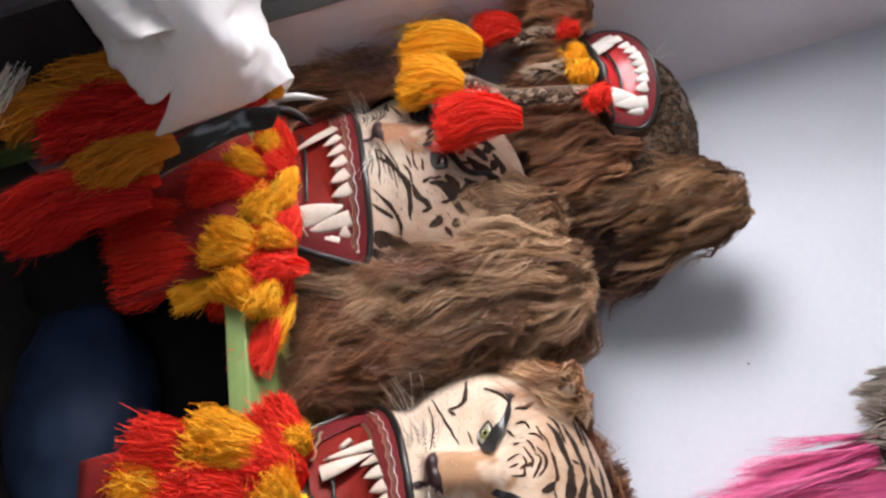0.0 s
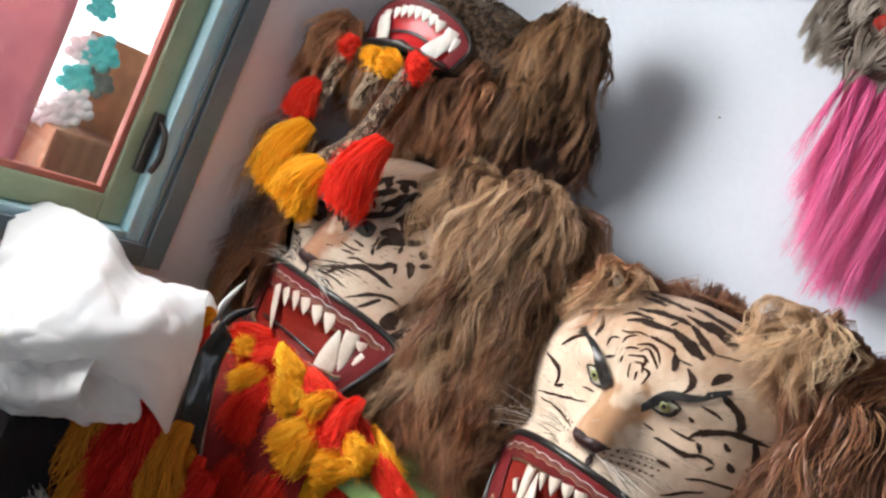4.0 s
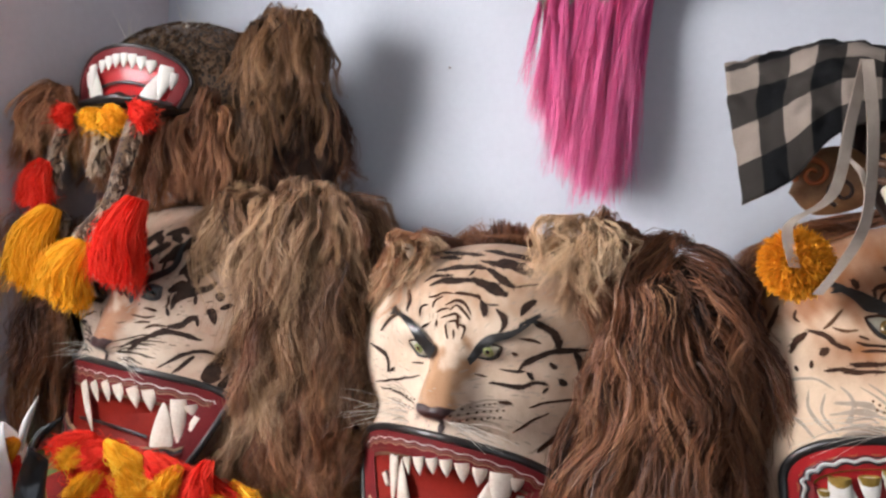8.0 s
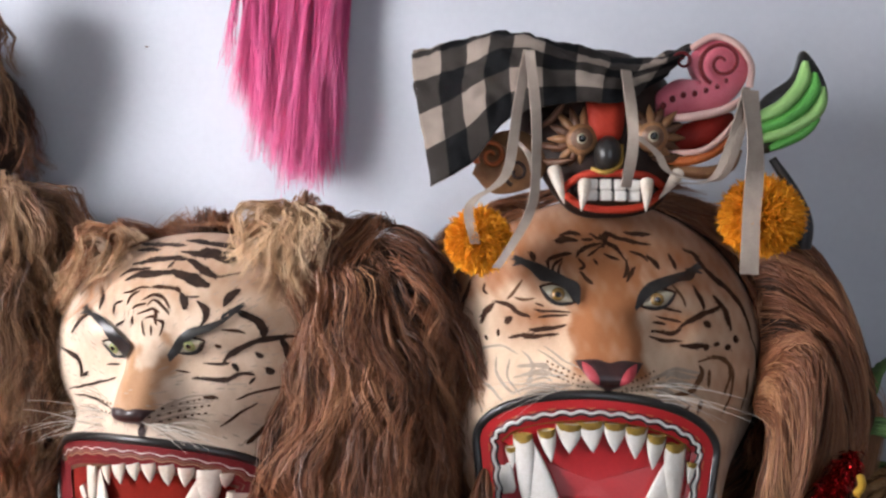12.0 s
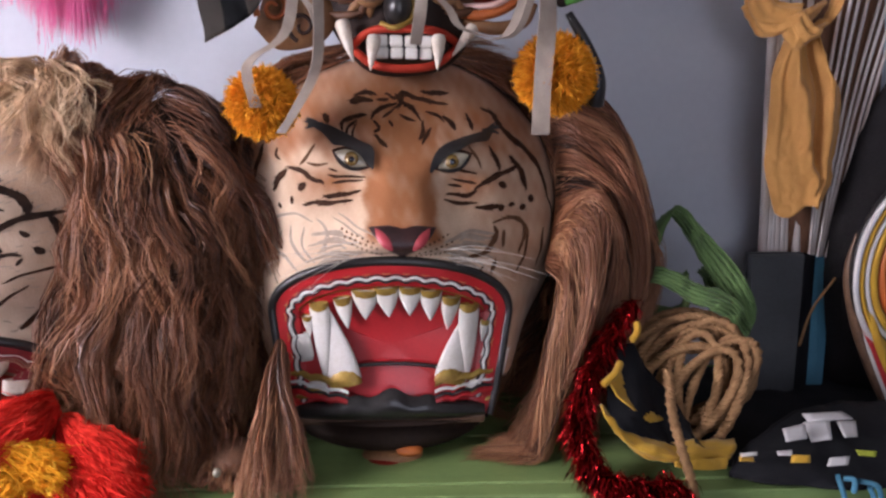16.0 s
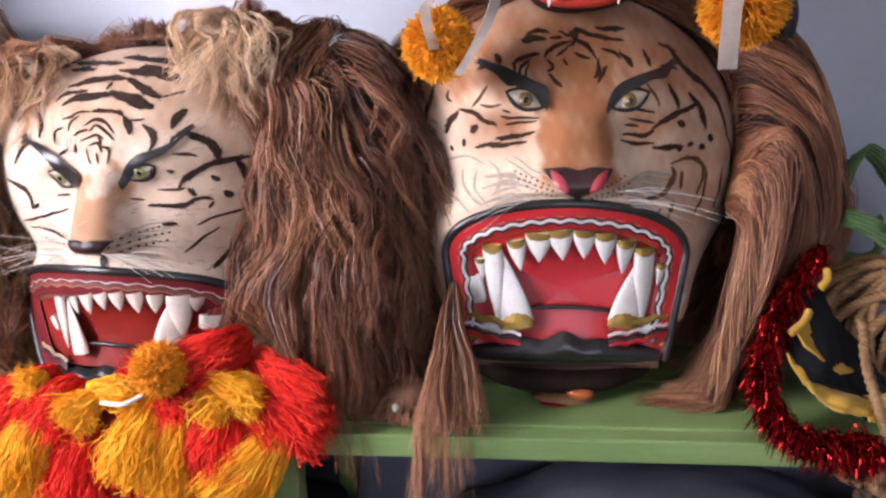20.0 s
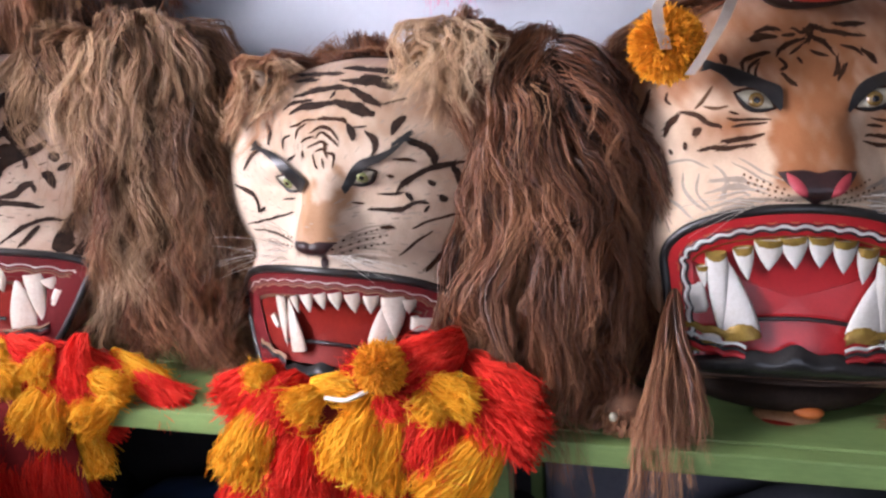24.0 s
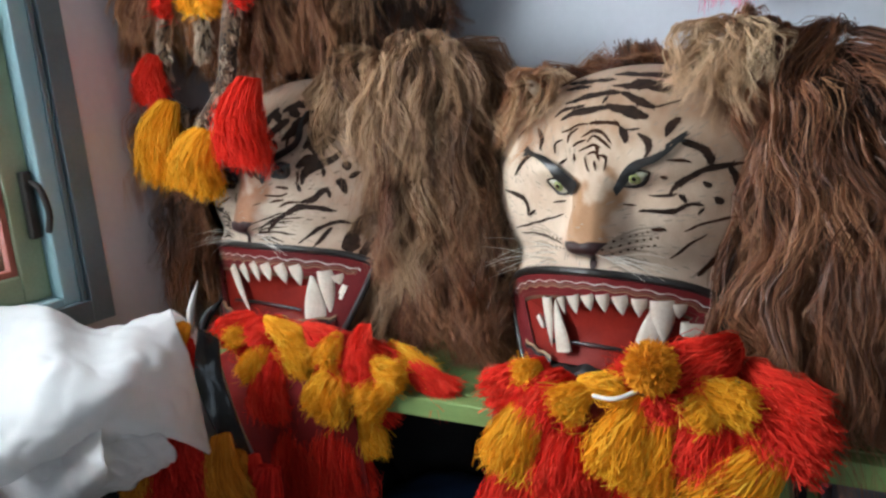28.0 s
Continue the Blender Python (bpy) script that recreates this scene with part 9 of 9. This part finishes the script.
    for i, (pts, mt, w) in enumerate(((((-1.435, -0.700, 0.747), (-1.428, -0.700, 0.792), (-1.409, -0.690, 0.847)), WHITE_CLOTH, 0.014), (((-1.430, -0.690, 0.733), (-1.414, -0.680, 0.770), (-1.371, -0.670, 0.811)), BLACK_CLOTH, 0.018), (((-1.417, -0.695, 0.747), (-1.405, -0.690, 0.779), (-1.382, -0.685, 0.801)), SLATE, 0.010))):
        p = smooth_path(pts, 16)
        rope_part("feather", p, w * 0.5, mt, h, "white feather" if i == 0 else "black feather", 8, taper=np.clip(np.sin(np.linspace(0.5, 3.05, 16)), 0.06, 1))
    bunch("yarn_tuft", (-1.428, -0.715, 0.769), (-1.462, -0.720, 0.727), 0.020, YARN_ORANGE, h, 430, 120)
    bunch("yarn_tuft", (-1.433, -0.710, 0.739), (-1.418, -0.720, 0.689), 0.014, YARN_RED, h, 431, 90)
    bunch("yarn_tuft", (-1.408, -0.705, 0.718), (-1.409, -0.700, 0.672), 0.010, YARN_ORANGE, h, 432, 70)


covered_mask()


def checked_bag():
    b = thing("checked_bag", (-1.72, -1.15, 0), "beige checked woven bag hanging beside the window", "bag")
    o = np.array((-1.741, -1.080, 0.700))
    rows = []
    for j, s in enumerate((0.5, 0.95, 1.0, 0.9, 0.4)):
        z = o[2] + 0.10 - 0.05 * j
        rows.append([(o[0] - 0.10 * s, o[1] + 0.05, z), (o[0] - 0.05 * s, o[1] - 0.03 * s, z - 0.01), (o[0] + 0.05 * s, o[1] - 0.03 * s, z - 0.01), (o[0] + 0.09 * s, o[1] + 0.05, z)])
    sheet("bag_front", rows, CHECK_BAG, b, "", 30, 24, 0.005, 0.004, 61, 0.08)


checked_bag()
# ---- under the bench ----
# the dark lumps are added to blacken the shaded space below the planks
for nm, c, r, mt, lab in (("blue_bag", (-1.12, -0.30, 0.15), (0.26, 0.14, 0.15), BLUE_BAG, "dark blue bag on the floor under the bench"), ("dark_fill", (-0.62, -0.26, 0.17), (0.24, 0.18, 0.17), DARK_CLOTH, "dark sack shape added to blacken the space under the bench"), ("dark_fill", (-1.50, -0.30, 0.18), (0.18, 0.2, 0.18), DARK_CLOTH, "dark sack shape added to blacken the space under the bench"), ("grey_bag", (0.18, -0.28, 0.20), (0.42, 0.16, 0.20), GREY_TARP, "grey plastic bag under the bench"), ("dark_fill", (0.95, -0.3, 0.2), (0.3, 0.18, 0.2), DARK_CLOTH, "dark sack shape added to blacken the space under the bench")):
    bm = bmesh.new()
    bmesh.ops.create_icosphere(bm, subdivisions=4, radius=1)
    for v in bm.verts:
        k = 1 + 0.10 * noise.noise(v.co * 2.3 + Vector(c)) + 0.06 * noise.noise(v.co * 6)
        p = v.co * k
        v.co = Vector((p.x * r[0] + c[0], p.y * r[1] + c[1], max(0.002, p.z * r[2] + c[2])))
    tagged(part(nm, bm, mt), lab, "bag")
sheet_t = thing("grey_cover", (0.1, -0.12, 0.0), "dull grey cloth hanging behind the bench legs", "cloth")
sheet("cover", [[(-0.40, -0.14, 0.57), (0.1, -0.15, 0.57), (0.6, -0.14, 0.57)], [(-0.40, -0.20, 0.30), (0.1, -0.22, 0.30), (0.6, -0.2, 0.3)], [(-0.42, -0.16, 0.004), (0.1, -0.18, 0.004), (0.6, -0.16, 0.004)]], GREY_TARP, sheet_t, "", 40, 24, 0.012, 0.002, 71, 0.12)
# black sheets added as a backing for the deep shade behind the legs
sheet_t = thing("dark_fill_sheet", (-1.1, -0.12, 0.0), "black sheet added as the shade behind the bench legs", "cloth")
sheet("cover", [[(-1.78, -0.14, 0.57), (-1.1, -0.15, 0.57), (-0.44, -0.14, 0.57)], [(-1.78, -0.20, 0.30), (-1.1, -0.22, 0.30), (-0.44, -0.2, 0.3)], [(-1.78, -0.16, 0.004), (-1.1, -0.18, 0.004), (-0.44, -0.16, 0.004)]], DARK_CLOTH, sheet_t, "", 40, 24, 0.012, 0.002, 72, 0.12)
sheet_t = thing("dark_fill_sheet", (1.1, -0.12, 0.0), "black sheet added as the shade behind the bench legs", "cloth")
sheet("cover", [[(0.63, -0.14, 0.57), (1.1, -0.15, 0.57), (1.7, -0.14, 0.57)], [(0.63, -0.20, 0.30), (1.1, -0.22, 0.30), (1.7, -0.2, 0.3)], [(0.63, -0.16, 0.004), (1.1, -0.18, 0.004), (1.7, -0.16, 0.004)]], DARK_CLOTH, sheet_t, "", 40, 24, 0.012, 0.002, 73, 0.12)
fz = thing("fur_bundle", (0.56, -0.42, 0), "pale brown fur bundle under the bench", "fur")
part("body", egg_bm((0.56, -0.43, 0.25), (0.09, 0.08, 0.25)), UNDER, fz)
rr, dd = blob((0.56, -0.43, 0.30), (0.085, 0.08, 0.20), 2400, 381)
hair("fur", rr, dd + np.array((0, 0, 0.2)), np.random.default_rng(381).uniform(0.04, 0.08, 2400), HAIR_BLOND, fz, 381, tone=0.4, on_bench=False, clump=40)

# ---- outside the window: flowers, a brown board and a curtain ----
fl = thing("flower_pot", (-2.15, -0.72, 0), "teal artificial flowers on a stand outside the window", "flowers")
rng = np.random.default_rng(391)
for c, r, mt in (((-2.15, -0.771, 1.228), 0.030, TEAL_FLOWER), ((-2.15, -0.735, 1.127), 0.042, TEAL_FLOWER), ((-2.15, -0.775, 1.120), 0.036, PALE_PETAL), ((-2.16, -0.716, 1.062), 0.040, LEAF_DULL), ((-2.15, -0.765, 1.050), 0.038, TEAL_FLOWER), ((-2.15, -0.750, 0.985), 0.044, PALE_PETAL), ((-2.15, -0.790, 0.950), 0.040, PALE_PETAL)):
    for j in range(14):
        a, q = j * 2.4, r * (0.25 + 0.055 * j)
        part("petal", egg_bm(np.array(c) + q * np.array([0.35 - 0.02 * j, math.cos(a), math.sin(a)]), (r * 0.22, r * 0.42, r * 0.36), 10), mt, fl)
box_part("stand", (-2.26, -0.80, -0.1), (-2.08, -0.60, 0.93), BARK, fl, "brown stand", 0.01)
wl = thing("brown_board", (-2.3, -0.5, -0.1), "plain brown board leaning outside the window", "board")
box_part("board", (-2.30, -0.70, -0.1), (-2.26, 0.3, 1.172), OCHRE, wl, "", 0.006)
cu = thing("rose_curtain", (-2.05, -1.35, 1.0), "rose coloured curtain hanging outside the pane", "curtain")
sheet("curtain", [[(-2.06, -1.75, 2.0), (-2.03, -1.45, 2.0), (-2.06, -1.15, 2.0), (-2.03, -0.90, 2.0)], [(-2.06, -1.75, 1.2), (-2.02, -1.45, 1.2), (-2.07, -1.15, 1.2), (-2.03, -0.88, 1.2)], [(-2.06, -1.75, -0.12), (-2.03, -1.45, -0.12), (-2.06, -1.15, -0.12), (-2.03, -0.9, -0.12)]], CURTAIN, cu, "", 30, 20, 0.006, 0.002, 91, 0.08)
